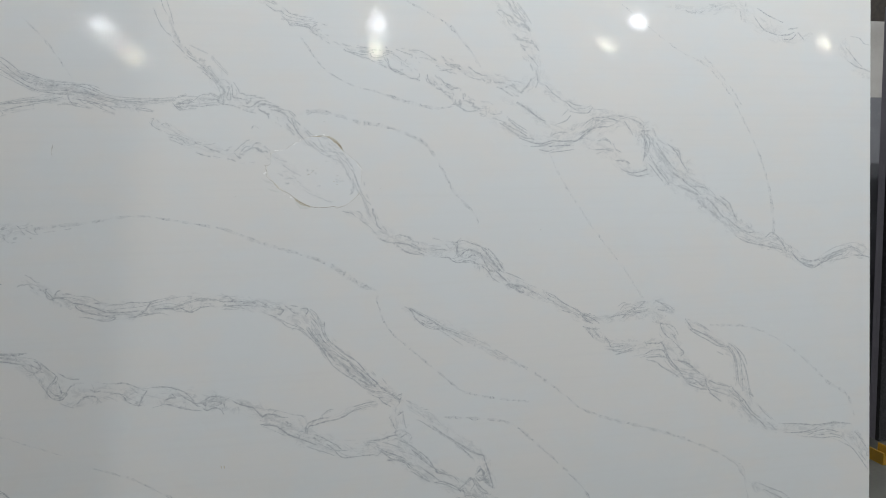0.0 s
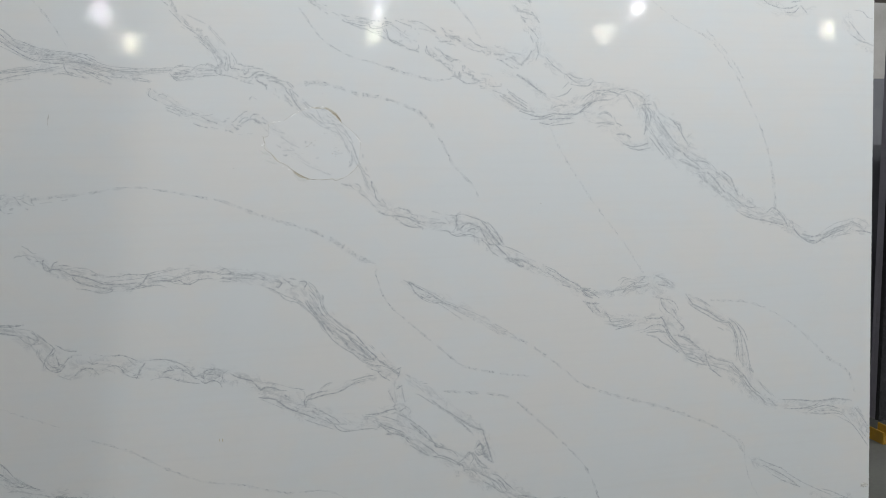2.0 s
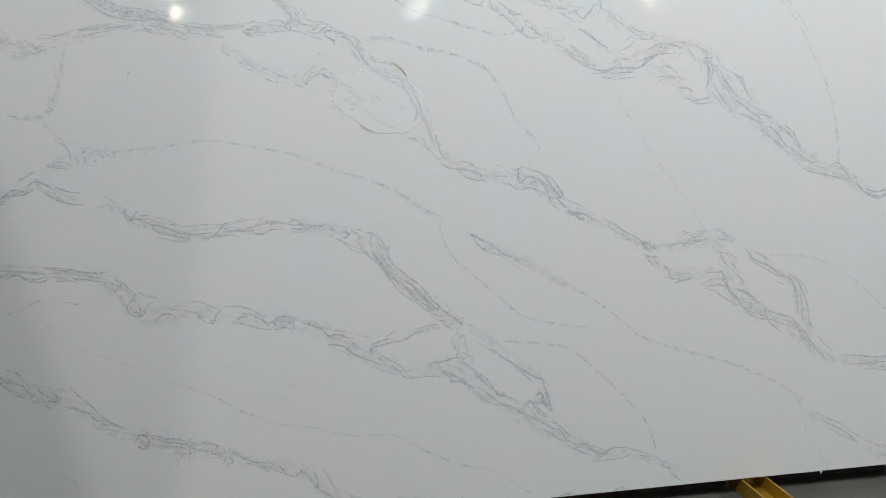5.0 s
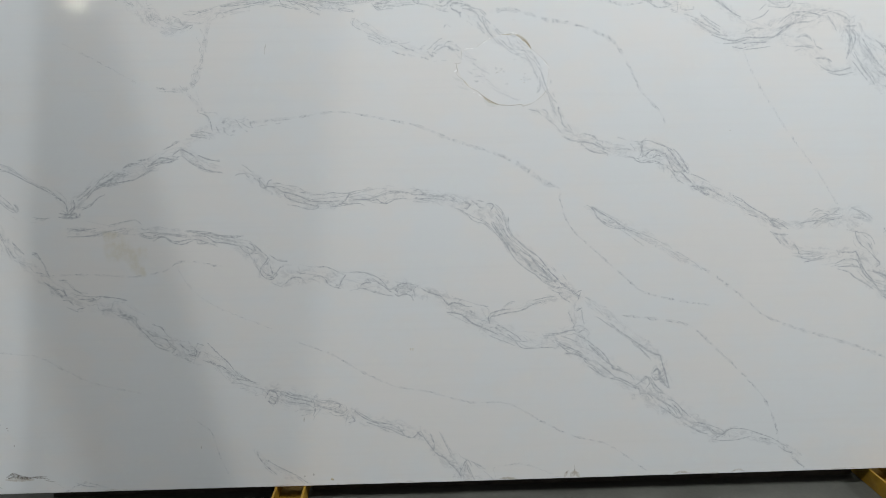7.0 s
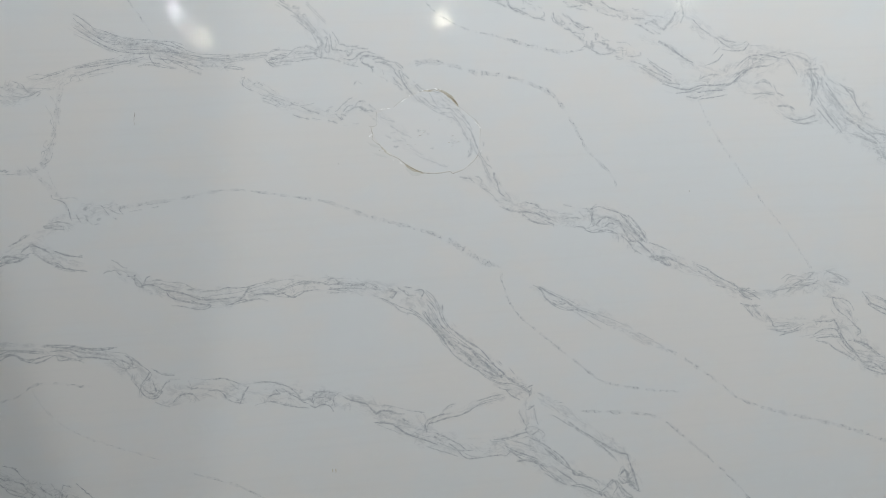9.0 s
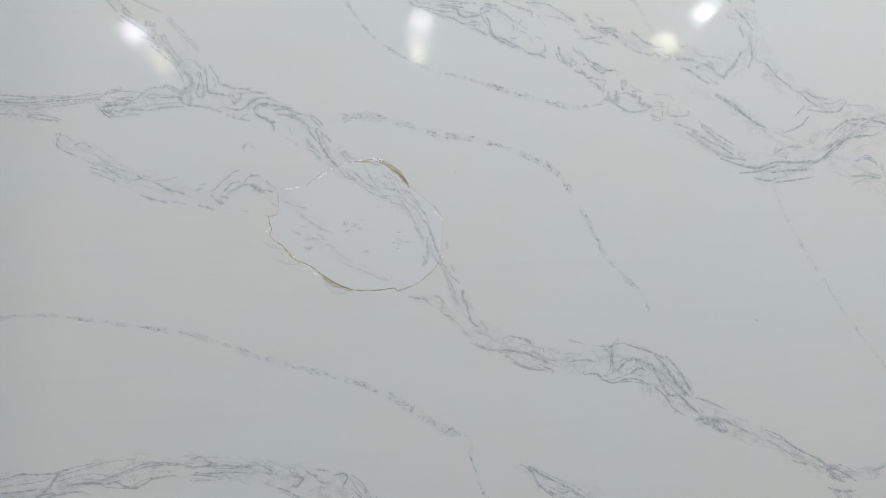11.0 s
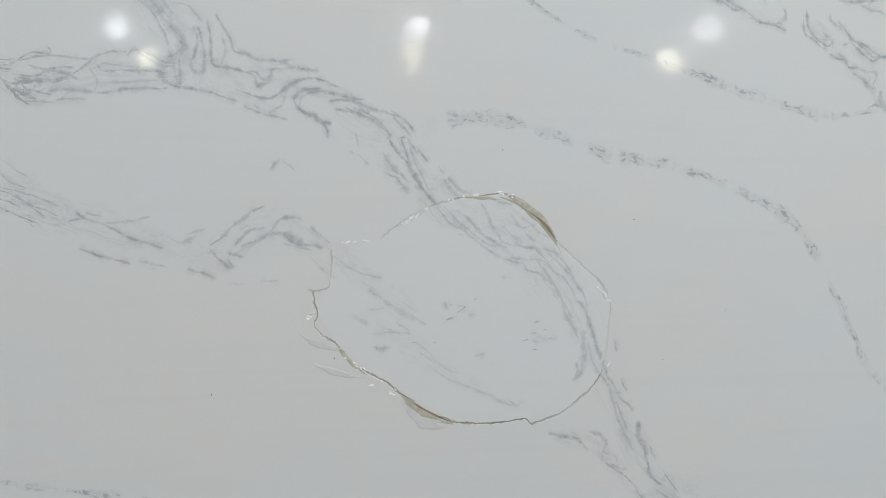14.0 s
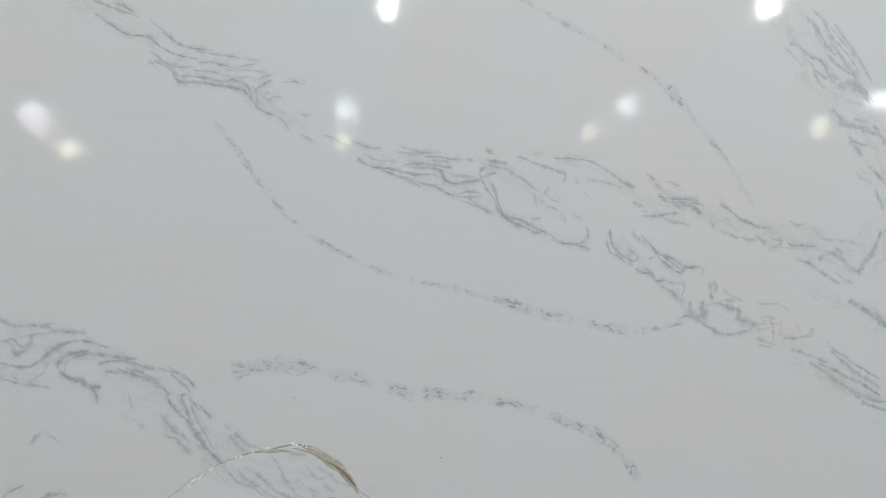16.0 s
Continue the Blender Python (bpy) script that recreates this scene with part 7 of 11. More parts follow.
strand(0.7, 0.23, [(-24.10, 5.50), (-22.90, 2.17), (-22.04, 0.31)])
strand(0.7, 0.22, [(-88.70, 11.33), (-87.62, 8.59), (-85.48, 6.18), (-82.98, 3.93)])
strand(0.7, 0.22, [(-85.38, 8.53), (-82.87, 6.64), (-80.33, 5.30), (-76.95, 3.39), (-73.57, 0.92)])
strand(0.6, 0.22, [(-143.88, 3.01), (-141.40, 2.03), (-138.02, 1.57)])
strand(0.8, 0.32, [(-143.73, 90.07), (-141.84, 89.21), (-140.95, 88.04)])
strand(0.7, 0.33, [(-140.66, 87.54), (-140.51, 85.06)])
strand(0.8, 0.36, [(-138.59, 89.16), (-138.42, 87.01), (-139.68, 85.38)])
strand(0.8, 0.55, [(-143.01, 84.27), (-140.26, 84.06), (-137.64, 84.18)])
strand(0.7, 0.33, [(-142.93, 85.43), (-140.84, 85.06), (-138.05, 85.35)])
strand(0.7, 0.24, [(-137.23, 89.96), (-135.17, 91.58), (-133.43, 93.19)])
strand(0.8, 0.26, [(-134.47, 89.92), (-132.19, 92.35), (-130.49, 93.48), (-127.64, 94.75), (-125.93, 96.03)])
strand(0.8, 0.32, [(-132.64, 92.85), (-130.16, 93.47), (-127.72, 93.43), (-126.10, 93.41)])
strand(0.7, 0.24, [(-130.05, 95.11), (-128.02, 96.39), (-126.64, 97.52)])
strand(0.7, 0.23, [(-126.74, 96.04), (-124.30, 96.01), (-122.17, 96.30)])
strand(0.7, 0.24, [(-136.35, 86.31), (-133.83, 87.43), (-131.73, 89.54), (-129.53, 90.66)])
strand(0.7, 0.23, [(-129.37, 93.13), (-126.06, 93.90), (-123.27, 94.35), (-120.30, 94.96), (-118.26, 96.24), (-116.07, 97.52)])
strand(0.7, 0.29, [(-123.67, 98.29), (-121.33, 99.24), (-119.20, 99.53)])
strand(0.7, 0.29, [(-119.15, 100.35), (-116.36, 100.80)])
strand(0.8, 0.29, [(-116.49, 98.67), (-114.32, 99.46), (-111.83, 100.24)])
strand(0.8, 0.33, [(-115.46, 99.48), (-112.60, 101.07), (-109.85, 100.70)])
strand(0.8, 0.39, [(-113.49, 99.78), (-110.23, 99.73), (-108.22, 100.68)])
strand(0.7, 0.24, [(-108.46, 102.32), (-106.77, 103.44), (-104.86, 102.59), (-102.81, 101.25)])
strand(0.7, 0.21, [(-111.64, 103.51), (-109.14, 104.61), (-106.96, 105.88)])
strand(0.8, 0.26, [(-101.97, 101.73), (-99.09, 100.54), (-95.85, 99.84)])
strand(0.7, 0.26, [(-106.09, 100.98), (-103.73, 99.30), (-101.35, 97.95), (-98.93, 97.26), (-95.36, 96.55)])
strand(0.7, 0.29, [(-102.91, 99.29), (-100.55, 97.61)])
strand(0.7, 0.33, [(-103.31, 107.14), (-100.85, 107.43)])
strand(0.8, 0.21, [(-158.90, 98.50), (-155.02, 96.81), (-151.46, 94.79), (-147.27, 92.59), (-143.38, 90.39)])
strand(0.7, 0.21, [(-158.88, 89.00), (-157.40, 87.33), (-155.83, 86.64)])
strand(0.6, 0.32, [(-155.70, 88.29), (-154.70, 86.63)])
strand(0.6, 0.19, [(-150.65, 84.41), (-147.93, 83.86), (-145.79, 84.16)])
strand(0.7, 0.21, [(-140.81, 80.91), (-136.77, 80.34), (-132.98, 80.77)])
strand(0.7, 0.21, [(-140.99, 78.42), (-136.08, 78.49), (-131.96, 78.92)])
strand(0.6, 0.21, [(-131.09, 79.57), (-126.96, 80.17), (-124.14, 80.62)])
strand(0.6, 0.20, [(-129.32, 81.54), (-123.51, 82.77), (-121.03, 83.06), (-119.46, 81.87)])
strand(0.7, 0.23, [(-120.47, 78.88), (-117.65, 79.33), (-114.37, 79.10), (-110.60, 78.70), (-106.51, 78.12)])
strand(0.7, 0.23, [(-120.01, 78.37), (-117.25, 77.65), (-113.12, 77.91), (-109.90, 76.51), (-105.75, 76.93)])
strand(0.7, 0.23, [(-106.42, 79.80), (-103.14, 79.40), (-99.52, 79.00), (-96.59, 78.11), (-89.97, 77.82)])
strand(0.6, 0.23, [(-103.27, 76.89), (-100.01, 75.99)])
strand(0.6, 0.23, [(-101.53, 78.54), (-97.46, 77.29), (-93.36, 76.20)])
strand(0.7, 0.23, [(-89.77, 74.96), (-87.66, 73.74), (-86.54, 72.70)])
strand(0.8, 0.27, [(-84.61, 67.24), (-83.00, 65.84), (-81.80, 66.33), (-82.37, 68.89)])
strand(0.7, 0.27, [(-83.81, 66.37), (-81.34, 65.47)])
strand(0.7, 0.23, [(23.38, 46.25), (26.90, 43.70), (30.44, 40.79), (33.98, 38.93)])
strand(0.7, 0.21, [(6.05, 40.12), (9.53, 39.51), (12.15, 38.20), (14.43, 35.84)])
strand(0.7, 0.23, [(13.86, 41.71), (16.50, 38.99), (20.02, 36.24), (21.78, 34.95)])
strand(0.6, 0.23, [(14.79, 35.47), (16.90, 33.28), (18.66, 32.17)])
strand(0.7, 0.26, [(20.42, 31.77), (23.59, 30.80), (26.78, 28.92)])
strand(0.8, 0.35, [(26.78, 28.92), (28.89, 28.33), (29.79, 27.59)])
strand(0.7, 0.26, [(28.00, 29.43), (30.61, 31.16), (32.35, 31.83), (33.29, 28.76)])
strand(0.7, 0.25, [(32.36, 31.12), (34.18, 27.84), (37.39, 26.32)])
strand(0.7, 0.26, [(29.27, 27.06), (32.10, 26.45), (33.35, 25.16)])
strand(0.7, 0.26, [(34.24, 25.14), (36.91, 23.81), (39.60, 21.93), (41.44, 18.98)])
strand(0.7, 0.27, [(35.16, 22.77), (38.21, 20.88), (40.55, 19.00), (42.34, 18.23)])
strand(0.8, 0.27, [(39.57, 23.19), (41.38, 21.34), (42.86, 18.58)])
strand(0.7, 0.23, [(40.45, 23.71), (43.17, 20.75), (45.34, 18.88)])
strand(0.7, 0.25, [(43.25, 17.11), (45.96, 15.22), (48.67, 13.87), (50.82, 13.26)])
strand(0.7, 0.27, [(46.45, 17.03), (50.03, 16.20), (52.24, 13.77), (54.40, 12.80)])
strand(0.7, 0.43, [(50.40, 15.65), (53.13, 13.75), (55.48, 12.77)])
strand(0.8, 0.27, [(53.72, 11.90), (55.82, 13.12), (57.56, 14.54), (59.70, 14.85)])
strand(0.7, 0.23, [(52.66, 11.38), (55.89, 10.92), (60.35, 11.17), (64.79, 12.15)])
strand(0.7, 0.21, [(59.34, 14.86), (62.93, 14.39), (67.46, 12.81), (71.09, 11.42), (73.48, 10.07)])
strand(0.7, 0.25, [(67.50, 11.52), (70.57, 10.89)])
strand(0.7, 0.25, [(73.53, 8.60), (75.75, 7.06), (77.94, 6.26)])
strand(0.6, 0.22, [(79.51, 3.26), (81.76, 1.34)])
strand(0.8, 0.15, [(-20.86, 122.05), (-20.42, 121.85), (-19.68, 122.01)])
strand(0.8, 0.09, [(-20.54, 121.79), (-20.00, 121.69)])
strand(0.6, 0.09, [(-12.00, 121.01), (-11.25, 121.10)])
strand(0.7, 0.06, [(-14.69, 125.84), (-14.49, 125.35)])
strand(0.7, 0.07, [(-13.46, 125.58), (-12.74, 125.44)])
strand(0.7, 0.06, [(-13.23, 125.18), (-12.81, 125.38)])
strand(0.7, 0.07, [(-14.94, 123.94), (-14.49, 124.20)])
strand(0.7, 0.07, [(-14.20, 124.27), (-13.78, 124.53)])
strand(0.7, 0.06, [(-12.41, 124.69), (-12.09, 124.79)])
strand(0.7, 0.07, [(-6.50, 123.91), (-6.00, 123.98)])
strand(0.6, 0.06, [(-6.66, 122.86), (-6.16, 122.92)])
strand(0.6, 0.07, [(-5.99, 122.52), (-5.16, 122.25)])
strand(0.6, 0.06, [(-4.83, 122.35), (-4.34, 122.25)])
strand(0.6, 0.06, [(-6.49, 122.19), (-6.16, 122.09)])
strand(0.4, 0.18, [(-22.66, 124.88), (-22.24, 124.49), (-21.60, 124.23)])
strand(0.5, 0.06, [(-19.68, 123.41), (-18.88, 123.24), (-17.91, 123.17)])
strand(0.5, 0.06, [(-21.45, 125.40), (-20.81, 125.36), (-20.17, 125.46)])
strand(0.6, 0.06, [(-9.32, 127.97), (-8.50, 128.03)])
strand(0.7, 0.06, [(1.35, 121.98), (1.52, 121.21)])
strand(0.7, 0.08, [(2.06, 118.30), (2.50, 117.39)])
strand(0.7, 0.07, [(-8.76, 116.92), (-8.10, 116.42), (-7.61, 116.81)])
strand(0.7, 0.06, [(-13.42, 131.88), (-13.16, 131.82)])
strand(0.6, 0.17, [(-54.24, 169.69), (-53.20, 166.71), (-51.85, 164.17), (-50.02, 162.40)])
strand(0.6, 0.17, [(-52.27, 172.03), (-51.63, 169.78), (-50.81, 168.29)])
strand(0.5, 0.15, [(-50.81, 172.08), (-49.92, 168.78), (-49.17, 165.31)])
strand(0.55, 0.51, [(-49.09, 163.79), (-48.56, 162.29), (-47.88, 160.78)])
strand(0.6, 0.18, [(-49.63, 161.04), (-47.94, 159.25), (-46.81, 157.90)])
strand(0.6, 0.15, [(-46.46, 159.44), (-45.47, 158.24), (-44.76, 157.49)])
strand(0.6, 0.15, [(-45.44, 159.16), (-45.78, 157.77), (-44.05, 156.58)])
strand(0.6, 0.15, [(-46.25, 157.30), (-44.08, 155.81), (-42.20, 154.62), (-40.12, 154.35)])
strand(0.6, 0.30, [(-42.88, 156.30), (-41.26, 155.87)])
strand(0.7, 0.18, [(-43.07, 155.07), (-41.63, 153.71), (-39.75, 152.04), (-38.18, 149.75), (-36.59, 147.91)])
strand(0.5, 0.15, [(-41.87, 155.24), (-40.15, 153.43), (-38.28, 151.29)])
strand(0.4, 0.15, [(-45.40, 160.08), (-43.22, 159.05), (-40.58, 157.88)])
strand(0.4, 0.15, [(-39.57, 157.13), (-37.40, 154.86), (-35.52, 152.57)])
strand(0.22, 0.73, [(-50.26, 167.55), (-48.32, 160.77), (-45.49, 157.78)])
strand(0.22, 0.90, [(-41.87, 155.24), (-39.01, 151.75), (-36.42, 148.68)])
strand(0.5, 0.15, [(-39.93, 147.10), (-37.72, 146.03), (-36.47, 147.13)])
strand(0.7, 0.20, [(-92.68, 155.90), (-91.12, 154.91), (-89.82, 153.76), (-88.53, 152.61)])
strand(0.5, 0.13, [(-92.14, 153.14), (-90.44, 151.99), (-88.19, 151.00), (-86.20, 150.00)])
strand(0.5, 0.13, [(-92.89, 151.37), (-90.27, 149.95), (-87.63, 148.51), (-84.97, 147.07)])
strand(0.6, 0.16, [(-88.53, 152.61), (-86.12, 151.77), (-84.12, 150.92), (-81.83, 150.06), (-80.07, 149.50)])
strand(0.5, 0.14, [(-87.62, 148.81), (-85.63, 147.65), (-83.89, 146.79)])
strand(0.6, 0.16, [(-84.83, 150.17), (-82.16, 148.88), (-78.71, 148.92), (-75.24, 148.97), (-72.45, 149.00)])
strand(0.6, 0.14, [(-83.56, 148.12), (-80.13, 148.01), (-76.67, 148.20), (-73.91, 147.49), (-70.44, 146.78), (-67.66, 145.76), (-65.56, 145.17)])
strand(0.6, 0.14, [(-79.37, 149.80), (-76.89, 149.39)])
strand(0.7, 0.17, [(-71.75, 149.01), (-70.38, 148.13), (-68.59, 147.25)])
strand(0.6, 0.14, [(-76.70, 147.46), (-73.25, 146.60), (-69.78, 145.74), (-66.99, 144.86)])
strand(0.6, 0.14, [(-73.95, 146.74), (-71.21, 145.27), (-68.43, 144.25), (-67.05, 143.35)])
strand(0.6, 0.14, [(-72.61, 145.26), (-70.57, 143.78), (-67.80, 142.29), (-65.30, 141.10)])
strand(0.5, 0.14, [(-76.70, 147.46), (-76.52, 145.23), (-75.75, 143.74)])
strand(0.6, 0.17, [(-79.36, 143.57), (-76.85, 143.88), (-74.10, 143.16), (-71.03, 142.73)])
strand(0.6, 0.14, [(-86.46, 144.40), (-83.72, 144.57), (-81.63, 145.33)])
strand(0.6, 0.14, [(-89.85, 144.37), (-87.12, 144.69), (-83.70, 145.02)])
strand(0.6, 0.16, [(-93.25, 143.62), (-91.21, 144.07), (-89.85, 144.23)])
strand(0.5, 0.14, [(-86.50, 143.52), (-83.05, 144.13), (-79.60, 144.46)])
strand(0.4, 0.13, [(-93.39, 140.54), (-92.03, 140.98)])
strand(0.4, 0.14, [(-90.66, 141.43), (-88.61, 141.88)])
strand(0.6, 0.14, [(-65.25, 145.78), (-61.97, 145.66), (-58.39, 145.23), (-55.50, 144.95)])
strand(0.5, 0.14, [(-65.28, 144.87), (-61.99, 145.05), (-58.39, 145.08)])
strand(0.5, 0.14, [(-67.05, 143.35), (-64.22, 143.07), (-61.64, 143.09)])
strand(0.4, 0.14, [(-60.62, 143.55), (-57.72, 143.87), (-54.81, 144.20)])
strand(0.6, 0.26, [(-59.93, 142.64), (-57.79, 142.20), (-55.62, 141.90)])
strand(0.5, 0.15, [(-55.49, 145.26), (-53.30, 145.43), (-51.09, 145.91)])
strand(0.4, 0.15, [(-55.54, 144.04), (-53.34, 144.36), (-51.13, 144.99)])
strand(0.2, 1.09, [(-86.22, 149.56), (-80.82, 148.15), (-75.31, 147.47)])
strand(0.2, 1.11, [(-76.70, 147.46), (-71.17, 146.02), (-66.99, 144.86)])
strand(0.18, 0.81, [(-91.43, 153.88), (-87.52, 151.01), (-84.89, 148.84)])
strand(0.6, 0.14, [(-94.50, 110.73), (-93.13, 111.28)])
strand(0.7, 0.16, [(-94.55, 109.69), (-93.76, 109.37)])
strand(0.6, 0.27, [(-94.17, 109.23), (-93.80, 108.33)])
strand(0.5, 0.54, [(-91.63, 108.41), (-90.80, 108.68)])
strand(0.5, 0.20, [(-92.22, 107.38), (-91.13, 107.35)])
strand(0.7, 0.14, [(-90.66, 111.81), (-90.01, 111.20)])
strand(0.7, 0.14, [(-89.87, 111.19), (-89.06, 111.02), (-88.22, 111.45)])
strand(0.7, 0.14, [(-90.01, 111.05), (-89.38, 109.99), (-88.86, 109.37)])
strand(0.8, 0.16, [(-88.53, 110.56), (-87.46, 109.93), (-86.66, 109.46), (-85.84, 109.43)])
strand(0.7, 0.16, [(-86.18, 110.94), (-86.35, 110.20), (-85.84, 109.43)])
strand(0.7, 0.14, [(-87.80, 108.59), (-87.26, 108.28)])
strand(0.6, 0.14, [(-85.48, 111.37), (-85.23, 110.77)])
strand(0.5, 0.14, [(-87.24, 111.87), (-86.84, 111.71)])
strand(0.4, 0.14, [(-84.17, 109.84), (-83.19, 109.96), (-81.38, 110.21)])
strand(0.5, 0.14, [(-79.00, 110.44), (-77.59, 110.70)])
strand(0.3, 0.27, [(-94.20, 108.64), (-92.90, 107.41)])
strand(0.6, 0.49, [(-103.62, 107.46), (-101.65, 107.76), (-99.72, 107.41)])
strand(0.6, 0.24, [(-102.44, 108.26), (-99.99, 108.39), (-97.58, 107.71)])
strand(0.6, 0.24, [(-102.02, 106.95), (-99.27, 106.59)])
strand(0.6, 0.16, [(-101.29, 114.72), (-101.00, 113.91), (-98.94, 113.08), (-97.88, 111.44)])
strand(0.7, 0.20, [(-97.88, 111.44), (-97.64, 109.82), (-97.37, 108.68)])
strand(0.4, 0.16, [(-99.38, 113.89), (-96.46, 113.85), (-95.67, 113.36)])
strand(0.5, 0.24, [(-96.18, 109.80), (-95.44, 108.17)])
strand(0.5, 0.33, [(-94.48, 111.08), (-93.66, 111.39)])
strand(0.6, 0.16, [(-109.99, 103.97), (-108.61, 105.42), (-107.28, 105.89)])
strand(0.55, 0.16, [(-171.99, 101.68), (-167.92, 101.22), (-161.42, 100.32), (-157.37, 99.45), (-155.81, 98.21), (-151.88, 95.72)])
strand(0.5, 0.12, [(-171.71, 100.05), (-167.22, 99.58), (-162.38, 98.30), (-157.48, 97.83)])
strand(0.5, 0.12, [(-169.71, 99.21), (-166.51, 97.95)])
strand(0.25, 0.66, [(-171.23, 100.86), (-165.53, 100.13), (-159.86, 99.08)])
strand(0.5, 0.16, [(-169.07, 96.77), (-166.31, 95.10), (-162.81, 92.20), (-160.48, 90.12)])
strand(0.5, 0.16, [(-170.87, 94.75), (-167.70, 93.08), (-163.69, 91.39)])
strand(0.5, 0.16, [(-168.61, 91.86), (-166.64, 90.61), (-165.96, 88.55)])
strand(0.6, 0.16, [(-160.37, 91.76), (-156.51, 88.02), (-155.41, 85.96), (-154.55, 86.36)])
strand(0.6, 0.16, [(-159.75, 88.88), (-157.03, 86.39), (-155.42, 85.79)])
strand(0.5, 0.16, [(-166.20, 91.02), (-163.19, 86.88), (-161.06, 81.91), (-159.03, 75.27), (-157.60, 71.84)])
strand(0.5, 0.17, [(-164.19, 84.42), (-161.94, 81.10), (-160.40, 79.43)])
strand(0.6, 0.17, [(-156.51, 75.65), (-154.16, 73.55)])
strand(0.6, 0.17, [(-151.68, 73.52), (-149.68, 72.25)])
strand(0.4, 0.66, [(-168.75, 95.54), (-166.75, 94.70)])
strand(0.5, 0.49, [(-142.32, 84.15), (-137.80, 84.10), (-136.90, 85.32)])
strand(0.6, 0.25, [(-140.17, 85.77), (-138.43, 87.38)])
strand(0.5, 0.16, [(-164.66, 89.36), (-162.48, 85.23), (-161.41, 82.74)])
strand(0.6, 0.24, [(129.44, 20.72), (133.80, 18.66), (138.19, 16.68), (140.41, 15.29)])
strand(0.6, 0.24, [(131.64, 18.26), (136.02, 15.89), (140.45, 13.29), (144.93, 9.88)])
strand(0.6, 0.22, [(134.95, 14.80), (139.37, 12.20), (145.49, 9.52)])
strand(0.5, 0.22, [(140.42, 14.79), (146.01, 11.27), (149.38, 9.45)])
strand(0.6, 0.23, [(153.90, 8.01), (158.45, 6.35), (164.21, 3.45)])
strand(0.6, 0.23, [(152.87, 3.57), (158.50, 4.01), (164.21, 3.75)])
strand(0.5, 0.23, [(157.38, 3.62), (160.82, 2.26), (164.23, 2.93)])
strand(0.5, 0.22, [(149.38, 9.45), (153.91, 7.20), (157.33, 5.65)])

vein("crack", 0.9, [(-26.2, 127.0, 0.05), (-26.1, 126.0, 0.06), (-25.75, 125.1, 0.06), (-26.0, 124.1, 0.07), (-25.1, 122.9, 0.08), (-24.3, 122.5, 0.08), (-22.5, 120.5, 0.11), (-19.8, 118.9, 0.13), (-16.7, 116.4, 0.14), (-13.7, 115.2, 0.09), (-10.5, 114.9, 0.08), (-7.3, 115.1, 0.08), (-6.8, 114.7, 0.07), (-6.0, 114.8, 0.08), (-3.5, 115.7, 0.08), (-1.3, 117.4, 0.07), (0.1, 119.1, 0.05)])
vein("crack", 0.3, [(0.1, 119.1, 0.06), (0.7, 122.5, 0.05), (0.8, 125.6, 0.06), (-0.1, 127.4, 0.07), (-2.3, 129.4, 0.08), (-4.5, 131.4, 0.1)])
vein("crack", 0.6, [(-4.5, 131.4, 0.08), (-6.7, 134.2, 0.12), (-9.2, 135.4, 0.10), (-13.8, 135.0, 0.06)])
vein("crack", 0.4, [(-13.8, 135.0, 0.06), (-16.2, 134.2, 0.06), (-18.3, 133.1, 0.07), (-20.1, 131.8, 0.05)])
vein("crack", 0.5, [(-24.6, 130.2, 0.07), (-24.7, 128.8, 0.07), (-24.9, 127.3, 0.08), (-26.2, 127.1, 0.06)])


# the strands of the veins that are seen from further off
strand(0.64, 0.095, [(-96.6, 40.3), (-94.4, 37.1), (-92.2, 35.1), (-88.7, 33.1)])
strand(0.74, 0.125, [(-96.8, 36.7), (-95.2, 35.8), (-93.0, 34.3), (-89.1, 33.3)])
strand(0.55, 0.095, [(-95.3, 33.3), (-93.0, 33.0), (-90.3, 32.3)])
strand(0.46, 0.07, [(-88.8, 31.1), (-88.1, 29.9), (-88.5, 29.1), (-86.5, 29.5), (-86.1, 30.7)])
strand(0.74, 0.125, [(-85.4, 28.3), (-85.0, 29.9), (-83.4, 30.7), (-81.4, 30.4), (-80.7, 29.1), (-82.3, 28.3), (-83.8, 28.7), (-84.3, 27.1), (-83.2, 25.7)])
strand(0.55, 0.095, [(-83.0, 29.5), (-83.9, 27.9), (-82.7, 26.7)])
strand(0.64, 0.095, [(-81.1, 29.9), (-79.6, 28.7), (-78.0, 27.7), (-76.1, 27.5)])
strand(0.78, 0.125, [(-78.4, 30.1), (-76.7, 29.1), (-74.5, 28.7), (-72.6, 28.0), (-71.5, 26.9), (-73.0, 27.1)])
strand(0.74, 0.125, [(-76.1, 28.5), (-73.8, 27.2), (-71.9, 26.7), (-70.3, 26.2)])
strand(0.74, 0.125, [(-71.1, 27.7), (-69.1, 26.6), (-66.4, 26.4), (-64.1, 26.0), (-62.3, 25.6)])
strand(0.64, 0.095, [(-76.6, 23.9), (-74.6, 24.3), (-72.3, 24.0), (-70.0, 24.2), (-68.4, 25.0), (-66.5, 25.3)])
strand(0.55, 0.095, [(-75.5, 22.3), (-73.1, 22.7), (-71.2, 23.4)])
strand(0.55, 0.095, [(-71.2, 21.0), (-70.4, 22.6), (-68.8, 24.2)])
strand(0.78, 0.125, [(-70.3, 25.8), (-68.4, 25.0), (-65.3, 23.8), (-63.0, 23.2), (-61.1, 23.6), (-61.0, 24.8)])
strand(0.78, 0.125, [(-66.1, 23.2), (-64.6, 22.2), (-61.9, 22.2), (-60.8, 23.4)])
strand(0.55, 0.095, [(-67.2, 24.6), (-64.5, 25.0), (-62.6, 24.5)])
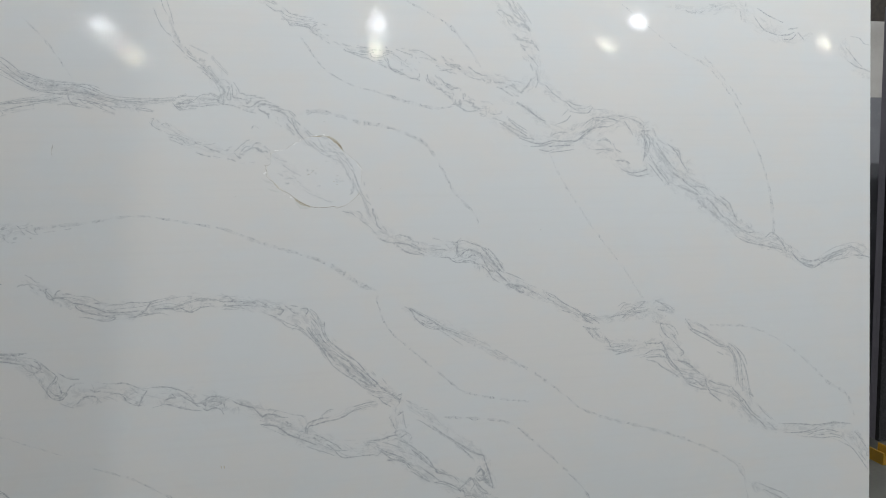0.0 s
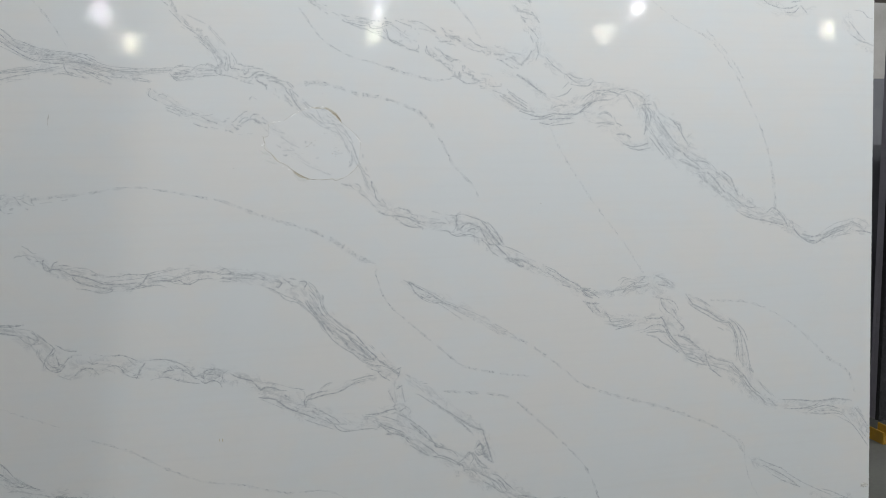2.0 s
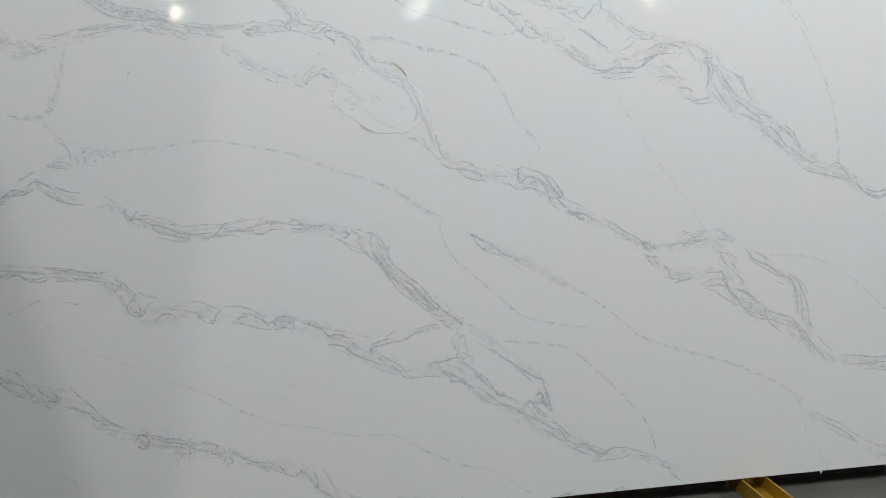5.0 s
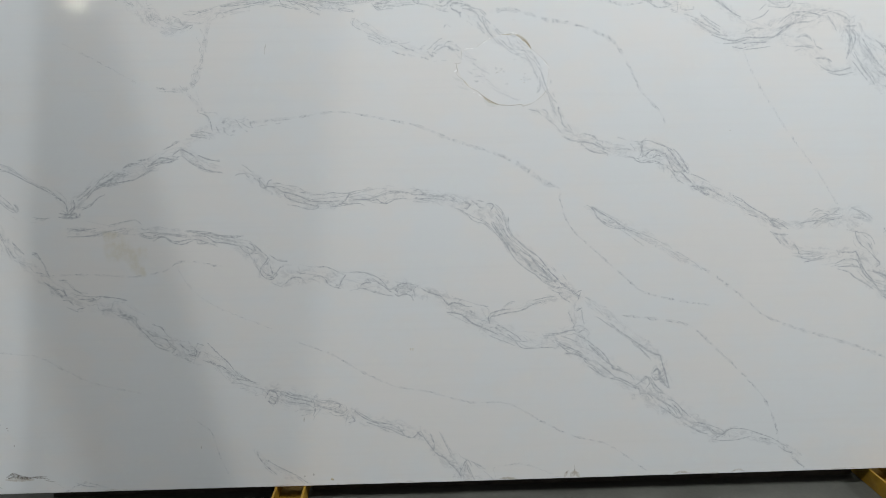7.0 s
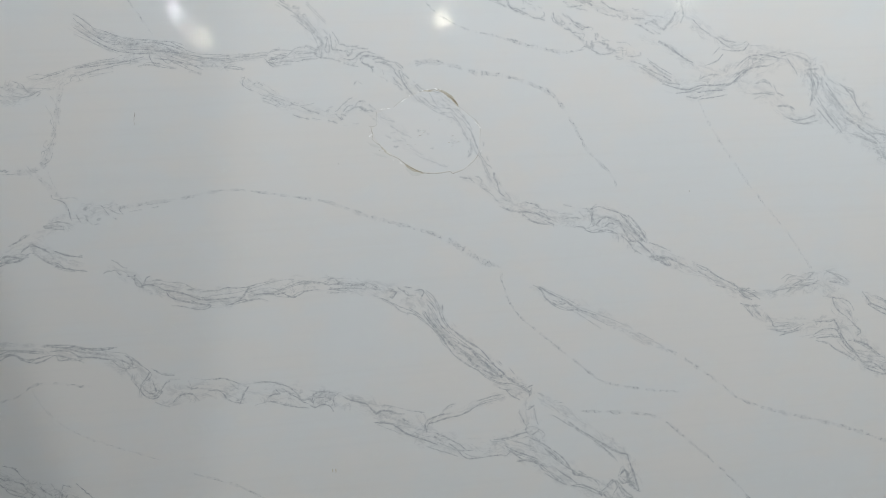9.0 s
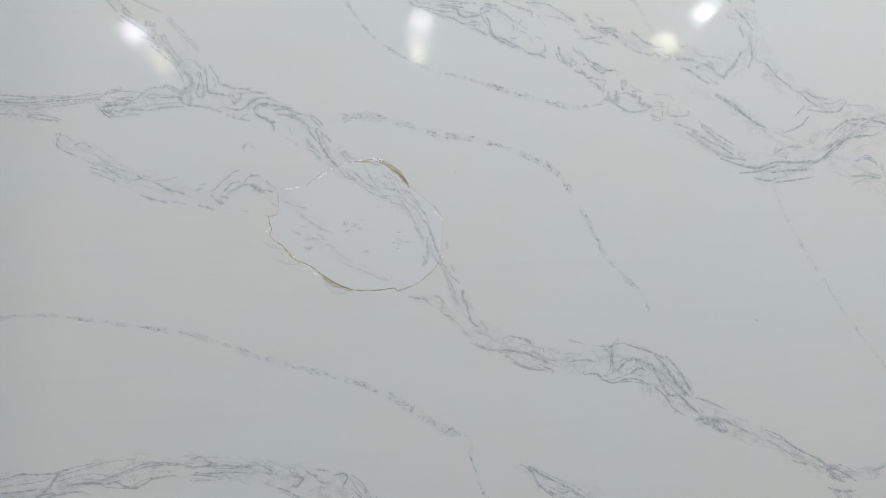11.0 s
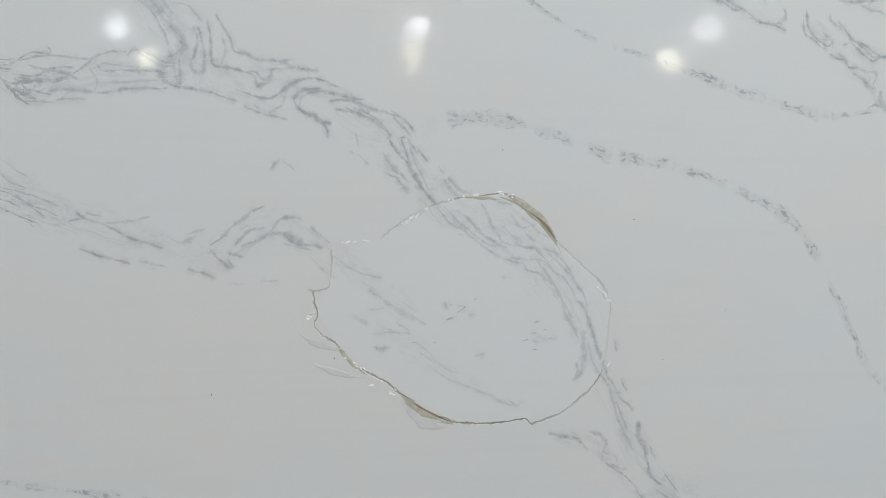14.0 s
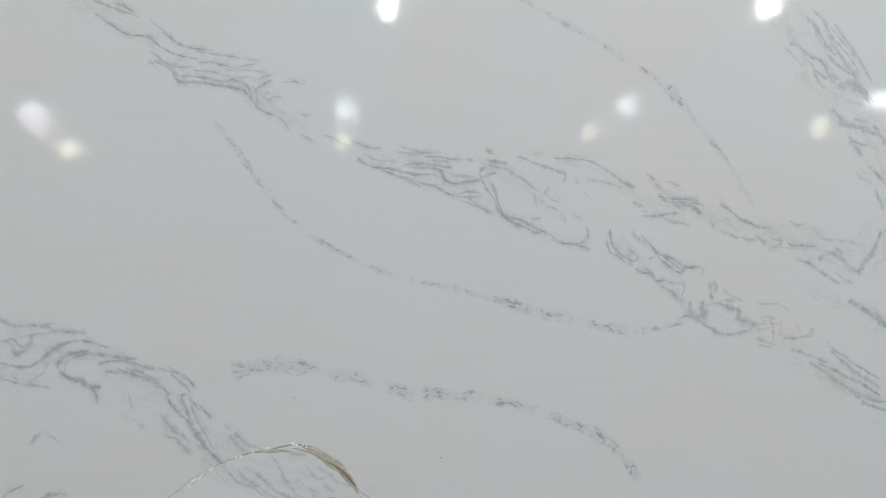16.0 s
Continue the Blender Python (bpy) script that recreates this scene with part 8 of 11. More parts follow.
strand(0.64, 0.095, [(-61.4, 19.0), (-61.1, 21.0), (-59.9, 21.8), (-58.5, 22.0)])
strand(0.55, 0.095, [(-60.4, 19.0), (-59.2, 20.2), (-58.4, 21.4)])
strand(0.78, 0.125, [(-59.5, 24.2), (-57.2, 23.0), (-54.9, 21.4), (-52.6, 20.2), (-49.9, 19.5), (-47.6, 18.9), (-45.3, 17.7), (-43.7, 16.9)])
strand(0.74, 0.125, [(-52.6, 19.8), (-50.3, 18.6), (-47.6, 18.0), (-44.5, 16.5), (-43.4, 15.6)])
strand(0.37, 0.07, [(-47.6, 19.6), (-46.0, 20.3), (-44.5, 20.1), (-42.9, 19.1)])
strand(0.64, 0.095, [(-45.3, 19.3), (-44.1, 18.1), (-43.5, 16.5)])
strand(0.46, 0.07, [(-50.7, 17.3), (-48.4, 16.5), (-46.1, 16.3)])
strand(0.78, 0.125, [(-43.0, 14.9), (-41.0, 14.5), (-39.9, 15.3), (-38.7, 16.5), (-37.6, 14.9), (-37.2, 13.7)])
strand(0.83, 0.125, [(-39.9, 15.1), (-38.3, 14.9), (-37.2, 14.1), (-35.6, 11.7), (-34.1, 9.6), (-31.8, 8.0), (-29.5, 6.4)])
strand(0.55, 0.095, [(-38.7, 16.7), (-37.9, 15.5), (-36.0, 12.9), (-34.9, 10.8)])
strand(0.64, 0.095, [(-34.8, 14.9), (-34.5, 12.5), (-34.6, 10.4), (-33.3, 9.1)])
strand(0.64, 0.095, [(-32.7, 16.2), (-31.4, 14.1), (-30.2, 11.6), (-29.1, 9.6)])
strand(0.74, 0.125, [(-32.2, 8.8), (-30.6, 7.4), (-29.1, 5.3)])
strand(0.64, 0.095, [(-27.1, 9.2), (-25.6, 7.6), (-22.9, 6.4), (-20.5, 5.1), (-19.0, 3.9)])
strand(0.74, 0.125, [(-28.7, 5.6), (-27.1, 3.5), (-26.0, 0.3)])
strand(0.74, 0.125, [(-25.6, 0.3), (-25.2, 3.5), (-24.4, 6.0), (-24.0, 3.5), (-22.5, 1.1)])
strand(0.64, 0.095, [(-24.4, 6.4), (-26.0, 5.2), (-26.4, 3.1), (-24.8, 1.1)])
strand(0.55, 0.095, [(-22.5, 6.0), (-20.5, 4.3), (-18.8, 3.9)])
strand(0.55, 0.095, [(-19.0, 3.1), (-17.0, 1.1), (-16.3, 0.2)])
strand(0.37, 0.07, [(-16.3, 3.9), (-15.5, 1.1)])
strand(0.51, 0.07, [(-89.1, 11.2), (-87.3, 7.7), (-85.4, 5.3), (-83.5, 3.8)])
strand(0.64, 0.095, [(-86.1, 8.5), (-83.7, 7.3), (-81.8, 5.9), (-79.5, 4.9), (-77.2, 3.2), (-74.5, 0.7)])
strand(0.37, 0.07, [(-87.6, 9.4), (-84.9, 6.9), (-82.2, 6.1)])
strand(0.37, 0.07, [(-79.1, 4.4), (-78.0, 2.0), (-75.7, 1.0)])
strand(0.64, 0.095, [(-156.9, 99.4), (-154.7, 98.0), (-152.6, 96.1), (-149.6, 94.2), (-146.7, 93.0), (-144.5, 91.5), (-142.0, 89.1)])
strand(0.46, 0.07, [(-143.7, 92.3), (-141.9, 90.9), (-140.7, 89.2), (-141.1, 87.3)])
strand(0.64, 0.095, [(-142.2, 86.2), (-140.7, 85.6), (-139.5, 86.6), (-139.0, 88.4)])
strand(0.83, 0.125, [(-143.1, 84.2), (-140.8, 83.9), (-138.5, 84.1), (-137.9, 85.0), (-139.1, 85.8)])
strand(0.83, 0.125, [(-141.5, 84.7), (-140.0, 85.1), (-138.9, 84.3)])
strand(0.74, 0.125, [(-138.2, 88.4), (-138.7, 86.8), (-139.6, 84.7)])
strand(0.78, 0.125, [(-137.4, 88.8), (-135.4, 90.3), (-133.0, 92.5), (-131.0, 94.4), (-129.0, 96.6)])
strand(0.78, 0.125, [(-136.2, 89.8), (-133.9, 91.0), (-131.9, 92.1), (-130.4, 92.9), (-126.9, 93.0)])
strand(0.64, 0.095, [(-137.2, 86.8), (-134.9, 87.3), (-132.9, 88.4), (-130.1, 90.5)])
strand(0.46, 0.07, [(-136.0, 86.8), (-133.7, 88.0), (-131.7, 89.7)])
strand(0.74, 0.125, [(-132.3, 92.5), (-130.3, 93.6), (-127.6, 95.1), (-125.2, 96.4), (-123.0, 96.7)])
strand(0.64, 0.095, [(-128.7, 95.5), (-126.4, 96.5), (-123.7, 96.5)])
strand(0.78, 0.125, [(-130.4, 92.9), (-127.6, 93.9), (-124.6, 94.3), (-121.5, 94.8), (-118.9, 95.6), (-116.1, 97.2), (-114.6, 98.3)])
strand(0.46, 0.07, [(-126.8, 94.7), (-125.4, 93.5), (-123.9, 93.9)])
strand(0.74, 0.125, [(-123.6, 98.5), (-121.7, 99.5), (-119.4, 99.6), (-117.5, 100.7)])
strand(0.64, 0.095, [(-123.2, 98.4), (-120.9, 98.9), (-118.3, 99.3), (-117.2, 98.3), (-116.5, 97.2)])
strand(0.46, 0.07, [(-119.4, 100.6), (-117.5, 100.7), (-115.6, 101.2), (-113.8, 102.3)])
strand(0.78, 0.125, [(-116.1, 98.7), (-113.7, 100.5), (-111.4, 101.0), (-109.9, 101.5), (-108.4, 101.4)])
strand(0.78, 0.125, [(-115.5, 98.3), (-113.0, 99.4), (-110.7, 100.4), (-107.7, 100.6)])
strand(0.64, 0.095, [(-114.5, 99.7), (-112.2, 100.1), (-109.9, 100.8)])
strand(0.55, 0.095, [(-111.3, 103.4), (-109.0, 104.9), (-107.1, 105.9)])
strand(0.78, 0.125, [(-109.5, 101.5), (-108.0, 102.9), (-106.1, 103.1), (-104.2, 102.4), (-103.0, 101.6)])
strand(0.64, 0.095, [(-109.0, 100.8), (-106.9, 101.5), (-105.8, 101.1), (-104.7, 100.0), (-102.9, 99.2), (-101.8, 98.3)])
strand(0.28, 0.07, [(-106.3, 105.6), (-104.5, 104.3), (-103.8, 104.4), (-104.1, 105.5)])
strand(0.83, 0.125, [(-101.4, 101.6), (-99.8, 100.7), (-97.6, 100.1), (-95.9, 100.2)])
strand(0.78, 0.125, [(-103.1, 99.2), (-101.4, 98.8), (-99.6, 97.3), (-97.3, 96.8), (-95.1, 96.4)])
strand(0.64, 0.095, [(-102.2, 98.1), (-100.3, 97.1), (-97.7, 96.6)])
strand(0.46, 0.07, [(-89.0, 98.7), (-87.6, 97.6), (-86.1, 96.6)])
strand(0.55, 0.095, [(-91.0, 96.0), (-88.4, 96.2), (-86.5, 95.7), (-85.4, 94.6), (-83.9, 94.5)])
strand(0.74, 0.125, [(-85.4, 94.6), (-84.3, 93.4), (-82.9, 91.6), (-82.3, 92.3), (-81.7, 94.1)])
strand(0.74, 0.125, [(-84.7, 94.6), (-83.6, 93.4), (-82.5, 92.4), (-79.5, 92.3), (-77.3, 91.9), (-75.0, 91.1)])
strand(0.46, 0.07, [(-81.7, 93.0), (-78.7, 93.0), (-74.9, 92.1)])
strand(0.55, 0.095, [(-77.4, 90.7), (-76.2, 89.2), (-75.0, 88.1)])
strand(0.28, 0.07, [(-151.2, 82.9), (-149.7, 82.9)])
strand(0.46, 0.07, [(-150.4, 83.9), (-148.1, 83.5), (-145.8, 84.0)])
strand(0.78, 0.125, [(-139.9, 80.3), (-137.2, 80.1), (-134.9, 80.6), (-133.0, 80.2)])
strand(0.64, 0.095, [(-141.4, 78.8), (-139.2, 78.4), (-136.2, 78.4), (-133.5, 78.4), (-131.9, 79.1), (-127.7, 80.0), (-124.6, 80.7), (-123.5, 79.6)])
strand(0.28, 0.07, [(-135.4, 83.0), (-132.1, 82.3), (-128.4, 81.4)])
strand(0.51, 0.07, [(-129.1, 81.2), (-126.0, 81.9), (-123.7, 82.8), (-121.4, 83.1), (-119.6, 82.0)])
strand(0.78, 0.125, [(-120.4, 79.8), (-119.0, 78.8), (-117.1, 77.5), (-114.1, 78.2), (-111.8, 77.2), (-109.6, 75.9), (-107.7, 76.8), (-103.5, 77.1), (-100.8, 76.1)])
strand(0.55, 0.095, [(-118.9, 79.5), (-116.3, 79.1), (-112.5, 79.1), (-109.5, 78.3), (-106.5, 77.7)])
strand(0.74, 0.125, [(-120.1, 79.0), (-118.6, 78.4), (-116.7, 78.0)])
strand(0.46, 0.07, [(-114.3, 81.0), (-112.0, 80.4)])
strand(0.74, 0.125, [(-106.8, 79.4), (-104.1, 79.5), (-100.3, 79.0), (-95.8, 77.9), (-91.3, 77.6)])
strand(0.64, 0.095, [(-104.9, 78.6), (-101.9, 78.4), (-98.1, 77.3), (-94.4, 76.8), (-90.6, 75.8)])
strand(0.55, 0.095, [(-102.7, 76.3), (-99.7, 75.5), (-97.4, 75.7)])
strand(0.55, 0.095, [(-95.8, 78.2), (-92.1, 77.0), (-88.3, 76.2), (-86.9, 74.9)])
strand(0.55, 0.095, [(-90.6, 75.5), (-89.1, 74.3), (-88.1, 72.8), (-86.5, 74.3), (-87.2, 75.4)])
strand(0.37, 0.07, [(-91.5, 73.2), (-88.8, 72.8), (-86.9, 72.1)])
strand(0.78, 0.125, [(-86.9, 74.9), (-85.4, 73.5), (-83.5, 72.0), (-82.5, 70.4), (-84.0, 68.9), (-85.2, 67.4), (-84.5, 65.5), (-82.2, 65.1), (-80.5, 66.4), (-82.6, 66.6), (-84.1, 66.0)])
strand(0.46, 0.07, [(-82.4, 71.9), (-80.5, 70.8), (-77.2, 70.2)])
strand(0.37, 0.07, [(-79.9, 68.1), (-78.3, 68.9), (-76.1, 68.8)])
strand(0.55, 0.095, [(-79.3, 62.7), (-77.0, 63.9), (-75.7, 65.4)])
strand(0.46, 0.07, [(-85.8, 71.2), (-86.7, 68.9), (-85.6, 67.4)])
strand(0.64, 0.095, [(-157.7, 87.5), (-156.6, 87.0), (-155.2, 86.0), (-154.6, 87.0), (-155.5, 88.6)])
strand(0.37, 0.07, [(-157.1, 85.2), (-155.3, 83.7)])
strand(0.64, 0.095, [(-157.0, 77.3), (-155.6, 75.3), (-154.3, 73.8)])
strand(0.55, 0.095, [(-158.6, 76.1), (-157.6, 73.8), (-156.9, 72.3)])
strand(0.28, 0.07, [(-154.3, 71.1), (-153.3, 68.8)])
strand(0.83, 0.125, [(-151.4, 73.5), (-149.9, 73.0), (-148.9, 71.0), (-147.9, 69.5), (-147.6, 68.1)])
strand(0.46, 0.07, [(-151.4, 68.0), (-149.6, 67.2), (-147.7, 66.8), (-145.4, 66.4)])
strand(0.64, 0.095, [(-149.3, 65.0), (-146.7, 63.7), (-145.7, 61.8), (-143.4, 60.6)])
strand(0.83, 0.125, [(-147.1, 63.3), (-144.8, 62.9), (-143.0, 61.7), (-143.8, 60.6), (-145.7, 62.1)])
strand(0.55, 0.095, [(-144.7, 65.6), (-142.4, 65.2), (-140.9, 63.3), (-139.1, 62.1), (-136.4, 61.5)])
strand(0.46, 0.07, [(-143.1, 65.2), (-140.9, 64.0), (-139.8, 62.6)])
strand(0.74, 0.125, [(-141.4, 61.7), (-138.8, 60.9), (-134.9, 60.5), (-132.6, 60.5), (-128.8, 60.1), (-125.4, 59.1)])
strand(0.55, 0.095, [(-136.6, 59.0), (-134.2, 59.3), (-132.2, 60.5)])
strand(0.55, 0.095, [(-142.0, 59.4), (-139.7, 58.2), (-137.8, 57.4)])
strand(0.46, 0.07, [(-140.2, 56.7), (-137.9, 55.9)])
strand(0.55, 0.095, [(-138.1, 59.0), (-135.9, 57.8), (-133.9, 58.2), (-133.2, 56.6), (-130.2, 56.2)])
strand(0.55, 0.095, [(-132.1, 56.6), (-129.7, 57.0), (-128.9, 58.9), (-125.8, 58.5)])
strand(0.83, 0.125, [(-127.8, 56.6), (-126.8, 55.0), (-124.5, 53.8), (-122.2, 53.4)])
strand(0.32, 0.07, [(-125.4, 58.1), (-122.8, 56.1), (-120.2, 54.9)])
strand(0.64, 0.095, [(-129.1, 55.4), (-126.8, 53.8)])
strand(0.46, 0.07, [(-74.9, 91.8), (-72.7, 91.2), (-70.9, 90.5), (-69.0, 89.7), (-65.3, 89.5)])
strand(0.74, 0.125, [(-75.0, 89.8), (-72.0, 89.0), (-69.0, 88.2), (-66.8, 87.8)])
strand(0.64, 0.095, [(-75.0, 88.4), (-72.8, 87.6), (-69.8, 86.9), (-64.6, 87.0), (-62.3, 86.3)])
strand(0.37, 0.07, [(-73.6, 86.4), (-69.9, 85.8), (-64.6, 85.5)])
strand(0.64, 0.095, [(-69.8, 87.8), (-66.8, 88.5), (-63.0, 88.7), (-59.3, 89.2), (-55.5, 90.1), (-51.1, 91.0), (-47.3, 91.1)])
strand(0.69, 0.095, [(-61.6, 86.8), (-59.7, 88.1), (-57.1, 89.0), (-53.3, 89.4), (-50.3, 88.7), (-47.4, 89.4), (-44.4, 90.0), (-41.0, 89.6)])
strand(0.74, 0.125, [(-60.9, 86.2), (-57.8, 86.7), (-55.6, 86.9), (-53.7, 86.2)])
strand(0.64, 0.095, [(-52.6, 88.0), (-49.6, 88.7), (-45.9, 89.8), (-41.4, 89.7)])
strand(0.78, 0.125, [(-51.9, 87.3), (-48.5, 86.8), (-46.3, 87.8), (-43.6, 88.1), (-41.4, 88.1)])
strand(0.37, 0.07, [(-49.6, 89.8), (-47.3, 90.6), (-42.9, 90.5)])
strand(0.46, 0.07, [(-39.5, 91.6), (-38.0, 90.8), (-33.6, 90.2)])
strand(0.74, 0.125, [(-39.3, 88.8), (-37.7, 89.2), (-34.7, 88.6), (-31.0, 88.4), (-29.1, 87.6)])
strand(0.55, 0.095, [(-39.2, 87.5), (-36.2, 86.9), (-33.2, 87.1)])
strand(0.55, 0.095, [(-37.7, 90.1), (-34.0, 89.1), (-28.8, 88.5), (-26.9, 87.0)])
strand(0.55, 0.095, [(-28.4, 88.6), (-26.9, 87.9), (-27.3, 87.0)])
strand(0.74, 0.125, [(-26.9, 84.9), (-24.3, 83.8), (-21.4, 82.1), (-18.8, 80.9), (-16.2, 78.6), (-13.9, 76.0), (-12.0, 73.3), (-9.4, 69.9)])
strand(0.55, 0.095, [(-26.6, 84.7), (-23.6, 82.8), (-19.9, 80.2)])
strand(0.83, 0.125, [(-24.9, 86.6), (-23.6, 86.9), (-22.6, 85.8), (-23.6, 84.9)])
strand(0.55, 0.095, [(-22.1, 86.6), (-20.2, 86.2), (-19.1, 84.7)])
strand(0.32, 0.07, [(-21.4, 83.9), (-18.4, 84.6), (-17.3, 86.3)])
strand(0.64, 0.095, [(-17.3, 86.3), (-15.4, 85.4), (-13.9, 83.1), (-12.1, 81.2), (-10.9, 78.6), (-10.3, 76.0)])
strand(0.55, 0.095, [(-15.4, 85.7), (-13.6, 83.9), (-11.7, 81.2), (-11.1, 79.3)])
strand(0.64, 0.095, [(-15.8, 80.1), (-14.3, 78.2), (-12.4, 75.6), (-10.6, 74.1)])
strand(0.64, 0.095, [(-15.0, 80.9), (-13.2, 77.9), (-11.7, 76.0)])
strand(0.74, 0.125, [(-17.6, 79.4), (-15.4, 77.5), (-12.8, 74.9), (-11.7, 72.2), (-9.8, 70.3)])
strand(0.74, 0.125, [(-10.6, 76.0), (-8.3, 73.7), (-5.7, 71.4), (-3.1, 69.1), (-0.4, 66.8), (2.6, 64.1), (5.6, 61.1)])
strand(0.83, 0.125, [(-10.2, 73.7), (-8.7, 73.3), (-7.2, 71.8)])
strand(0.74, 0.125, [(-9.4, 69.5), (-7.2, 67.6), (-4.2, 65.3), (-1.1, 63.0), (1.9, 61.1), (4.9, 60.1)])
strand(0.64, 0.095, [(-7.9, 71.0), (-4.9, 68.7), (-2.7, 67.2), (-0.0, 64.5), (3.4, 61.5)])
strand(0.64, 0.095, [(-8.3, 69.5), (-6.4, 68.8)])
strand(0.64, 0.095, [(-3.4, 68.0), (-1.5, 65.7), (-0.0, 65.3)])
strand(0.64, 0.095, [(-1.5, 63.8), (0.7, 62.2), (2.6, 61.8)])
strand(0.46, 0.07, [(-4.9, 67.2), (-2.7, 64.9), (-0.4, 63.4)])
strand(0.64, 0.095, [(1.8, 66.6), (3.2, 65.0)])
strand(0.46, 0.07, [(-74.1, 68.2), (-73.4, 66.3)])
strand(0.55, 0.095, [(-75.7, 65.4), (-73.4, 65.0), (-72.7, 63.4)])
strand(0.51, 0.07, [(-73.3, 69.0), (-69.9, 68.2), (-66.1, 68.3), (-64.3, 67.4), (-62.0, 66.6)])
strand(0.55, 0.095, [(-72.3, 66.2), (-68.9, 65.7), (-66.2, 64.9), (-64.4, 63.6), (-62.1, 62.4), (-61.0, 61.6)])
strand(0.32, 0.07, [(-65.8, 65.9), (-63.2, 65.8), (-61.7, 65.1)])
strand(0.64, 0.095, [(-59.8, 65.6), (-61.3, 64.3), (-61.7, 62.8), (-61.0, 61.8)])
strand(0.6, 0.095, [(-58.7, 60.8), (-55.3, 61.4), (-52.3, 60.8), (-49.3, 59.6), (-45.9, 58.8)])
strand(0.64, 0.095, [(-58.2, 66.3), (-55.6, 66.2), (-52.6, 65.7), (-50.0, 64.4), (-47.7, 63.0)])
strand(0.64, 0.095, [(-50.0, 64.2), (-48.1, 62.3), (-47.4, 60.7), (-45.9, 59.9), (-44.0, 58.8)])
strand(0.28, 0.07, [(-53.7, 65.8), (-54.1, 63.9), (-53.2, 62.9), (-54.9, 62.9)])
strand(0.74, 0.125, [(-47.0, 60.7), (-45.1, 61.5), (-43.2, 61.8), (-41.3, 62.6), (-39.1, 61.4)])
strand(0.55, 0.095, [(-45.5, 63.4), (-44.0, 62.8), (-41.7, 63.0), (-39.4, 62.2)])
strand(0.64, 0.095, [(-44.4, 61.1), (-44.8, 59.2), (-43.2, 59.0)])
strand(0.55, 0.095, [(-42.5, 60.7), (-40.6, 59.5), (-40.2, 58.2)])
strand(0.55, 0.095, [(-43.6, 61.5), (-42.1, 61.8), (-40.6, 60.3)])
strand(0.46, 0.07, [(-37.2, 60.9), (-35.7, 60.2), (-33.0, 59.8)])
strand(0.46, 0.07, [(-34.9, 60.6), (-33.0, 60.2)])
strand(0.64, 0.095, [(-31.9, 58.9), (-30.0, 56.8), (-28.5, 55.2), (-25.9, 54.0)])
strand(0.55, 0.095, [(-31.2, 58.7), (-28.5, 57.9), (-25.1, 57.3), (-21.4, 55.9), (-18.4, 55.1), (-17.2, 53.6), (-17.6, 51.3)])
strand(0.55, 0.095, [(-30.0, 54.8), (-27.4, 53.7), (-24.4, 52.5), (-20.6, 51.3), (-16.8, 50.1)])
strand(0.46, 0.07, [(-28.9, 56.0), (-25.9, 54.4), (-22.9, 53.2), (-21.4, 52.1)])
strand(0.55, 0.095, [(-22.9, 54.0), (-21.4, 52.8), (-22.9, 52.5)])
strand(0.69, 0.095, [(-29.7, 53.3), (-26.7, 51.7), (-23.6, 50.1), (-21.4, 49.6), (-18.7, 48.2), (-15.3, 46.8)])
strand(0.55, 0.095, [(-25.5, 52.5), (-23.3, 50.5), (-19.9, 49.3)])
strand(0.64, 0.095, [(-20.2, 50.1), (-17.6, 48.9), (-14.2, 48.1), (-11.5, 47.4), (-9.3, 46.2), (-7.0, 44.2), (-5.5, 43.8)])
strand(0.55, 0.095, [(-15.3, 49.7), (-13.8, 48.5), (-11.5, 47.7), (-9.3, 45.8)])
strand(0.55, 0.095, [(-17.6, 51.3), (-16.8, 49.9), (-15.7, 49.6)])
strand(0.69, 0.095, [(-16.8, 52.0), (-14.2, 52.4), (-11.6, 52.8), (-8.6, 53.5), (-6.3, 54.3), (-4.1, 55.4), (-1.5, 56.5), (3.4, 57.0)])
strand(0.46, 0.07, [(-16.5, 52.8), (-13.8, 53.9), (-11.2, 55.5), (-9.3, 56.2)])
strand(0.46, 0.07, [(-17.2, 52.8), (-15.3, 53.7), (-10.8, 54.1)])
strand(0.55, 0.095, [(-4.1, 55.2), (-1.1, 56.1), (1.9, 56.5)])
strand(0.46, 0.07, [(-17.2, 46.2), (-14.6, 45.0), (-12.3, 43.9)])
strand(0.64, 0.095, [(-15.3, 47.4), (-12.3, 45.8), (-8.5, 44.1), (-6.2, 42.5), (-3.2, 41.9)])
strand(0.28, 0.07, [(-8.1, 47.2), (-3.2, 46.7)])
strand(0.74, 0.125, [(-0.2, 45.7), (2.8, 45.7), (6.6, 46.5)])
strand(0.74, 0.125, [(0.2, 61.9), (2.9, 60.7), (5.5, 60.3), (7.7, 59.2), (10.0, 57.6), (10.7, 58.8)])
strand(0.74, 0.125, [(-0.5, 62.3), (4.0, 62.2), (7.0, 60.3), (10.7, 58.4)])
strand(0.46, 0.07, [(6.3, 57.6), (8.5, 56.3), (10.0, 56.5), (10.6, 57.8)])
strand(0.64, 0.095, [(7.1, 53.4), (7.5, 51.9), (8.2, 50.3), (8.6, 48.8)])
strand(0.64, 0.095, [(9.0, 53.2), (10.1, 53.9), (11.2, 53.0), (11.5, 50.7), (12.0, 49.0)])
strand(0.64, 0.095, [(8.7, 48.0), (9.4, 48.6), (10.9, 48.5), (13.2, 46.8), (13.4, 45.7)])
strand(0.55, 0.095, [(9.4, 46.1), (10.9, 46.8), (12.1, 47.2)])
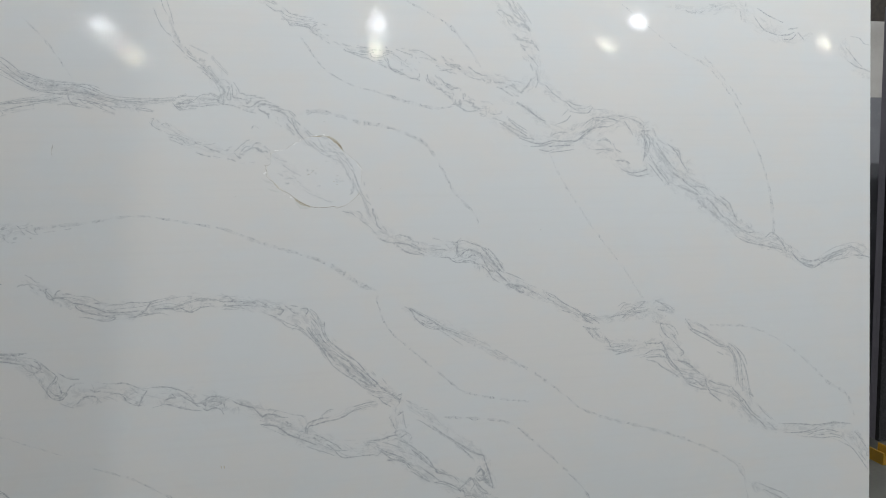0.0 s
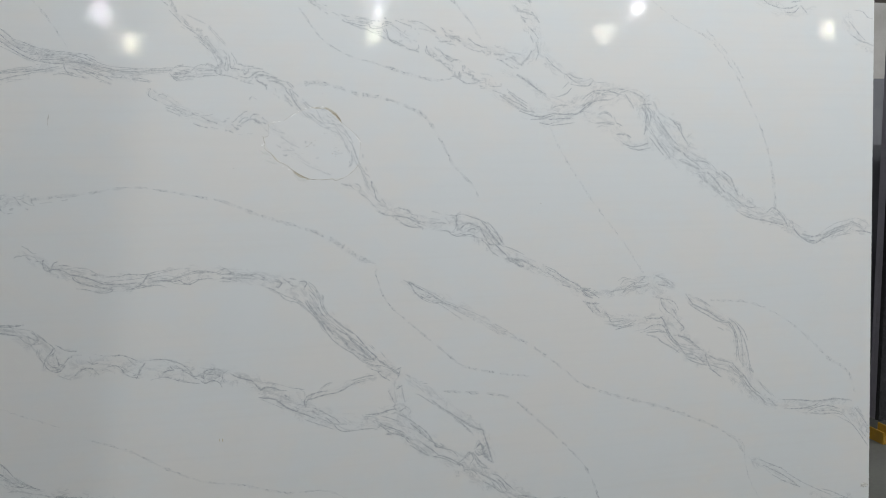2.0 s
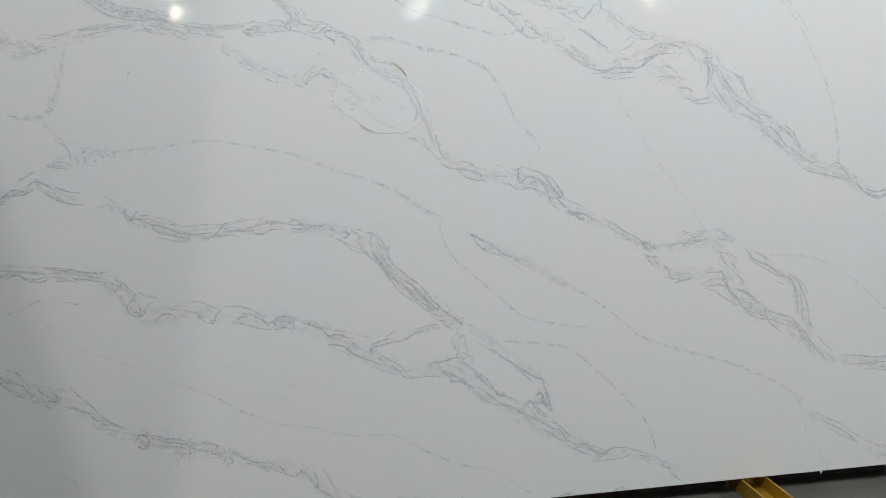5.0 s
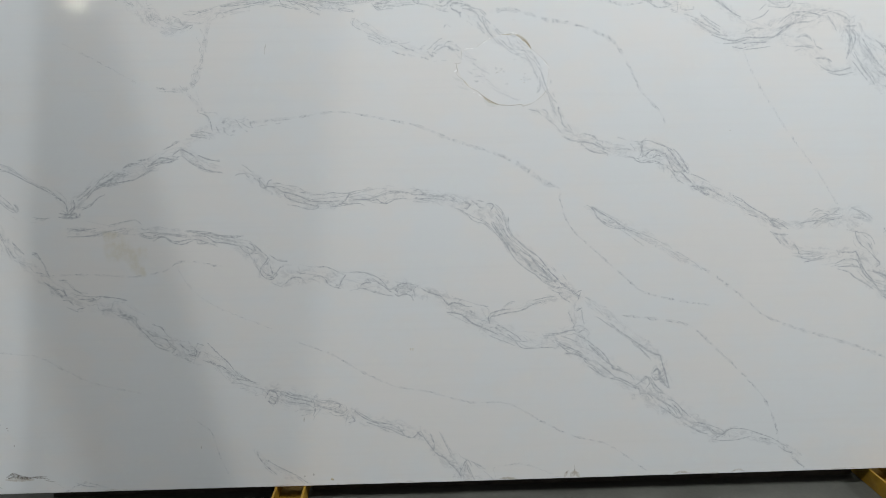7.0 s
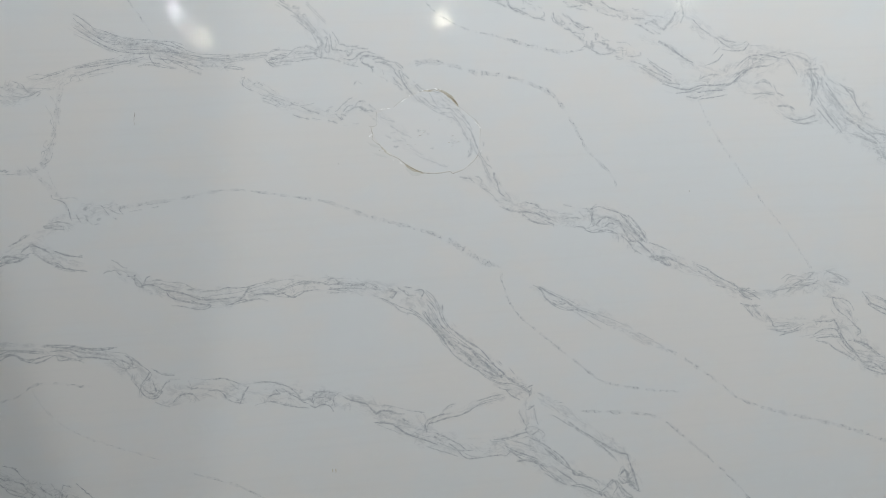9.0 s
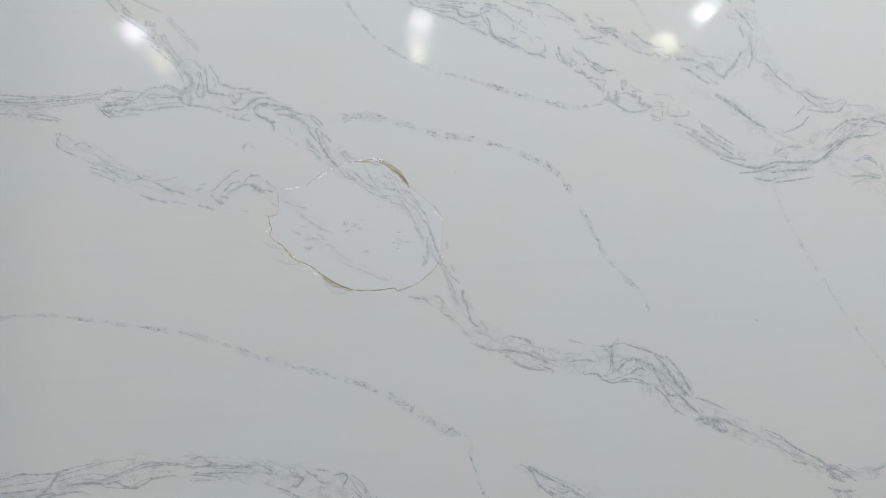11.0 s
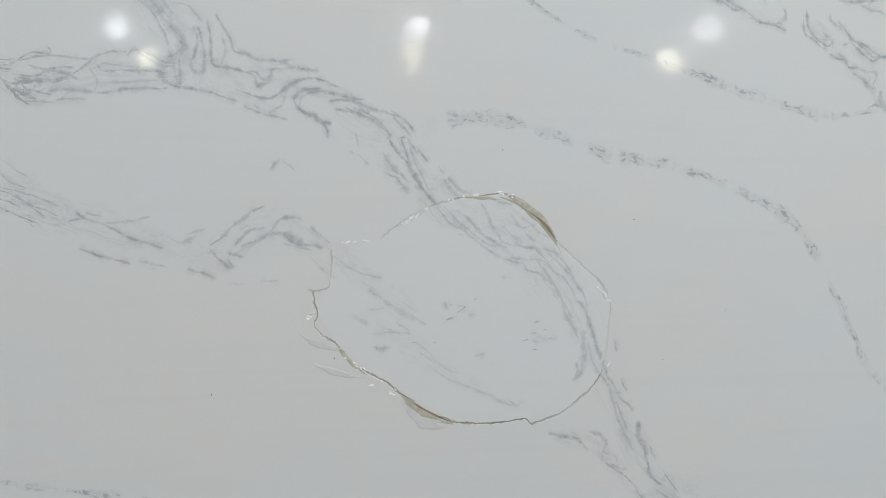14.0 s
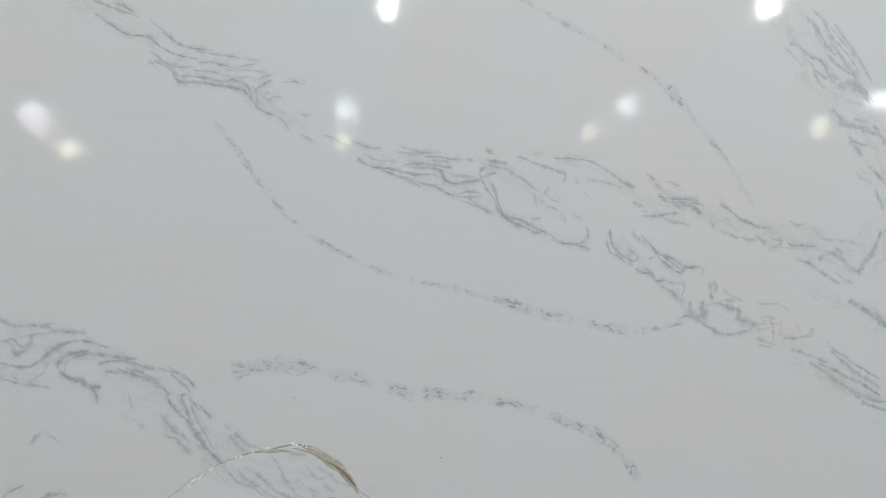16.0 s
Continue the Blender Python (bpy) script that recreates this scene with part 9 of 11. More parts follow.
strand(0.55, 0.095, [(6.1, 44.2), (6.3, 45.7), (8.3, 45.9), (10.2, 46.5)])
strand(0.64, 0.095, [(8.3, 47.6), (9.1, 46.9), (10.2, 47.6)])
strand(0.64, 0.095, [(3.5, 43.2), (5.0, 42.2), (7.3, 41.1), (10.3, 39.9), (11.8, 38.7), (14.1, 37.1)])
strand(0.64, 0.095, [(2.7, 41.5), (4.6, 42.6), (6.1, 42.6)])
strand(0.74, 0.125, [(6.5, 39.9), (8.8, 39.7), (10.7, 39.1)])
strand(0.37, 0.07, [(7.2, 44.2), (10.3, 42.2), (13.3, 41.0), (16.3, 39.1), (18.3, 37.5)])
strand(0.55, 0.095, [(11.0, 45.7), (13.2, 43.7), (15.5, 41.4), (17.5, 39.1), (19.4, 37.1), (21.3, 35.5)])
strand(0.46, 0.07, [(10.2, 44.1), (12.5, 43.4), (14.8, 41.0)])
strand(0.64, 0.095, [(15.3, 35.6), (16.8, 34.4), (18.7, 32.4)])
strand(0.46, 0.07, [(13.4, 37.1), (15.7, 35.2), (18.0, 33.2)])
strand(0.78, 0.125, [(19.4, 36.7), (21.7, 35.1), (23.2, 34.7), (22.4, 35.5), (24.0, 34.3)])
strand(0.78, 0.125, [(19.9, 31.6), (21.8, 32.0), (24.8, 30.8), (27.1, 29.6), (28.6, 28.8)])
strand(0.64, 0.095, [(24.7, 33.5), (26.7, 32.8), (27.8, 31.8)])
strand(0.74, 0.125, [(27.1, 29.2), (29.0, 28.0), (29.5, 26.5)])
strand(0.64, 0.095, [(27.9, 28.8), (29.4, 29.2), (30.2, 28.0)])
strand(0.55, 0.095, [(30.1, 31.6), (31.6, 31.6), (33.5, 29.6), (34.3, 27.6)])
strand(0.55, 0.095, [(29.4, 26.9), (31.4, 26.1), (32.5, 24.5)])
strand(0.37, 0.07, [(31.7, 28.0), (31.4, 25.7)])
strand(0.55, 0.095, [(33.6, 27.6), (35.5, 26.8), (37.4, 26.4)])
strand(0.69, 0.095, [(35.2, 24.9), (36.7, 23.7), (37.9, 22.5), (39.5, 20.5), (41.4, 18.9), (43.3, 18.5)])
strand(0.64, 0.095, [(37.1, 24.1), (38.3, 21.7), (40.2, 19.7)])
strand(0.74, 0.125, [(37.8, 24.8), (40.1, 24.0), (41.7, 22.5), (42.9, 20.1), (41.8, 18.3)])
strand(0.55, 0.095, [(39.8, 22.1), (41.0, 20.9), (42.5, 19.3)])
strand(0.55, 0.095, [(42.5, 20.1), (45.2, 19.0)])
strand(0.55, 0.095, [(43.4, 16.1), (46.1, 15.3), (48.8, 14.1), (50.7, 12.8)])
strand(0.74, 0.125, [(46.0, 17.1), (48.7, 16.9), (51.3, 16.1), (53.3, 15.3), (55.2, 14.5), (56.4, 12.9), (55.3, 12.1)])
strand(0.64, 0.095, [(48.8, 13.7), (50.3, 14.5), (52.6, 13.3), (53.8, 12.1)])
strand(0.74, 0.125, [(50.2, 16.1), (52.5, 14.5), (54.1, 12.1)])
strand(0.64, 0.095, [(53.8, 12.1), (55.6, 13.3), (57.4, 14.9), (60.1, 15.3)])
strand(0.37, 0.07, [(55.7, 12.1), (58.0, 11.3), (60.3, 10.9)])
strand(0.74, 0.125, [(12.3, 57.2), (13.8, 56.4)])
strand(0.46, 0.07, [(14.5, 55.3), (16.1, 54.1)])
strand(0.28, 0.07, [(13.1, 54.5), (16.1, 52.2)])
strand(0.46, 0.07, [(15.0, 51.4), (17.6, 49.9), (20.3, 47.9), (22.2, 46.8)])
strand(0.64, 0.095, [(16.5, 50.7), (18.8, 49.0), (20.7, 47.6)])
strand(0.55, 0.095, [(19.1, 49.5), (21.4, 47.2), (23.3, 45.6), (26.0, 43.7), (29.1, 42.1), (32.1, 40.1), (35.2, 38.6)])
strand(0.78, 0.125, [(23.3, 46.4), (25.2, 44.4), (27.5, 42.9)])
strand(0.55, 0.095, [(28.2, 44.3), (29.0, 43.2)])
strand(0.64, 0.095, [(26.8, 42.5), (29.9, 40.1), (32.6, 37.2)])
strand(0.74, 0.125, [(30.3, 39.4), (31.4, 38.3)])
strand(0.78, 0.125, [(33.6, 39.0), (35.5, 38.7), (36.1, 36.6), (37.2, 33.5), (38.0, 30.3), (38.6, 28.4)])
strand(0.55, 0.095, [(32.7, 32.9), (33.7, 35.1), (34.5, 35.4)])
strand(0.83, 0.125, [(33.1, 33.1), (35.0, 31.1), (36.9, 29.2), (38.6, 28.2)])
strand(0.83, 0.125, [(34.5, 35.1), (35.3, 33.5), (34.6, 31.9), (36.1, 31.1), (37.3, 29.2)])
strand(0.83, 0.125, [(35.6, 35.4), (36.4, 33.1), (35.7, 31.9), (37.5, 30.3)])
strand(0.83, 0.125, [(36.4, 35.0), (37.0, 32.7), (37.6, 31.1)])
strand(0.74, 0.125, [(33.8, 32.7), (35.7, 32.3), (36.9, 31.5)])
strand(0.64, 0.095, [(67.9, 143.5), (70.6, 143.7), (71.9, 144.4), (73.1, 143.4), (76.0, 143.2)])
strand(0.46, 0.07, [(69.2, 142.7), (71.5, 143.4), (70.6, 144.2)])
strand(0.64, 0.095, [(67.9, 134.1), (70.1, 135.3), (71.9, 136.8), (74.1, 137.8), (77.7, 138.0), (81.4, 139.6)])
strand(0.74, 0.125, [(68.3, 135.3), (70.5, 136.6), (73.2, 137.4), (75.9, 137.8)])
strand(0.64, 0.095, [(69.7, 137.4), (71.9, 139.5), (74.6, 140.7), (78.2, 141.0), (81.4, 140.4), (83.2, 140.6)])
strand(0.55, 0.095, [(71.4, 137.8), (74.1, 139.5), (77.3, 140.3), (80.5, 140.1)])
strand(0.55, 0.095, [(73.2, 138.6), (76.8, 139.5), (79.6, 139.5)])
strand(0.46, 0.07, [(68.3, 137.4), (70.6, 139.4), (73.7, 141.1)])
strand(0.55, 0.095, [(67.9, 135.7), (69.7, 137.0)])
strand(0.46, 0.07, [(83.2, 140.8), (85.9, 141.1), (88.2, 140.5), (89.8, 138.8), (89.2, 137.1)])
strand(0.46, 0.07, [(81.4, 140.0), (83.2, 138.7), (84.6, 137.5), (86.4, 135.9)])
strand(0.37, 0.07, [(82.3, 139.6), (84.6, 138.3), (85.5, 135.8)])
strand(0.64, 0.095, [(74.1, 132.9), (75.5, 134.1), (77.7, 133.9), (78.6, 132.5)])
strand(0.55, 0.095, [(75.0, 134.1), (76.8, 134.5), (78.2, 133.3)])
strand(0.55, 0.095, [(71.0, 131.4), (73.6, 130.8), (77.3, 131.2), (79.5, 130.8)])
strand(0.55, 0.095, [(73.6, 129.6), (76.3, 130.4), (79.1, 130.4)])
strand(0.64, 0.095, [(79.1, 133.3), (80.0, 131.2), (81.2, 129.7)])
strand(0.55, 0.095, [(80.0, 127.5), (82.2, 127.5), (84.1, 126.6)])
strand(0.46, 0.07, [(80.9, 127.1), (81.8, 127.9), (83.6, 127.1)])
strand(0.55, 0.095, [(81.3, 125.4), (84.1, 124.1), (86.8, 123.7), (90.5, 124.4)])
strand(0.55, 0.095, [(83.6, 124.5), (86.4, 122.9), (90.1, 122.6)])
strand(0.46, 0.07, [(85.0, 123.3), (87.8, 122.4), (91.5, 123.7)])
strand(0.37, 0.07, [(89.6, 127.1), (90.5, 125.8), (90.1, 124.1)])
strand(0.74, 0.125, [(88.0, 136.3), (89.6, 134.6), (90.1, 132.5), (89.8, 130.0), (89.4, 128.3)])
strand(0.64, 0.095, [(88.9, 136.7), (91.0, 135.5), (92.4, 134.2), (91.0, 133.4)])
strand(0.74, 0.125, [(89.6, 135.9), (90.5, 133.4), (91.0, 130.8), (90.4, 128.7)])
strand(0.55, 0.095, [(91.5, 134.6), (92.9, 133.4), (91.7, 131.3), (91.0, 129.2)])
strand(0.55, 0.095, [(92.4, 135.1), (94.3, 132.5), (96.1, 130.9), (98.0, 129.6)])
strand(0.55, 0.095, [(95.2, 133.4), (98.0, 132.1), (101.3, 131.1), (101.8, 129.4), (100.4, 128.3)])
strand(0.46, 0.07, [(96.1, 131.7), (98.9, 130.0), (101.8, 128.8)])
strand(0.55, 0.095, [(99.4, 131.3), (101.6, 130.5), (102.3, 128.3), (102.7, 126.2)])
strand(0.55, 0.095, [(94.3, 130.9), (96.6, 128.3), (98.5, 126.2)])
strand(0.55, 0.095, [(92.9, 131.3), (94.3, 128.7), (97.1, 126.2), (99.0, 125.8)])
strand(0.55, 0.095, [(95.2, 127.1), (98.5, 125.8), (99.9, 123.6), (103.2, 122.8)])
strand(0.64, 0.095, [(90.5, 129.2), (92.9, 126.2), (95.2, 123.2), (97.1, 121.1), (98.0, 119.8)])
strand(0.55, 0.095, [(91.7, 128.7), (94.3, 125.4), (97.1, 122.4), (98.5, 120.2)])
strand(0.55, 0.095, [(93.3, 126.2), (96.1, 124.1), (98.0, 121.5)])
strand(0.55, 0.095, [(97.1, 123.7), (99.9, 121.9), (101.3, 122.4), (99.4, 123.2)])
strand(0.55, 0.095, [(98.5, 124.5), (101.8, 122.4), (104.7, 121.9), (107.5, 120.6)])
strand(0.46, 0.07, [(102.7, 125.8), (104.2, 124.1), (107.0, 122.8), (107.5, 123.2)])
strand(0.55, 0.095, [(99.9, 119.4), (103.2, 119.4), (105.6, 118.1), (108.0, 116.7)])
strand(0.55, 0.095, [(101.8, 118.9), (105.2, 117.6), (107.1, 116.9)])
strand(0.46, 0.07, [(102.3, 121.9), (105.1, 120.2), (108.5, 118.5)])
strand(0.55, 0.095, [(104.7, 122.3), (107.1, 120.6), (110.4, 119.3), (112.4, 118.0)])
strand(0.55, 0.095, [(107.5, 119.8), (110.4, 118.0), (111.4, 116.7), (109.5, 116.6)])
strand(0.46, 0.07, [(108.5, 116.3), (111.4, 117.6), (112.6, 118.9)])
strand(0.55, 0.095, [(107.1, 115.0), (109.5, 115.4), (111.9, 114.5), (110.0, 113.7), (108.5, 114.1)])
strand(0.55, 0.095, [(108.5, 112.4), (110.9, 112.8), (112.9, 113.7), (113.4, 111.9)])
strand(0.55, 0.095, [(107.6, 114.2), (109.5, 112.8), (109.0, 112.0)])
strand(0.55, 0.095, [(111.9, 111.5), (113.9, 109.7), (115.8, 108.4), (116.3, 109.7)])
strand(0.55, 0.095, [(112.4, 115.0), (114.3, 113.6), (116.3, 114.5), (117.7, 115.8)])
strand(0.55, 0.095, [(115.3, 115.4), (117.3, 114.0), (119.2, 113.6), (120.4, 111.8)])
strand(0.46, 0.07, [(116.3, 113.2), (118.7, 112.3), (120.7, 111.4)])
strand(0.55, 0.095, [(118.3, 111.0), (120.2, 109.6), (122.7, 108.7)])
strand(0.46, 0.07, [(117.3, 111.9), (116.8, 109.7), (118.8, 107.9), (119.8, 106.1)])
strand(0.46, 0.07, [(120.2, 111.4), (121.7, 109.6), (122.2, 107.9)])
strand(0.46, 0.07, [(116.3, 107.5), (118.8, 106.6), (121.8, 105.2)])
strand(0.46, 0.07, [(124.7, 106.5), (126.7, 106.9), (127.4, 105.6), (125.2, 105.2)])
strand(0.46, 0.07, [(124.2, 104.7), (127.7, 103.8), (130.0, 103.7)])
strand(0.64, 0.095, [(121.3, 103.0), (124.8, 102.1), (128.3, 100.2), (132.8, 99.5)])
strand(0.55, 0.095, [(122.3, 104.8), (125.7, 103.4), (129.2, 102.0), (133.3, 101.9), (135.3, 103.2)])
strand(0.46, 0.07, [(128.2, 102.4), (132.3, 101.0), (135.8, 101.4)])
strand(0.55, 0.095, [(124.8, 101.2), (129.3, 99.8), (133.3, 99.2)])
strand(0.64, 0.095, [(133.3, 99.2), (136.3, 98.7), (139.9, 97.0)])
strand(0.55, 0.095, [(134.3, 100.5), (137.3, 99.6), (139.4, 100.4), (138.3, 101.8)])
strand(0.55, 0.095, [(135.8, 98.3), (138.4, 96.9), (140.4, 96.8)])
strand(0.64, 0.095, [(140.9, 97.2), (143.0, 96.6), (141.4, 98.6), (139.4, 100.0)])
strand(0.46, 0.07, [(141.9, 99.0), (144.5, 97.2), (146.1, 96.5)])
strand(0.55, 0.095, [(140.4, 99.5), (142.5, 98.1), (142.0, 96.3)])
strand(0.46, 0.07, [(136.3, 102.7), (138.8, 101.3), (139.9, 99.5)])
strand(0.55, 0.095, [(142.5, 96.3), (145.6, 94.4), (148.7, 93.7), (152.9, 94.2)])
strand(0.64, 0.095, [(144.6, 94.0), (147.7, 93.0), (150.3, 91.3), (153.4, 93.0), (156.0, 95.0)])
strand(0.64, 0.095, [(146.7, 92.6), (150.3, 91.8), (155.0, 93.9), (159.2, 95.4), (161.8, 97.2)])
strand(0.64, 0.095, [(151.8, 94.2), (155.5, 96.4), (159.1, 98.0), (162.8, 98.5), (165.4, 98.0)])
strand(0.55, 0.095, [(152.9, 94.7), (157.0, 95.6), (160.2, 96.7)])
strand(0.55, 0.095, [(155.5, 93.2), (159.2, 94.0), (161.3, 95.3)])
strand(0.55, 0.095, [(164.4, 99.4), (165.5, 97.5), (163.9, 95.7), (161.8, 94.4)])
strand(0.55, 0.095, [(163.3, 98.9), (166.5, 99.3), (169.7, 98.1)])
strand(0.55, 0.095, [(166.0, 97.1), (168.7, 95.6), (170.9, 94.3)])
strand(0.46, 0.07, [(167.0, 97.9), (169.2, 96.0)])
strand(0.64, 0.095, [(67.4, 80.6), (69.7, 80.1), (71.5, 79.1), (73.8, 78.6)])
strand(0.64, 0.095, [(67.4, 79.3), (69.2, 77.9), (70.6, 78.7)])
strand(0.55, 0.095, [(67.9, 80.1), (70.2, 78.3), (72.0, 77.8)])
strand(0.46, 0.07, [(72.9, 79.1), (76.6, 79.1)])
strand(0.64, 0.095, [(68.3, 76.3), (70.1, 75.3), (72.9, 75.6)])
strand(0.64, 0.095, [(70.1, 74.5), (71.5, 73.6), (72.9, 72.2)])
strand(0.55, 0.095, [(69.7, 75.4), (71.0, 73.2)])
strand(0.64, 0.095, [(75.2, 72.5), (76.5, 71.2), (77.9, 69.8)])
strand(0.55, 0.095, [(77.0, 78.6), (79.8, 79.2), (82.1, 80.4), (84.4, 80.5)])
strand(0.64, 0.095, [(81.2, 78.0), (83.5, 79.0), (85.8, 79.4), (89.1, 79.7)])
strand(0.64, 0.095, [(80.1, 82.0), (82.1, 83.0), (83.5, 82.5)])
strand(0.64, 0.095, [(81.2, 80.4), (84.0, 81.6), (86.8, 81.1), (88.7, 81.8)])
strand(0.55, 0.095, [(83.0, 82.1), (85.8, 82.1), (87.2, 80.9), (89.6, 81.4)])
strand(0.55, 0.095, [(86.8, 82.8), (89.1, 83.1), (90.5, 82.5)])
strand(0.55, 0.095, [(84.4, 79.4), (87.2, 80.3), (90.1, 80.5), (90.5, 81.8)])
strand(0.46, 0.07, [(92.4, 83.4), (94.3, 82.9), (95.3, 81.6)])
strand(0.64, 0.095, [(93.8, 82.9), (96.2, 82.0), (98.1, 81.0), (99.6, 79.8)])
strand(0.55, 0.095, [(95.3, 82.4), (97.6, 80.6)])
strand(0.37, 0.07, [(90.1, 80.1), (91.9, 79.1), (92.2, 76.9)])
strand(0.46, 0.07, [(93.8, 80.1), (96.2, 79.6)])
strand(0.37, 0.07, [(93.4, 76.0), (95.7, 75.4)])
strand(0.46, 0.07, [(94.3, 75.1), (94.3, 72.4), (96.2, 70.6), (98.6, 69.9)])
strand(0.55, 0.095, [(96.7, 75.0), (99.1, 73.1), (100.1, 70.8), (99.1, 69.6)])
strand(0.37, 0.07, [(95.3, 74.6), (97.2, 72.7), (99.6, 71.3)])
strand(0.55, 0.095, [(99.1, 67.8), (101.5, 67.4), (102.5, 66.1), (101.0, 65.7)])
strand(0.64, 0.095, [(76.5, 71.0), (79.3, 70.1), (82.5, 70.0)])
strand(0.64, 0.095, [(75.6, 68.8), (78.8, 68.4), (82.1, 68.4), (85.8, 69.4)])
strand(0.64, 0.095, [(78.4, 67.8), (81.6, 67.4), (84.9, 67.7)])
strand(0.55, 0.095, [(78.4, 69.3), (81.1, 69.0)])
strand(0.46, 0.07, [(84.9, 65.9), (88.6, 66.2), (92.0, 67.0), (95.3, 66.9)])
strand(0.64, 0.095, [(87.7, 65.3), (91.5, 66.0), (95.3, 65.4), (97.7, 63.0)])
strand(0.46, 0.07, [(89.6, 69.6), (94.3, 69.8)])
strand(0.74, 0.125, [(94.3, 70.1), (95.8, 68.0), (97.0, 64.8), (98.6, 62.1), (99.6, 61.1)])
strand(0.55, 0.095, [(89.6, 64.4), (92.9, 63.7), (95.3, 61.8), (98.2, 60.3), (100.1, 58.9)])
strand(0.55, 0.095, [(96.2, 63.5), (98.6, 60.8), (101.5, 58.8)])
strand(0.74, 0.125, [(99.1, 63.8), (101.5, 63.0), (104.4, 61.3), (107.4, 59.3)])
strand(0.64, 0.095, [(100.6, 63.9), (103.5, 62.7), (105.9, 61.2)])
strand(0.55, 0.095, [(100.1, 61.1), (103.0, 60.5), (106.4, 59.7)])
strand(0.64, 0.095, [(99.6, 60.7), (102.0, 59.2), (104.9, 58.2), (106.9, 56.2)])
strand(0.55, 0.095, [(102.0, 60.1), (104.9, 59.0), (108.9, 58.4), (110.8, 56.9)])
strand(0.55, 0.095, [(104.0, 56.9), (106.9, 55.8), (110.3, 56.0), (112.8, 55.0)])
strand(0.64, 0.095, [(103.5, 56.6), (105.9, 55.6)])
strand(0.55, 0.095, [(106.4, 54.0), (109.9, 53.4), (112.3, 54.1)])
strand(0.55, 0.095, [(104.9, 58.2), (108.9, 57.0), (111.8, 55.9), (114.8, 55.3), (119.3, 53.8)])
strand(0.64, 0.095, [(108.9, 54.8), (111.3, 53.7), (112.8, 51.8), (116.3, 48.9)])
strand(0.55, 0.095, [(110.3, 55.1), (113.8, 53.6), (117.8, 52.8)])
strand(0.55, 0.095, [(111.8, 52.3), (114.8, 51.2)])
strand(0.46, 0.07, [(112.8, 55.4), (116.8, 54.3), (119.8, 53.2)])
strand(0.64, 0.095, [(103.4, 75.5), (104.7, 76.5), (105.4, 75.0)])
strand(0.64, 0.095, [(104.4, 75.5), (104.9, 73.7), (106.8, 72.1), (109.8, 71.4)])
strand(0.55, 0.095, [(103.9, 74.6), (105.9, 72.5), (108.3, 71.3)])
strand(0.64, 0.095, [(107.3, 74.7), (109.3, 73.9), (110.5, 73.0)])
strand(0.64, 0.095, [(108.8, 72.6), (112.2, 70.7), (115.2, 68.7), (117.7, 67.7), (120.2, 65.8)])
strand(0.55, 0.095, [(110.7, 70.5), (114.7, 68.3), (118.2, 66.3)])
strand(0.55, 0.095, [(114.7, 65.6), (116.7, 64.6)])
strand(0.55, 0.095, [(119.6, 67.2), (122.2, 64.8), (123.7, 62.4), (124.7, 59.2)])
strand(0.64, 0.095, [(118.2, 66.8), (120.2, 64.4), (121.7, 61.2), (122.2, 57.5), (121.3, 54.0)])
strand(0.55, 0.095, [(120.7, 64.0), (122.7, 60.2), (123.3, 56.6), (123.8, 52.5)])
strand(0.55, 0.095, [(124.7, 59.2), (125.8, 55.1), (125.3, 52.4)])
strand(0.46, 0.07, [(123.2, 58.8), (124.8, 55.1), (125.3, 51.4)])
strand(0.55, 0.095, [(122.3, 55.3), (123.8, 52.5), (125.8, 51.4)])
strand(0.55, 0.095, [(125.3, 50.5), (126.8, 50.9), (127.9, 49.9), (126.4, 49.4)])
strand(0.74, 0.125, [(119.8, 52.3), (122.8, 49.8), (125.4, 47.3), (127.9, 44.0), (130.0, 41.0)])
strand(0.64, 0.095, [(120.8, 49.9), (123.9, 47.0), (126.9, 44.0)])
strand(0.55, 0.095, [(123.4, 46.6), (125.9, 44.1), (129.0, 42.0)])
strand(0.55, 0.095, [(119.3, 53.2), (122.3, 50.7), (124.8, 48.3)])
strand(0.46, 0.07, [(129.4, 47.1), (131.5, 45.1), (134.1, 42.6), (136.2, 40.6)])
strand(0.55, 0.095, [(129.9, 46.6), (131.5, 44.8)])
strand(0.64, 0.095, [(130.0, 41.5), (132.1, 39.5)])
strand(0.46, 0.07, [(131.5, 40.9), (134.6, 39.3), (137.2, 39.1)])
strand(0.46, 0.07, [(134.1, 38.4), (136.7, 38.0)])
strand(0.46, 0.07, [(137.2, 40.0), (142.4, 39.2), (148.7, 38.5), (154.0, 38.5)])
strand(0.74, 0.125, [(149.2, 38.2), (154.0, 38.5), (159.3, 38.7), (165.3, 37.5)])
strand(0.64, 0.095, [(153.0, 37.9), (157.2, 38.3), (162.6, 37.7)])
strand(0.55, 0.095, [(139.3, 36.8), (144.5, 36.4), (149.8, 36.8)])
strand(0.64, 0.095, [(143.5, 36.3), (148.8, 36.1), (153.0, 36.5)])
strand(0.55, 0.095, [(144.6, 35.3), (148.8, 34.5), (153.0, 35.1), (157.2, 36.2)])
strand(0.46, 0.07, [(149.8, 35.4), (155.1, 35.6), (159.4, 35.1)])
strand(0.46, 0.07, [(147.7, 34.1), (153.0, 34.4), (158.4, 33.7)])
strand(0.55, 0.095, [(156.2, 35.3), (160.5, 34.0), (163.8, 31.4), (166.6, 28.0)])
strand(0.46, 0.07, [(156.2, 33.9), (160.6, 32.1), (163.8, 30.0)])
strand(0.55, 0.095, [(167.0, 35.0), (168.7, 32.9), (170.9, 30.6)])
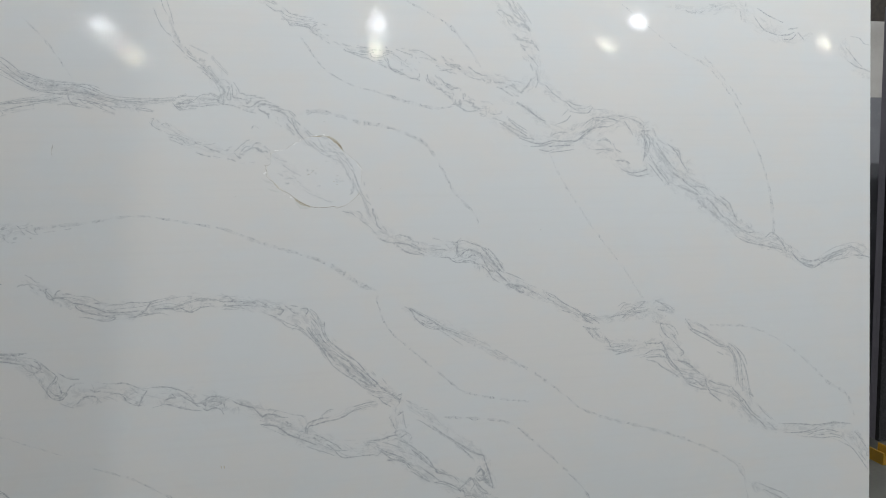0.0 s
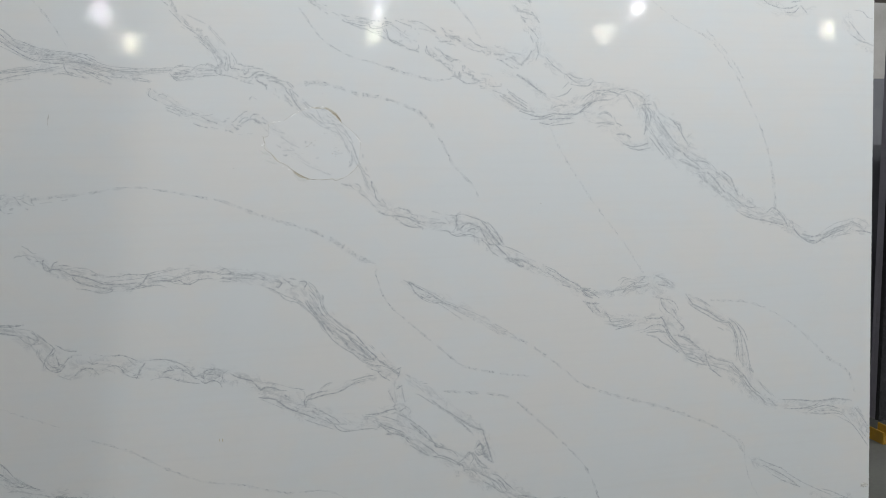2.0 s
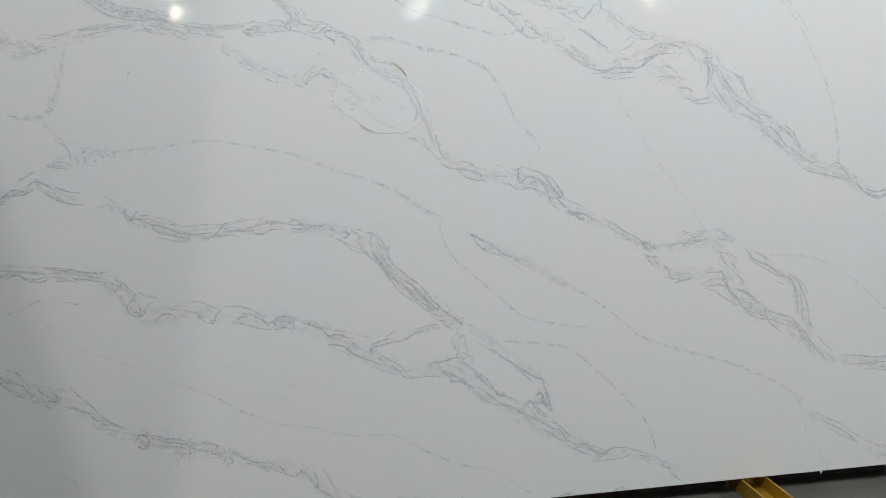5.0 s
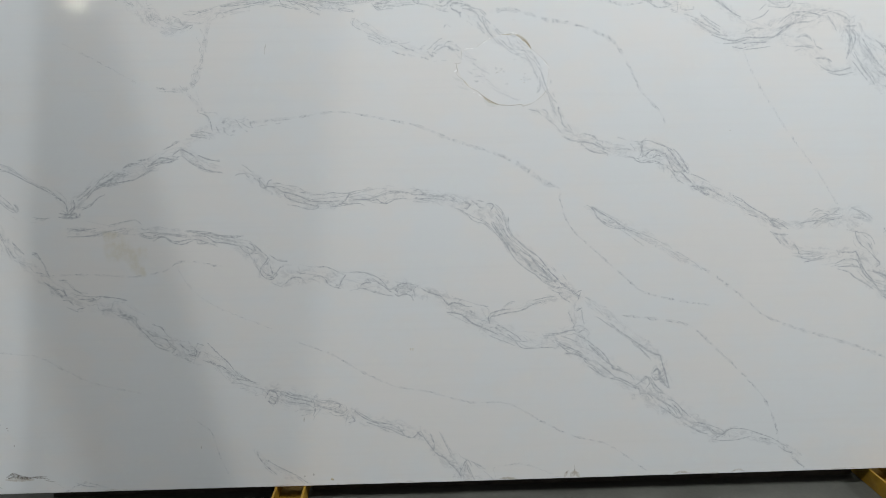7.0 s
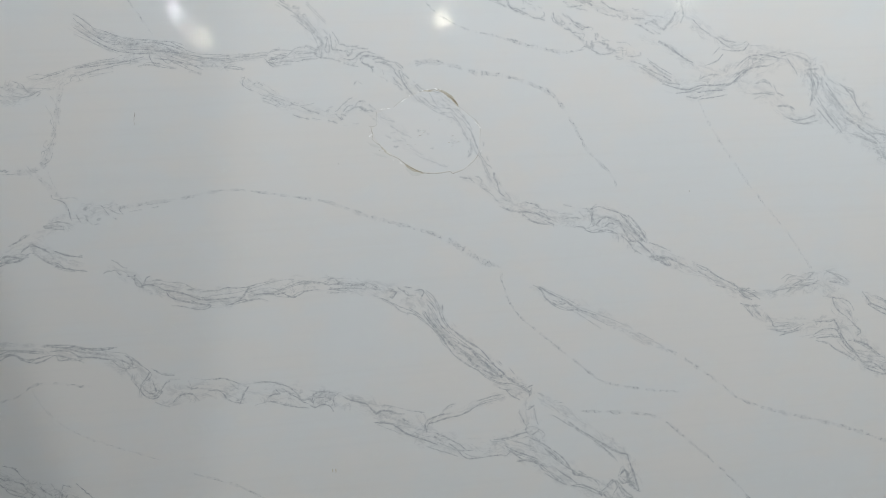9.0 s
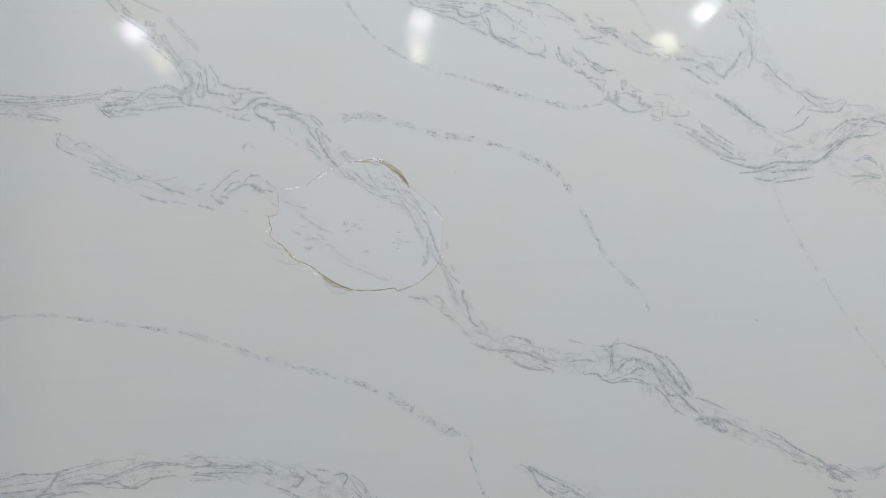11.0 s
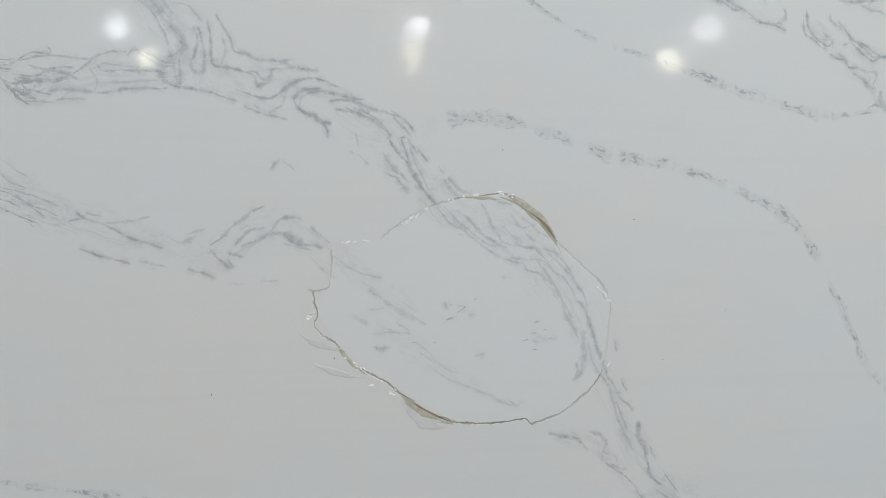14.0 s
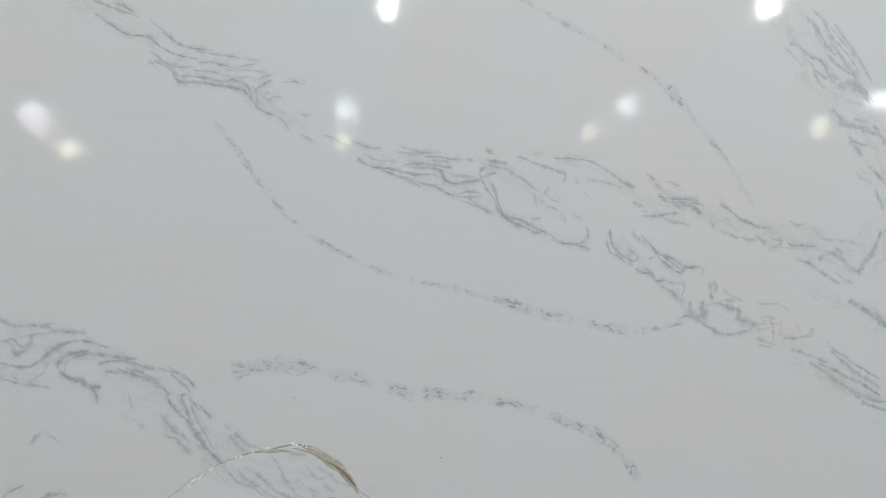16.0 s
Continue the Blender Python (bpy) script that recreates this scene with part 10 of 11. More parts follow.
strand(0.74, 0.125, [(-132.7, 60.5), (-130.5, 60.1), (-128.8, 60.0), (-127.1, 59.7), (-125.4, 59.1)])
strand(0.37, 0.07, [(-128.8, 59.4), (-129.2, 57.7)])
strand(0.55, 0.095, [(-131.8, 56.3), (-130.4, 56.9), (-129.6, 56.0)])
strand(0.46, 0.07, [(-130.5, 55.5), (-129.4, 54.5), (-128.3, 54.6)])
strand(0.78, 0.125, [(-127.6, 56.7), (-126.8, 55.7), (-125.7, 54.9), (-124.3, 54.6), (-122.7, 54.0)])
strand(0.74, 0.125, [(-128.0, 54.6), (-126.3, 54.9), (-124.6, 54.3), (-123.9, 52.9), (-122.5, 52.3)])
strand(0.64, 0.095, [(-123.5, 54.3), (-122.7, 53.4), (-122.6, 52.3)])
strand(0.74, 0.125, [(-123.9, 52.9), (-122.8, 51.7), (-121.8, 50.0), (-121.2, 49.7)])
strand(0.55, 0.095, [(-122.2, 51.7), (-120.6, 50.3)])
strand(0.64, 0.095, [(-120.1, 50.0), (-118.4, 49.3)])
strand(0.64, 0.095, [(-121.2, 49.5), (-119.9, 47.7), (-118.5, 46.9), (-117.5, 45.1)])
strand(0.55, 0.095, [(-119.1, 47.2), (-117.4, 46.3), (-115.5, 45.1), (-113.9, 44.3)])
strand(0.46, 0.07, [(-118.2, 48.5), (-116.8, 48.1)])
strand(0.55, 0.095, [(-117.7, 52.0), (-116.4, 51.1), (-115.0, 50.8)])
strand(0.37, 0.07, [(-117.3, 50.0), (-115.6, 49.1)])
strand(0.55, 0.095, [(-114.2, 50.3), (-114.5, 49.4), (-113.4, 48.0), (-112.1, 46.9), (-110.7, 46.8)])
strand(0.74, 0.125, [(-114.4, 47.5), (-113.5, 46.3), (-112.4, 45.2)])
strand(0.64, 0.095, [(-114.5, 44.0), (-112.7, 44.8), (-111.9, 43.7)])
strand(0.46, 0.07, [(-112.4, 45.2), (-111.1, 44.2), (-110.3, 42.8)])
strand(0.55, 0.095, [(-112.3, 42.3), (-111.5, 42.0)])
strand(0.55, 0.095, [(-110.0, 46.2), (-109.6, 44.8), (-109.1, 43.4)])
strand(0.46, 0.07, [(-110.1, 46.1), (-108.4, 46.3), (-107.9, 45.4)])
strand(0.64, 0.095, [(-107.6, 46.2), (-106.8, 44.8)])
strand(0.78, 0.125, [(-106.9, 43.4), (-106.0, 43.6), (-106.1, 42.5), (-106.9, 42.8)])
strand(0.74, 0.125, [(-107.2, 41.9), (-106.1, 41.4), (-105.5, 42.5)])
strand(0.64, 0.095, [(-108.7, 41.1), (-107.8, 39.9)])
strand(0.55, 0.095, [(-106.5, 39.6), (-105.6, 41.4), (-104.4, 42.8)])
strand(0.64, 0.095, [(-105.4, 44.5), (-104.7, 45.6), (-103.2, 44.8)])
strand(0.55, 0.095, [(-101.2, 45.0), (-100.4, 43.9), (-99.8, 42.9)])
strand(0.46, 0.07, [(-104.1, 43.3), (-102.7, 42.8), (-102.2, 41.6)])
strand(0.64, 0.095, [(-103.4, 40.2), (-101.4, 39.9), (-99.8, 39.0), (-97.8, 37.6), (-95.9, 36.1), (-94.6, 35.4)])
strand(0.64, 0.095, [(-99.9, 41.6), (-97.7, 40.7), (-95.8, 39.3), (-94.5, 37.3), (-92.6, 35.8), (-92.0, 35.0)])
strand(0.46, 0.07, [(-100.6, 39.9), (-98.9, 39.0)])
strand(0.74, 0.125, [(-95.1, 34.7), (-92.9, 34.1), (-91.5, 34.7), (-92.6, 35.8)])
strand(0.64, 0.095, [(-92.0, 34.8), (-90.4, 33.8), (-88.4, 33.2)])
strand(0.55, 0.095, [(-96.0, 33.2), (-94.6, 33.1)])
strand(0.64, 0.095, [(-93.2, 32.9), (-91.8, 32.8)])
strand(0.46, 0.07, [(-91.3, 32.4), (-89.0, 31.9)])
strand(0.28, 0.07, [(-124.2, 57.7), (-122.3, 56.3), (-120.4, 54.8)])
strand(0.37, 0.07, [(-99.5, 38.2), (-97.4, 35.3), (-95.2, 33.2)])
strand(0.64, 0.095, [(-104.1, 141.9), (-102.2, 142.5), (-100.0, 142.3), (-97.8, 142.8), (-95.6, 143.4)])
strand(0.74, 0.125, [(-103.8, 141.6), (-101.5, 141.5), (-99.5, 142.0), (-97.0, 142.7), (-95.5, 143.2)])
strand(0.55, 0.095, [(-100.3, 142.0), (-97.6, 142.4)])
strand(0.64, 0.095, [(-95.6, 143.4), (-93.2, 144.0), (-90.4, 144.6), (-87.6, 145.2), (-84.9, 145.5), (-82.9, 146.2)])
strand(0.46, 0.07, [(-92.6, 143.9), (-89.3, 144.7), (-86.6, 144.9), (-83.8, 145.3)])
strand(0.46, 0.07, [(-86.9, 143.8), (-84.4, 144.5), (-81.6, 144.8), (-78.6, 144.5)])
strand(0.55, 0.095, [(-94.0, 140.9), (-94.8, 140.7), (-94.2, 141.7), (-93.1, 141.9), (-92.6, 140.9)])
strand(0.46, 0.07, [(-92.3, 141.8), (-89.5, 142.1), (-87.3, 142.2), (-85.1, 142.6)])
strand(0.46, 0.07, [(-96.5, 139.7), (-94.5, 140.7)])
strand(0.64, 0.095, [(-107.3, 141.2), (-106.1, 140.6), (-106.4, 139.7), (-104.3, 139.5), (-102.2, 139.4), (-98.7, 139.0)])
strand(0.74, 0.125, [(-106.8, 140.9), (-105.3, 140.3), (-104.6, 139.1), (-103.4, 138.2)])
strand(0.74, 0.125, [(-107.4, 137.9), (-105.8, 137.5), (-103.9, 137.7), (-102.3, 138.5), (-100.9, 139.0)])
strand(0.74, 0.125, [(-104.2, 137.7), (-102.8, 138.5), (-101.5, 138.4), (-102.3, 137.6)])
strand(0.55, 0.095, [(-106.8, 138.4), (-105.0, 138.0), (-103.8, 139.1)])
strand(0.46, 0.07, [(-105.1, 136.6), (-102.9, 137.2)])
strand(0.55, 0.095, [(-110.3, 138.2), (-109.3, 137.5)])
strand(0.37, 0.07, [(-110.4, 136.8), (-108.6, 136.5)])
strand(0.37, 0.07, [(-100.7, 135.3), (-99.8, 133.6), (-99.4, 131.9), (-99.2, 129.9)])
strand(0.46, 0.07, [(-99.4, 137.5), (-98.5, 135.8), (-98.2, 133.5), (-98.1, 131.0)])
strand(0.55, 0.095, [(-99.3, 132.7), (-99.9, 131.6), (-99.1, 129.6), (-99.8, 127.4), (-101.0, 126.3)])
strand(0.55, 0.095, [(-101.1, 127.4), (-102.0, 126.4), (-101.3, 125.2), (-102.5, 124.7), (-102.5, 123.5)])
strand(0.55, 0.095, [(-101.6, 125.2), (-102.3, 123.5)])
strand(0.55, 0.095, [(-100.1, 124.6), (-100.7, 122.9), (-101.9, 122.1), (-103.0, 122.1)])
strand(0.55, 0.095, [(-103.2, 122.2), (-101.9, 121.8), (-102.5, 121.0)])
strand(0.64, 0.095, [(-106.0, 121.7), (-105.3, 120.6), (-104.2, 120.1), (-105.0, 121.1)])
strand(0.46, 0.07, [(-106.3, 120.9), (-105.1, 119.4)])
strand(0.55, 0.095, [(-111.9, 120.9), (-110.3, 120.8)])
strand(0.55, 0.095, [(-112.0, 120.1), (-109.9, 120.0), (-107.5, 120.1)])
strand(0.28, 0.07, [(-101.5, 120.1), (-100.9, 117.8), (-100.0, 116.0)])
strand(0.46, 0.07, [(-94.0, 152.7), (-91.4, 151.2), (-89.1, 150.3), (-87.0, 148.8), (-84.7, 147.7)])
strand(0.55, 0.095, [(-90.3, 151.7), (-88.2, 150.8), (-86.2, 149.4), (-83.5, 148.3)])
strand(0.64, 0.095, [(-89.4, 153.1), (-87.6, 151.6), (-84.9, 150.9), (-82.3, 150.2)])
strand(0.55, 0.095, [(-88.5, 150.5), (-86.6, 150.5), (-84.5, 149.6), (-81.8, 149.2)])
strand(0.55, 0.095, [(-86.8, 151.3), (-84.4, 150.4), (-81.2, 149.6), (-78.5, 149.7)])
strand(0.64, 0.095, [(-82.2, 150.4), (-79.6, 149.8), (-76.8, 149.6), (-74.6, 149.3)])
strand(0.55, 0.095, [(-85.7, 148.2), (-83.6, 147.6), (-81.4, 146.9), (-79.3, 146.6)])
strand(0.64, 0.095, [(-83.5, 148.3), (-80.7, 148.9), (-77.5, 148.2), (-74.7, 147.9), (-71.5, 147.3)])
strand(0.55, 0.095, [(-81.3, 149.2), (-78.6, 148.5), (-76.3, 148.8), (-73.6, 148.1), (-69.8, 146.6), (-66.5, 145.9)])
strand(0.64, 0.095, [(-79.2, 148.0), (-75.9, 147.6), (-72.6, 147.2), (-69.3, 146.0), (-66.0, 145.3)])
strand(0.46, 0.07, [(-82.9, 146.2), (-80.4, 146.3), (-78.1, 146.8)])
strand(0.64, 0.095, [(-73.0, 149.2), (-70.2, 148.7), (-68.3, 147.8)])
strand(0.64, 0.095, [(-71.4, 148.0), (-69.2, 147.4), (-67.3, 146.5), (-64.3, 145.8)])
strand(0.64, 0.095, [(-78.7, 143.7), (-77.3, 144.3), (-75.1, 144.2), (-72.9, 143.3), (-70.7, 142.9)])
strand(0.74, 0.125, [(-76.8, 146.8), (-76.6, 145.4), (-75.9, 144.2), (-74.5, 143.9)])
strand(0.55, 0.095, [(-79.3, 143.6), (-76.2, 143.8)])
strand(0.55, 0.095, [(-74.4, 145.6), (-72.8, 144.1), (-71.7, 144.3)])
strand(0.74, 0.125, [(-72.7, 145.2), (-71.2, 144.0), (-69.8, 144.0), (-68.4, 143.1)])
strand(0.55, 0.095, [(-69.5, 144.0), (-67.7, 142.5), (-65.2, 141.3)])
strand(0.46, 0.07, [(-71.6, 145.5), (-68.4, 144.2), (-66.2, 143.6), (-62.8, 143.0), (-60.6, 142.9)])
strand(0.55, 0.095, [(-64.3, 145.8), (-60.4, 145.5), (-56.4, 145.4), (-53.0, 145.5), (-49.5, 145.8)])
strand(0.55, 0.095, [(-66.1, 144.8), (-61.6, 144.3), (-57.0, 144.4), (-52.4, 144.8)])
strand(0.64, 0.095, [(-68.0, 141.9), (-65.2, 141.4)])
strand(0.78, 0.125, [(-59.7, 142.8), (-57.7, 142.8), (-55.2, 142.1)])
strand(0.64, 0.095, [(-59.2, 142.5), (-57.2, 142.2), (-55.8, 141.8)])
strand(0.55, 0.095, [(-56.2, 145.7), (-53.1, 145.5), (-49.4, 145.8)])
strand(0.46, 0.07, [(-53.2, 144.3), (-49.9, 144.8)])
strand(0.64, 0.095, [(-49.6, 145.3), (-48.2, 146.3), (-46.7, 146.4), (-46.9, 146.9)])
strand(0.74, 0.125, [(-49.4, 144.6), (-47.9, 144.5), (-46.5, 145.2), (-45.2, 145.3)])
strand(0.74, 0.125, [(-49.3, 144.2), (-48.4, 143.5), (-46.9, 143.1)])
strand(0.64, 0.095, [(-49.2, 144.4), (-47.5, 144.1)])
strand(0.74, 0.125, [(-55.9, 140.0), (-55.3, 140.2), (-55.8, 139.3), (-55.9, 138.2), (-54.6, 137.3), (-53.3, 136.8)])
strand(0.55, 0.095, [(-56.5, 139.1), (-56.1, 138.4)])
strand(0.64, 0.095, [(-54.7, 139.7), (-54.0, 139.0)])
strand(0.74, 0.125, [(-53.4, 138.4), (-52.8, 138.7), (-52.1, 138.5), (-51.3, 138.0)])
strand(0.64, 0.095, [(-52.5, 139.0), (-51.7, 138.5)])
strand(0.55, 0.095, [(-52.7, 136.5), (-51.6, 135.8), (-49.5, 135.0), (-47.4, 133.4)])
strand(0.37, 0.07, [(-51.2, 138.5), (-49.3, 137.0), (-48.1, 136.3)])
strand(0.55, 0.095, [(-51.2, 135.8), (-48.6, 135.2), (-46.0, 134.1)])
strand(0.64, 0.095, [(5.8, 105.3), (8.4, 104.2), (11.0, 103.8), (13.6, 103.9)])
strand(0.55, 0.095, [(7.4, 104.4), (9.7, 103.8), (12.2, 102.3), (14.8, 100.7)])
strand(0.74, 0.125, [(11.8, 106.2), (14.1, 105.8), (15.3, 104.7)])
strand(0.55, 0.095, [(13.0, 105.2), (15.3, 104.4), (16.9, 104.0), (16.9, 103.3)])
strand(0.74, 0.125, [(11.9, 101.9), (14.1, 100.9), (16.8, 100.4), (18.4, 100.0)])
strand(0.64, 0.095, [(13.5, 101.0), (15.5, 101.2), (17.5, 101.7), (18.8, 101.0)])
strand(0.55, 0.095, [(15.2, 102.2), (17.5, 102.3), (19.2, 101.9)])
strand(0.46, 0.07, [(14.3, 103.2), (16.9, 102.9)])
strand(0.55, 0.095, [(21.3, 105.2), (24.0, 104.4)])
strand(0.55, 0.095, [(21.5, 102.1), (23.5, 101.6), (25.9, 101.3)])
strand(0.55, 0.095, [(25.6, 104.1), (27.6, 103.7), (29.7, 103.9), (30.0, 104.5)])
strand(0.74, 0.125, [(27.3, 104.0), (28.3, 102.3), (28.5, 100.4), (27.8, 99.4)])
strand(0.64, 0.095, [(29.3, 103.9), (28.9, 102.0), (29.2, 100.3), (29.8, 99.3)])
strand(0.64, 0.095, [(25.1, 99.9), (26.8, 98.8), (28.5, 99.2), (30.2, 99.3)])
strand(0.78, 0.125, [(26.7, 98.2), (29.4, 97.6), (32.1, 97.6), (35.1, 96.8)])
strand(0.64, 0.095, [(27.4, 99.1), (28.4, 98.1), (30.1, 98.4), (31.1, 97.9)])
strand(0.55, 0.095, [(25.3, 103.2), (26.5, 101.5), (25.5, 100.5)])
strand(0.46, 0.07, [(30.0, 104.2), (32.4, 104.0), (35.1, 102.9), (36.7, 101.5)])
strand(0.64, 0.095, [(29.5, 100.9), (31.3, 101.5), (33.0, 101.4), (35.0, 100.6), (36.3, 99.9)])
strand(0.64, 0.095, [(31.2, 99.5), (32.6, 100.1), (33.9, 99.7)])
strand(0.64, 0.095, [(31.6, 101.5), (32.5, 99.1), (34.2, 98.4), (35.6, 98.9), (36.0, 99.9)])
strand(0.55, 0.095, [(30.1, 98.6), (31.8, 98.8)])
strand(0.55, 0.095, [(37.4, 101.8), (38.4, 100.4), (38.0, 99.4), (39.6, 98.0)])
strand(0.74, 0.125, [(37.0, 100.5), (38.3, 99.1), (40.3, 97.6), (42.0, 96.2), (42.9, 94.5)])
strand(0.74, 0.125, [(35.9, 98.9), (37.2, 97.5), (38.9, 96.4), (40.2, 95.0), (42.3, 94.5)])
strand(0.64, 0.095, [(36.9, 99.2), (38.9, 97.4), (40.9, 95.9), (42.6, 94.5)])
strand(0.55, 0.095, [(38.4, 100.4), (40.3, 98.3), (42.0, 96.9), (42.6, 95.5)])
strand(0.55, 0.095, [(41.4, 97.9), (42.5, 97.0), (42.9, 95.8)])
strand(0.74, 0.125, [(36.2, 96.6), (38.1, 94.8), (40.2, 94.7), (41.5, 93.6)])
strand(0.55, 0.095, [(37.5, 95.8), (39.5, 95.4), (41.2, 94.3)])
strand(0.74, 0.125, [(38.8, 93.4), (40.1, 92.0), (41.1, 91.5)])
strand(0.74, 0.125, [(41.2, 93.9), (42.2, 92.9), (43.5, 91.8), (44.2, 91.1)])
strand(0.55, 0.095, [(42.6, 94.2), (45.0, 93.5), (47.4, 92.5), (49.4, 91.4)])
strand(0.64, 0.095, [(45.3, 93.2), (47.0, 92.6)])
strand(0.78, 0.125, [(43.5, 90.0), (44.5, 90.7), (46.9, 90.2), (48.6, 89.5)])
strand(0.74, 0.125, [(44.2, 90.8), (46.2, 89.6), (47.6, 88.5), (48.6, 88.1)])
strand(0.78, 0.125, [(46.5, 88.6), (48.2, 87.8), (49.3, 87.9), (48.6, 89.1)])
strand(0.55, 0.095, [(49.3, 89.4), (52.4, 87.9), (56.6, 85.2)])
strand(0.46, 0.07, [(50.3, 87.0), (53.7, 85.1)])
strand(0.46, 0.07, [(47.0, 91.9), (50.4, 90.3), (53.2, 89.1)])
strand(0.74, 0.125, [(56.3, 87.3), (58.0, 86.1), (60.4, 85.1)])
strand(0.55, 0.095, [(56.9, 85.5), (58.7, 84.7), (60.7, 83.2), (63.5, 82.1)])
strand(0.64, 0.095, [(60.8, 85.0), (62.5, 83.8), (65.0, 82.2), (67.4, 80.5)])
strand(0.83, 0.125, [(62.1, 81.6), (64.2, 80.7)])
strand(0.74, 0.125, [(64.3, 82.6), (66.4, 81.5), (68.1, 80.3), (71.0, 80.0)])
strand(0.74, 0.125, [(67.4, 80.0), (69.2, 79.4), (71.7, 79.5), (73.1, 78.9)])
strand(0.64, 0.095, [(68.1, 79.3), (69.5, 77.8), (72.0, 79.0)])
strand(0.74, 0.125, [(68.4, 76.2), (70.5, 75.4), (73.0, 75.3)])
strand(0.64, 0.095, [(69.1, 75.8), (70.5, 74.0), (71.5, 72.9)])
strand(0.64, 0.095, [(72.3, 74.2), (73.3, 72.8)])
strand(0.64, 0.095, [(70.5, 75.0), (71.5, 73.2), (72.6, 73.5)])
strand(0.46, 0.07, [(57.9, 84.4), (60.7, 82.6)])
strand(0.74, 0.125, [(12.4, 85.2), (14.3, 84.0), (14.9, 82.3), (16.5, 80.5), (19.1, 78.7), (22.1, 77.9), (24.1, 78.2)])
strand(0.64, 0.095, [(12.7, 85.1), (16.0, 83.7), (19.2, 82.0), (21.9, 80.5), (24.5, 78.9)])
strand(0.46, 0.07, [(14.3, 84.6), (17.3, 83.1), (20.5, 81.2)])
strand(0.78, 0.125, [(18.2, 80.4), (19.1, 79.7), (20.5, 80.0), (18.8, 80.7)])
strand(0.46, 0.07, [(16.5, 81.5), (18.5, 80.4), (20.5, 79.6)])
strand(0.55, 0.095, [(22.4, 77.8), (24.4, 76.6), (26.4, 75.1), (29.0, 73.3)])
strand(0.55, 0.095, [(24.5, 78.6), (27.2, 77.4), (30.5, 75.8), (33.9, 74.2), (36.6, 72.8)])
strand(0.46, 0.07, [(23.8, 77.7), (27.8, 75.7), (31.1, 73.8)])
strand(0.55, 0.095, [(26.4, 76.5), (29.1, 74.9), (31.8, 73.4), (34.5, 73.1)])
strand(0.46, 0.07, [(25.4, 75.9), (27.7, 74.0), (29.7, 72.7)])
strand(0.55, 0.095, [(36.8, 71.3), (39.2, 70.3), (41.3, 69.2)])
strand(0.64, 0.095, [(39.9, 70.7), (42.7, 69.1), (44.0, 68.3)])
strand(0.46, 0.07, [(36.5, 70.6), (39.2, 68.7), (42.6, 66.9)])
strand(0.55, 0.095, [(41.2, 68.6), (44.0, 68.0), (46.7, 66.3)])
strand(0.46, 0.07, [(38.5, 69.5), (41.2, 67.9)])
strand(0.55, 0.095, [(46.0, 66.5), (47.7, 65.0)])
strand(0.3, 0.7, [(-83.8, 28.7), (-79.2, 27.1), (-73.8, 25.9), (-68.4, 25.0), (-62.2, 23.4)])
strand(0.35, 0.5, [(-116.0, 99.0), (-111.5, 100.5), (-107.7, 101.1)])
strand(0.5, 0.5, [(-141.9, 84.7), (-140.0, 84.8), (-138.2, 85.0)])
strand(0.3, 0.8, [(-134.7, 90.7), (-130.7, 93.2), (-125.3, 95.0)])
strand(0.45, 0.5, [(-146.3, 63.7), (-145.2, 62.5), (-143.6, 60.8)])
strand(0.25, 0.6, [(-86.9, 74.3), (-85.0, 72.4), (-83.2, 70.4)])
strand(0.4, 0.4, [(-127.1, 55.0), (-125.3, 54.0), (-122.6, 53.6)])
strand(0.3, 0.8, [(-13.9, 80.1), (-11.7, 75.6), (-8.7, 71.8), (-3.4, 67.2), (2.6, 62.6)])
strand(0.25, 0.7, [(-75.0, 88.6), (-69.1, 87.8), (-63.1, 87.4)])
strand(0.3, 0.5, [(-46.2, 61.1), (-43.6, 61.6), (-40.6, 62.1)])
strand(0.22, 0.7, [(-28.9, 56.0), (-22.9, 52.8), (-16.8, 49.7)])
strand(0.2, 0.5, [(-25.1, 51.3), (-21.7, 49.7), (-18.3, 48.2)])
strand(0.55, 0.55, [(34.9, 34.3), (35.5, 32.3), (37.3, 29.6)])
strand(0.22, 0.8, [(9.4, 46.9), (13.2, 43.3), (17.9, 38.3)])
strand(0.3, 0.7, [(29.4, 28.0), (31.7, 26.8), (33.6, 26.0)])
strand(0.4, 0.6, [(48.3, 15.9), (51.0, 14.9), (53.7, 13.3)])
strand(0.35, 0.8, [(89.4, 135.5), (90.4, 132.5), (90.2, 129.4)])
strand(0.25, 1.1, [(92.4, 133.0), (97.1, 126.2), (99.9, 122.8)])
strand(0.25, 0.9, [(108.5, 114.6), (111.4, 112.4), (114.8, 110.2)])
strand(0.25, 0.7, [(117.3, 114.0), (119.2, 111.8), (121.4, 109.4)])
strand(0.3, 0.7, [(146.7, 93.0), (155.0, 94.6), (164.4, 98.0)])
strand(0.3, 0.8, [(69.6, 136.1), (72.8, 137.8), (76.8, 139.1)])
strand(0.3, 0.5, [(133.8, 99.9), (137.4, 98.7), (140.9, 97.5)])
strand(0.35, 0.5, [(28.2, 103.3), (28.8, 101.3), (29.3, 99.5)])
strand(0.3, 0.8, [(32.9, 100.7), (36.9, 99.2), (40.9, 95.6)])
strand(0.25, 0.7, [(25.8, 77.2), (29.4, 75.2), (33.8, 73.5)])
strand(0.4, 0.4, [(44.5, 90.1), (46.6, 89.3), (48.6, 88.5)])
strand(0.3, 0.9, [(-85.1, 149.3), (-79.1, 148.3), (-72.6, 146.9), (-67.1, 145.6)])
strand(0.35, 0.7, [(-106.1, 140.3), (-104.6, 139.1), (-102.5, 138.4)])

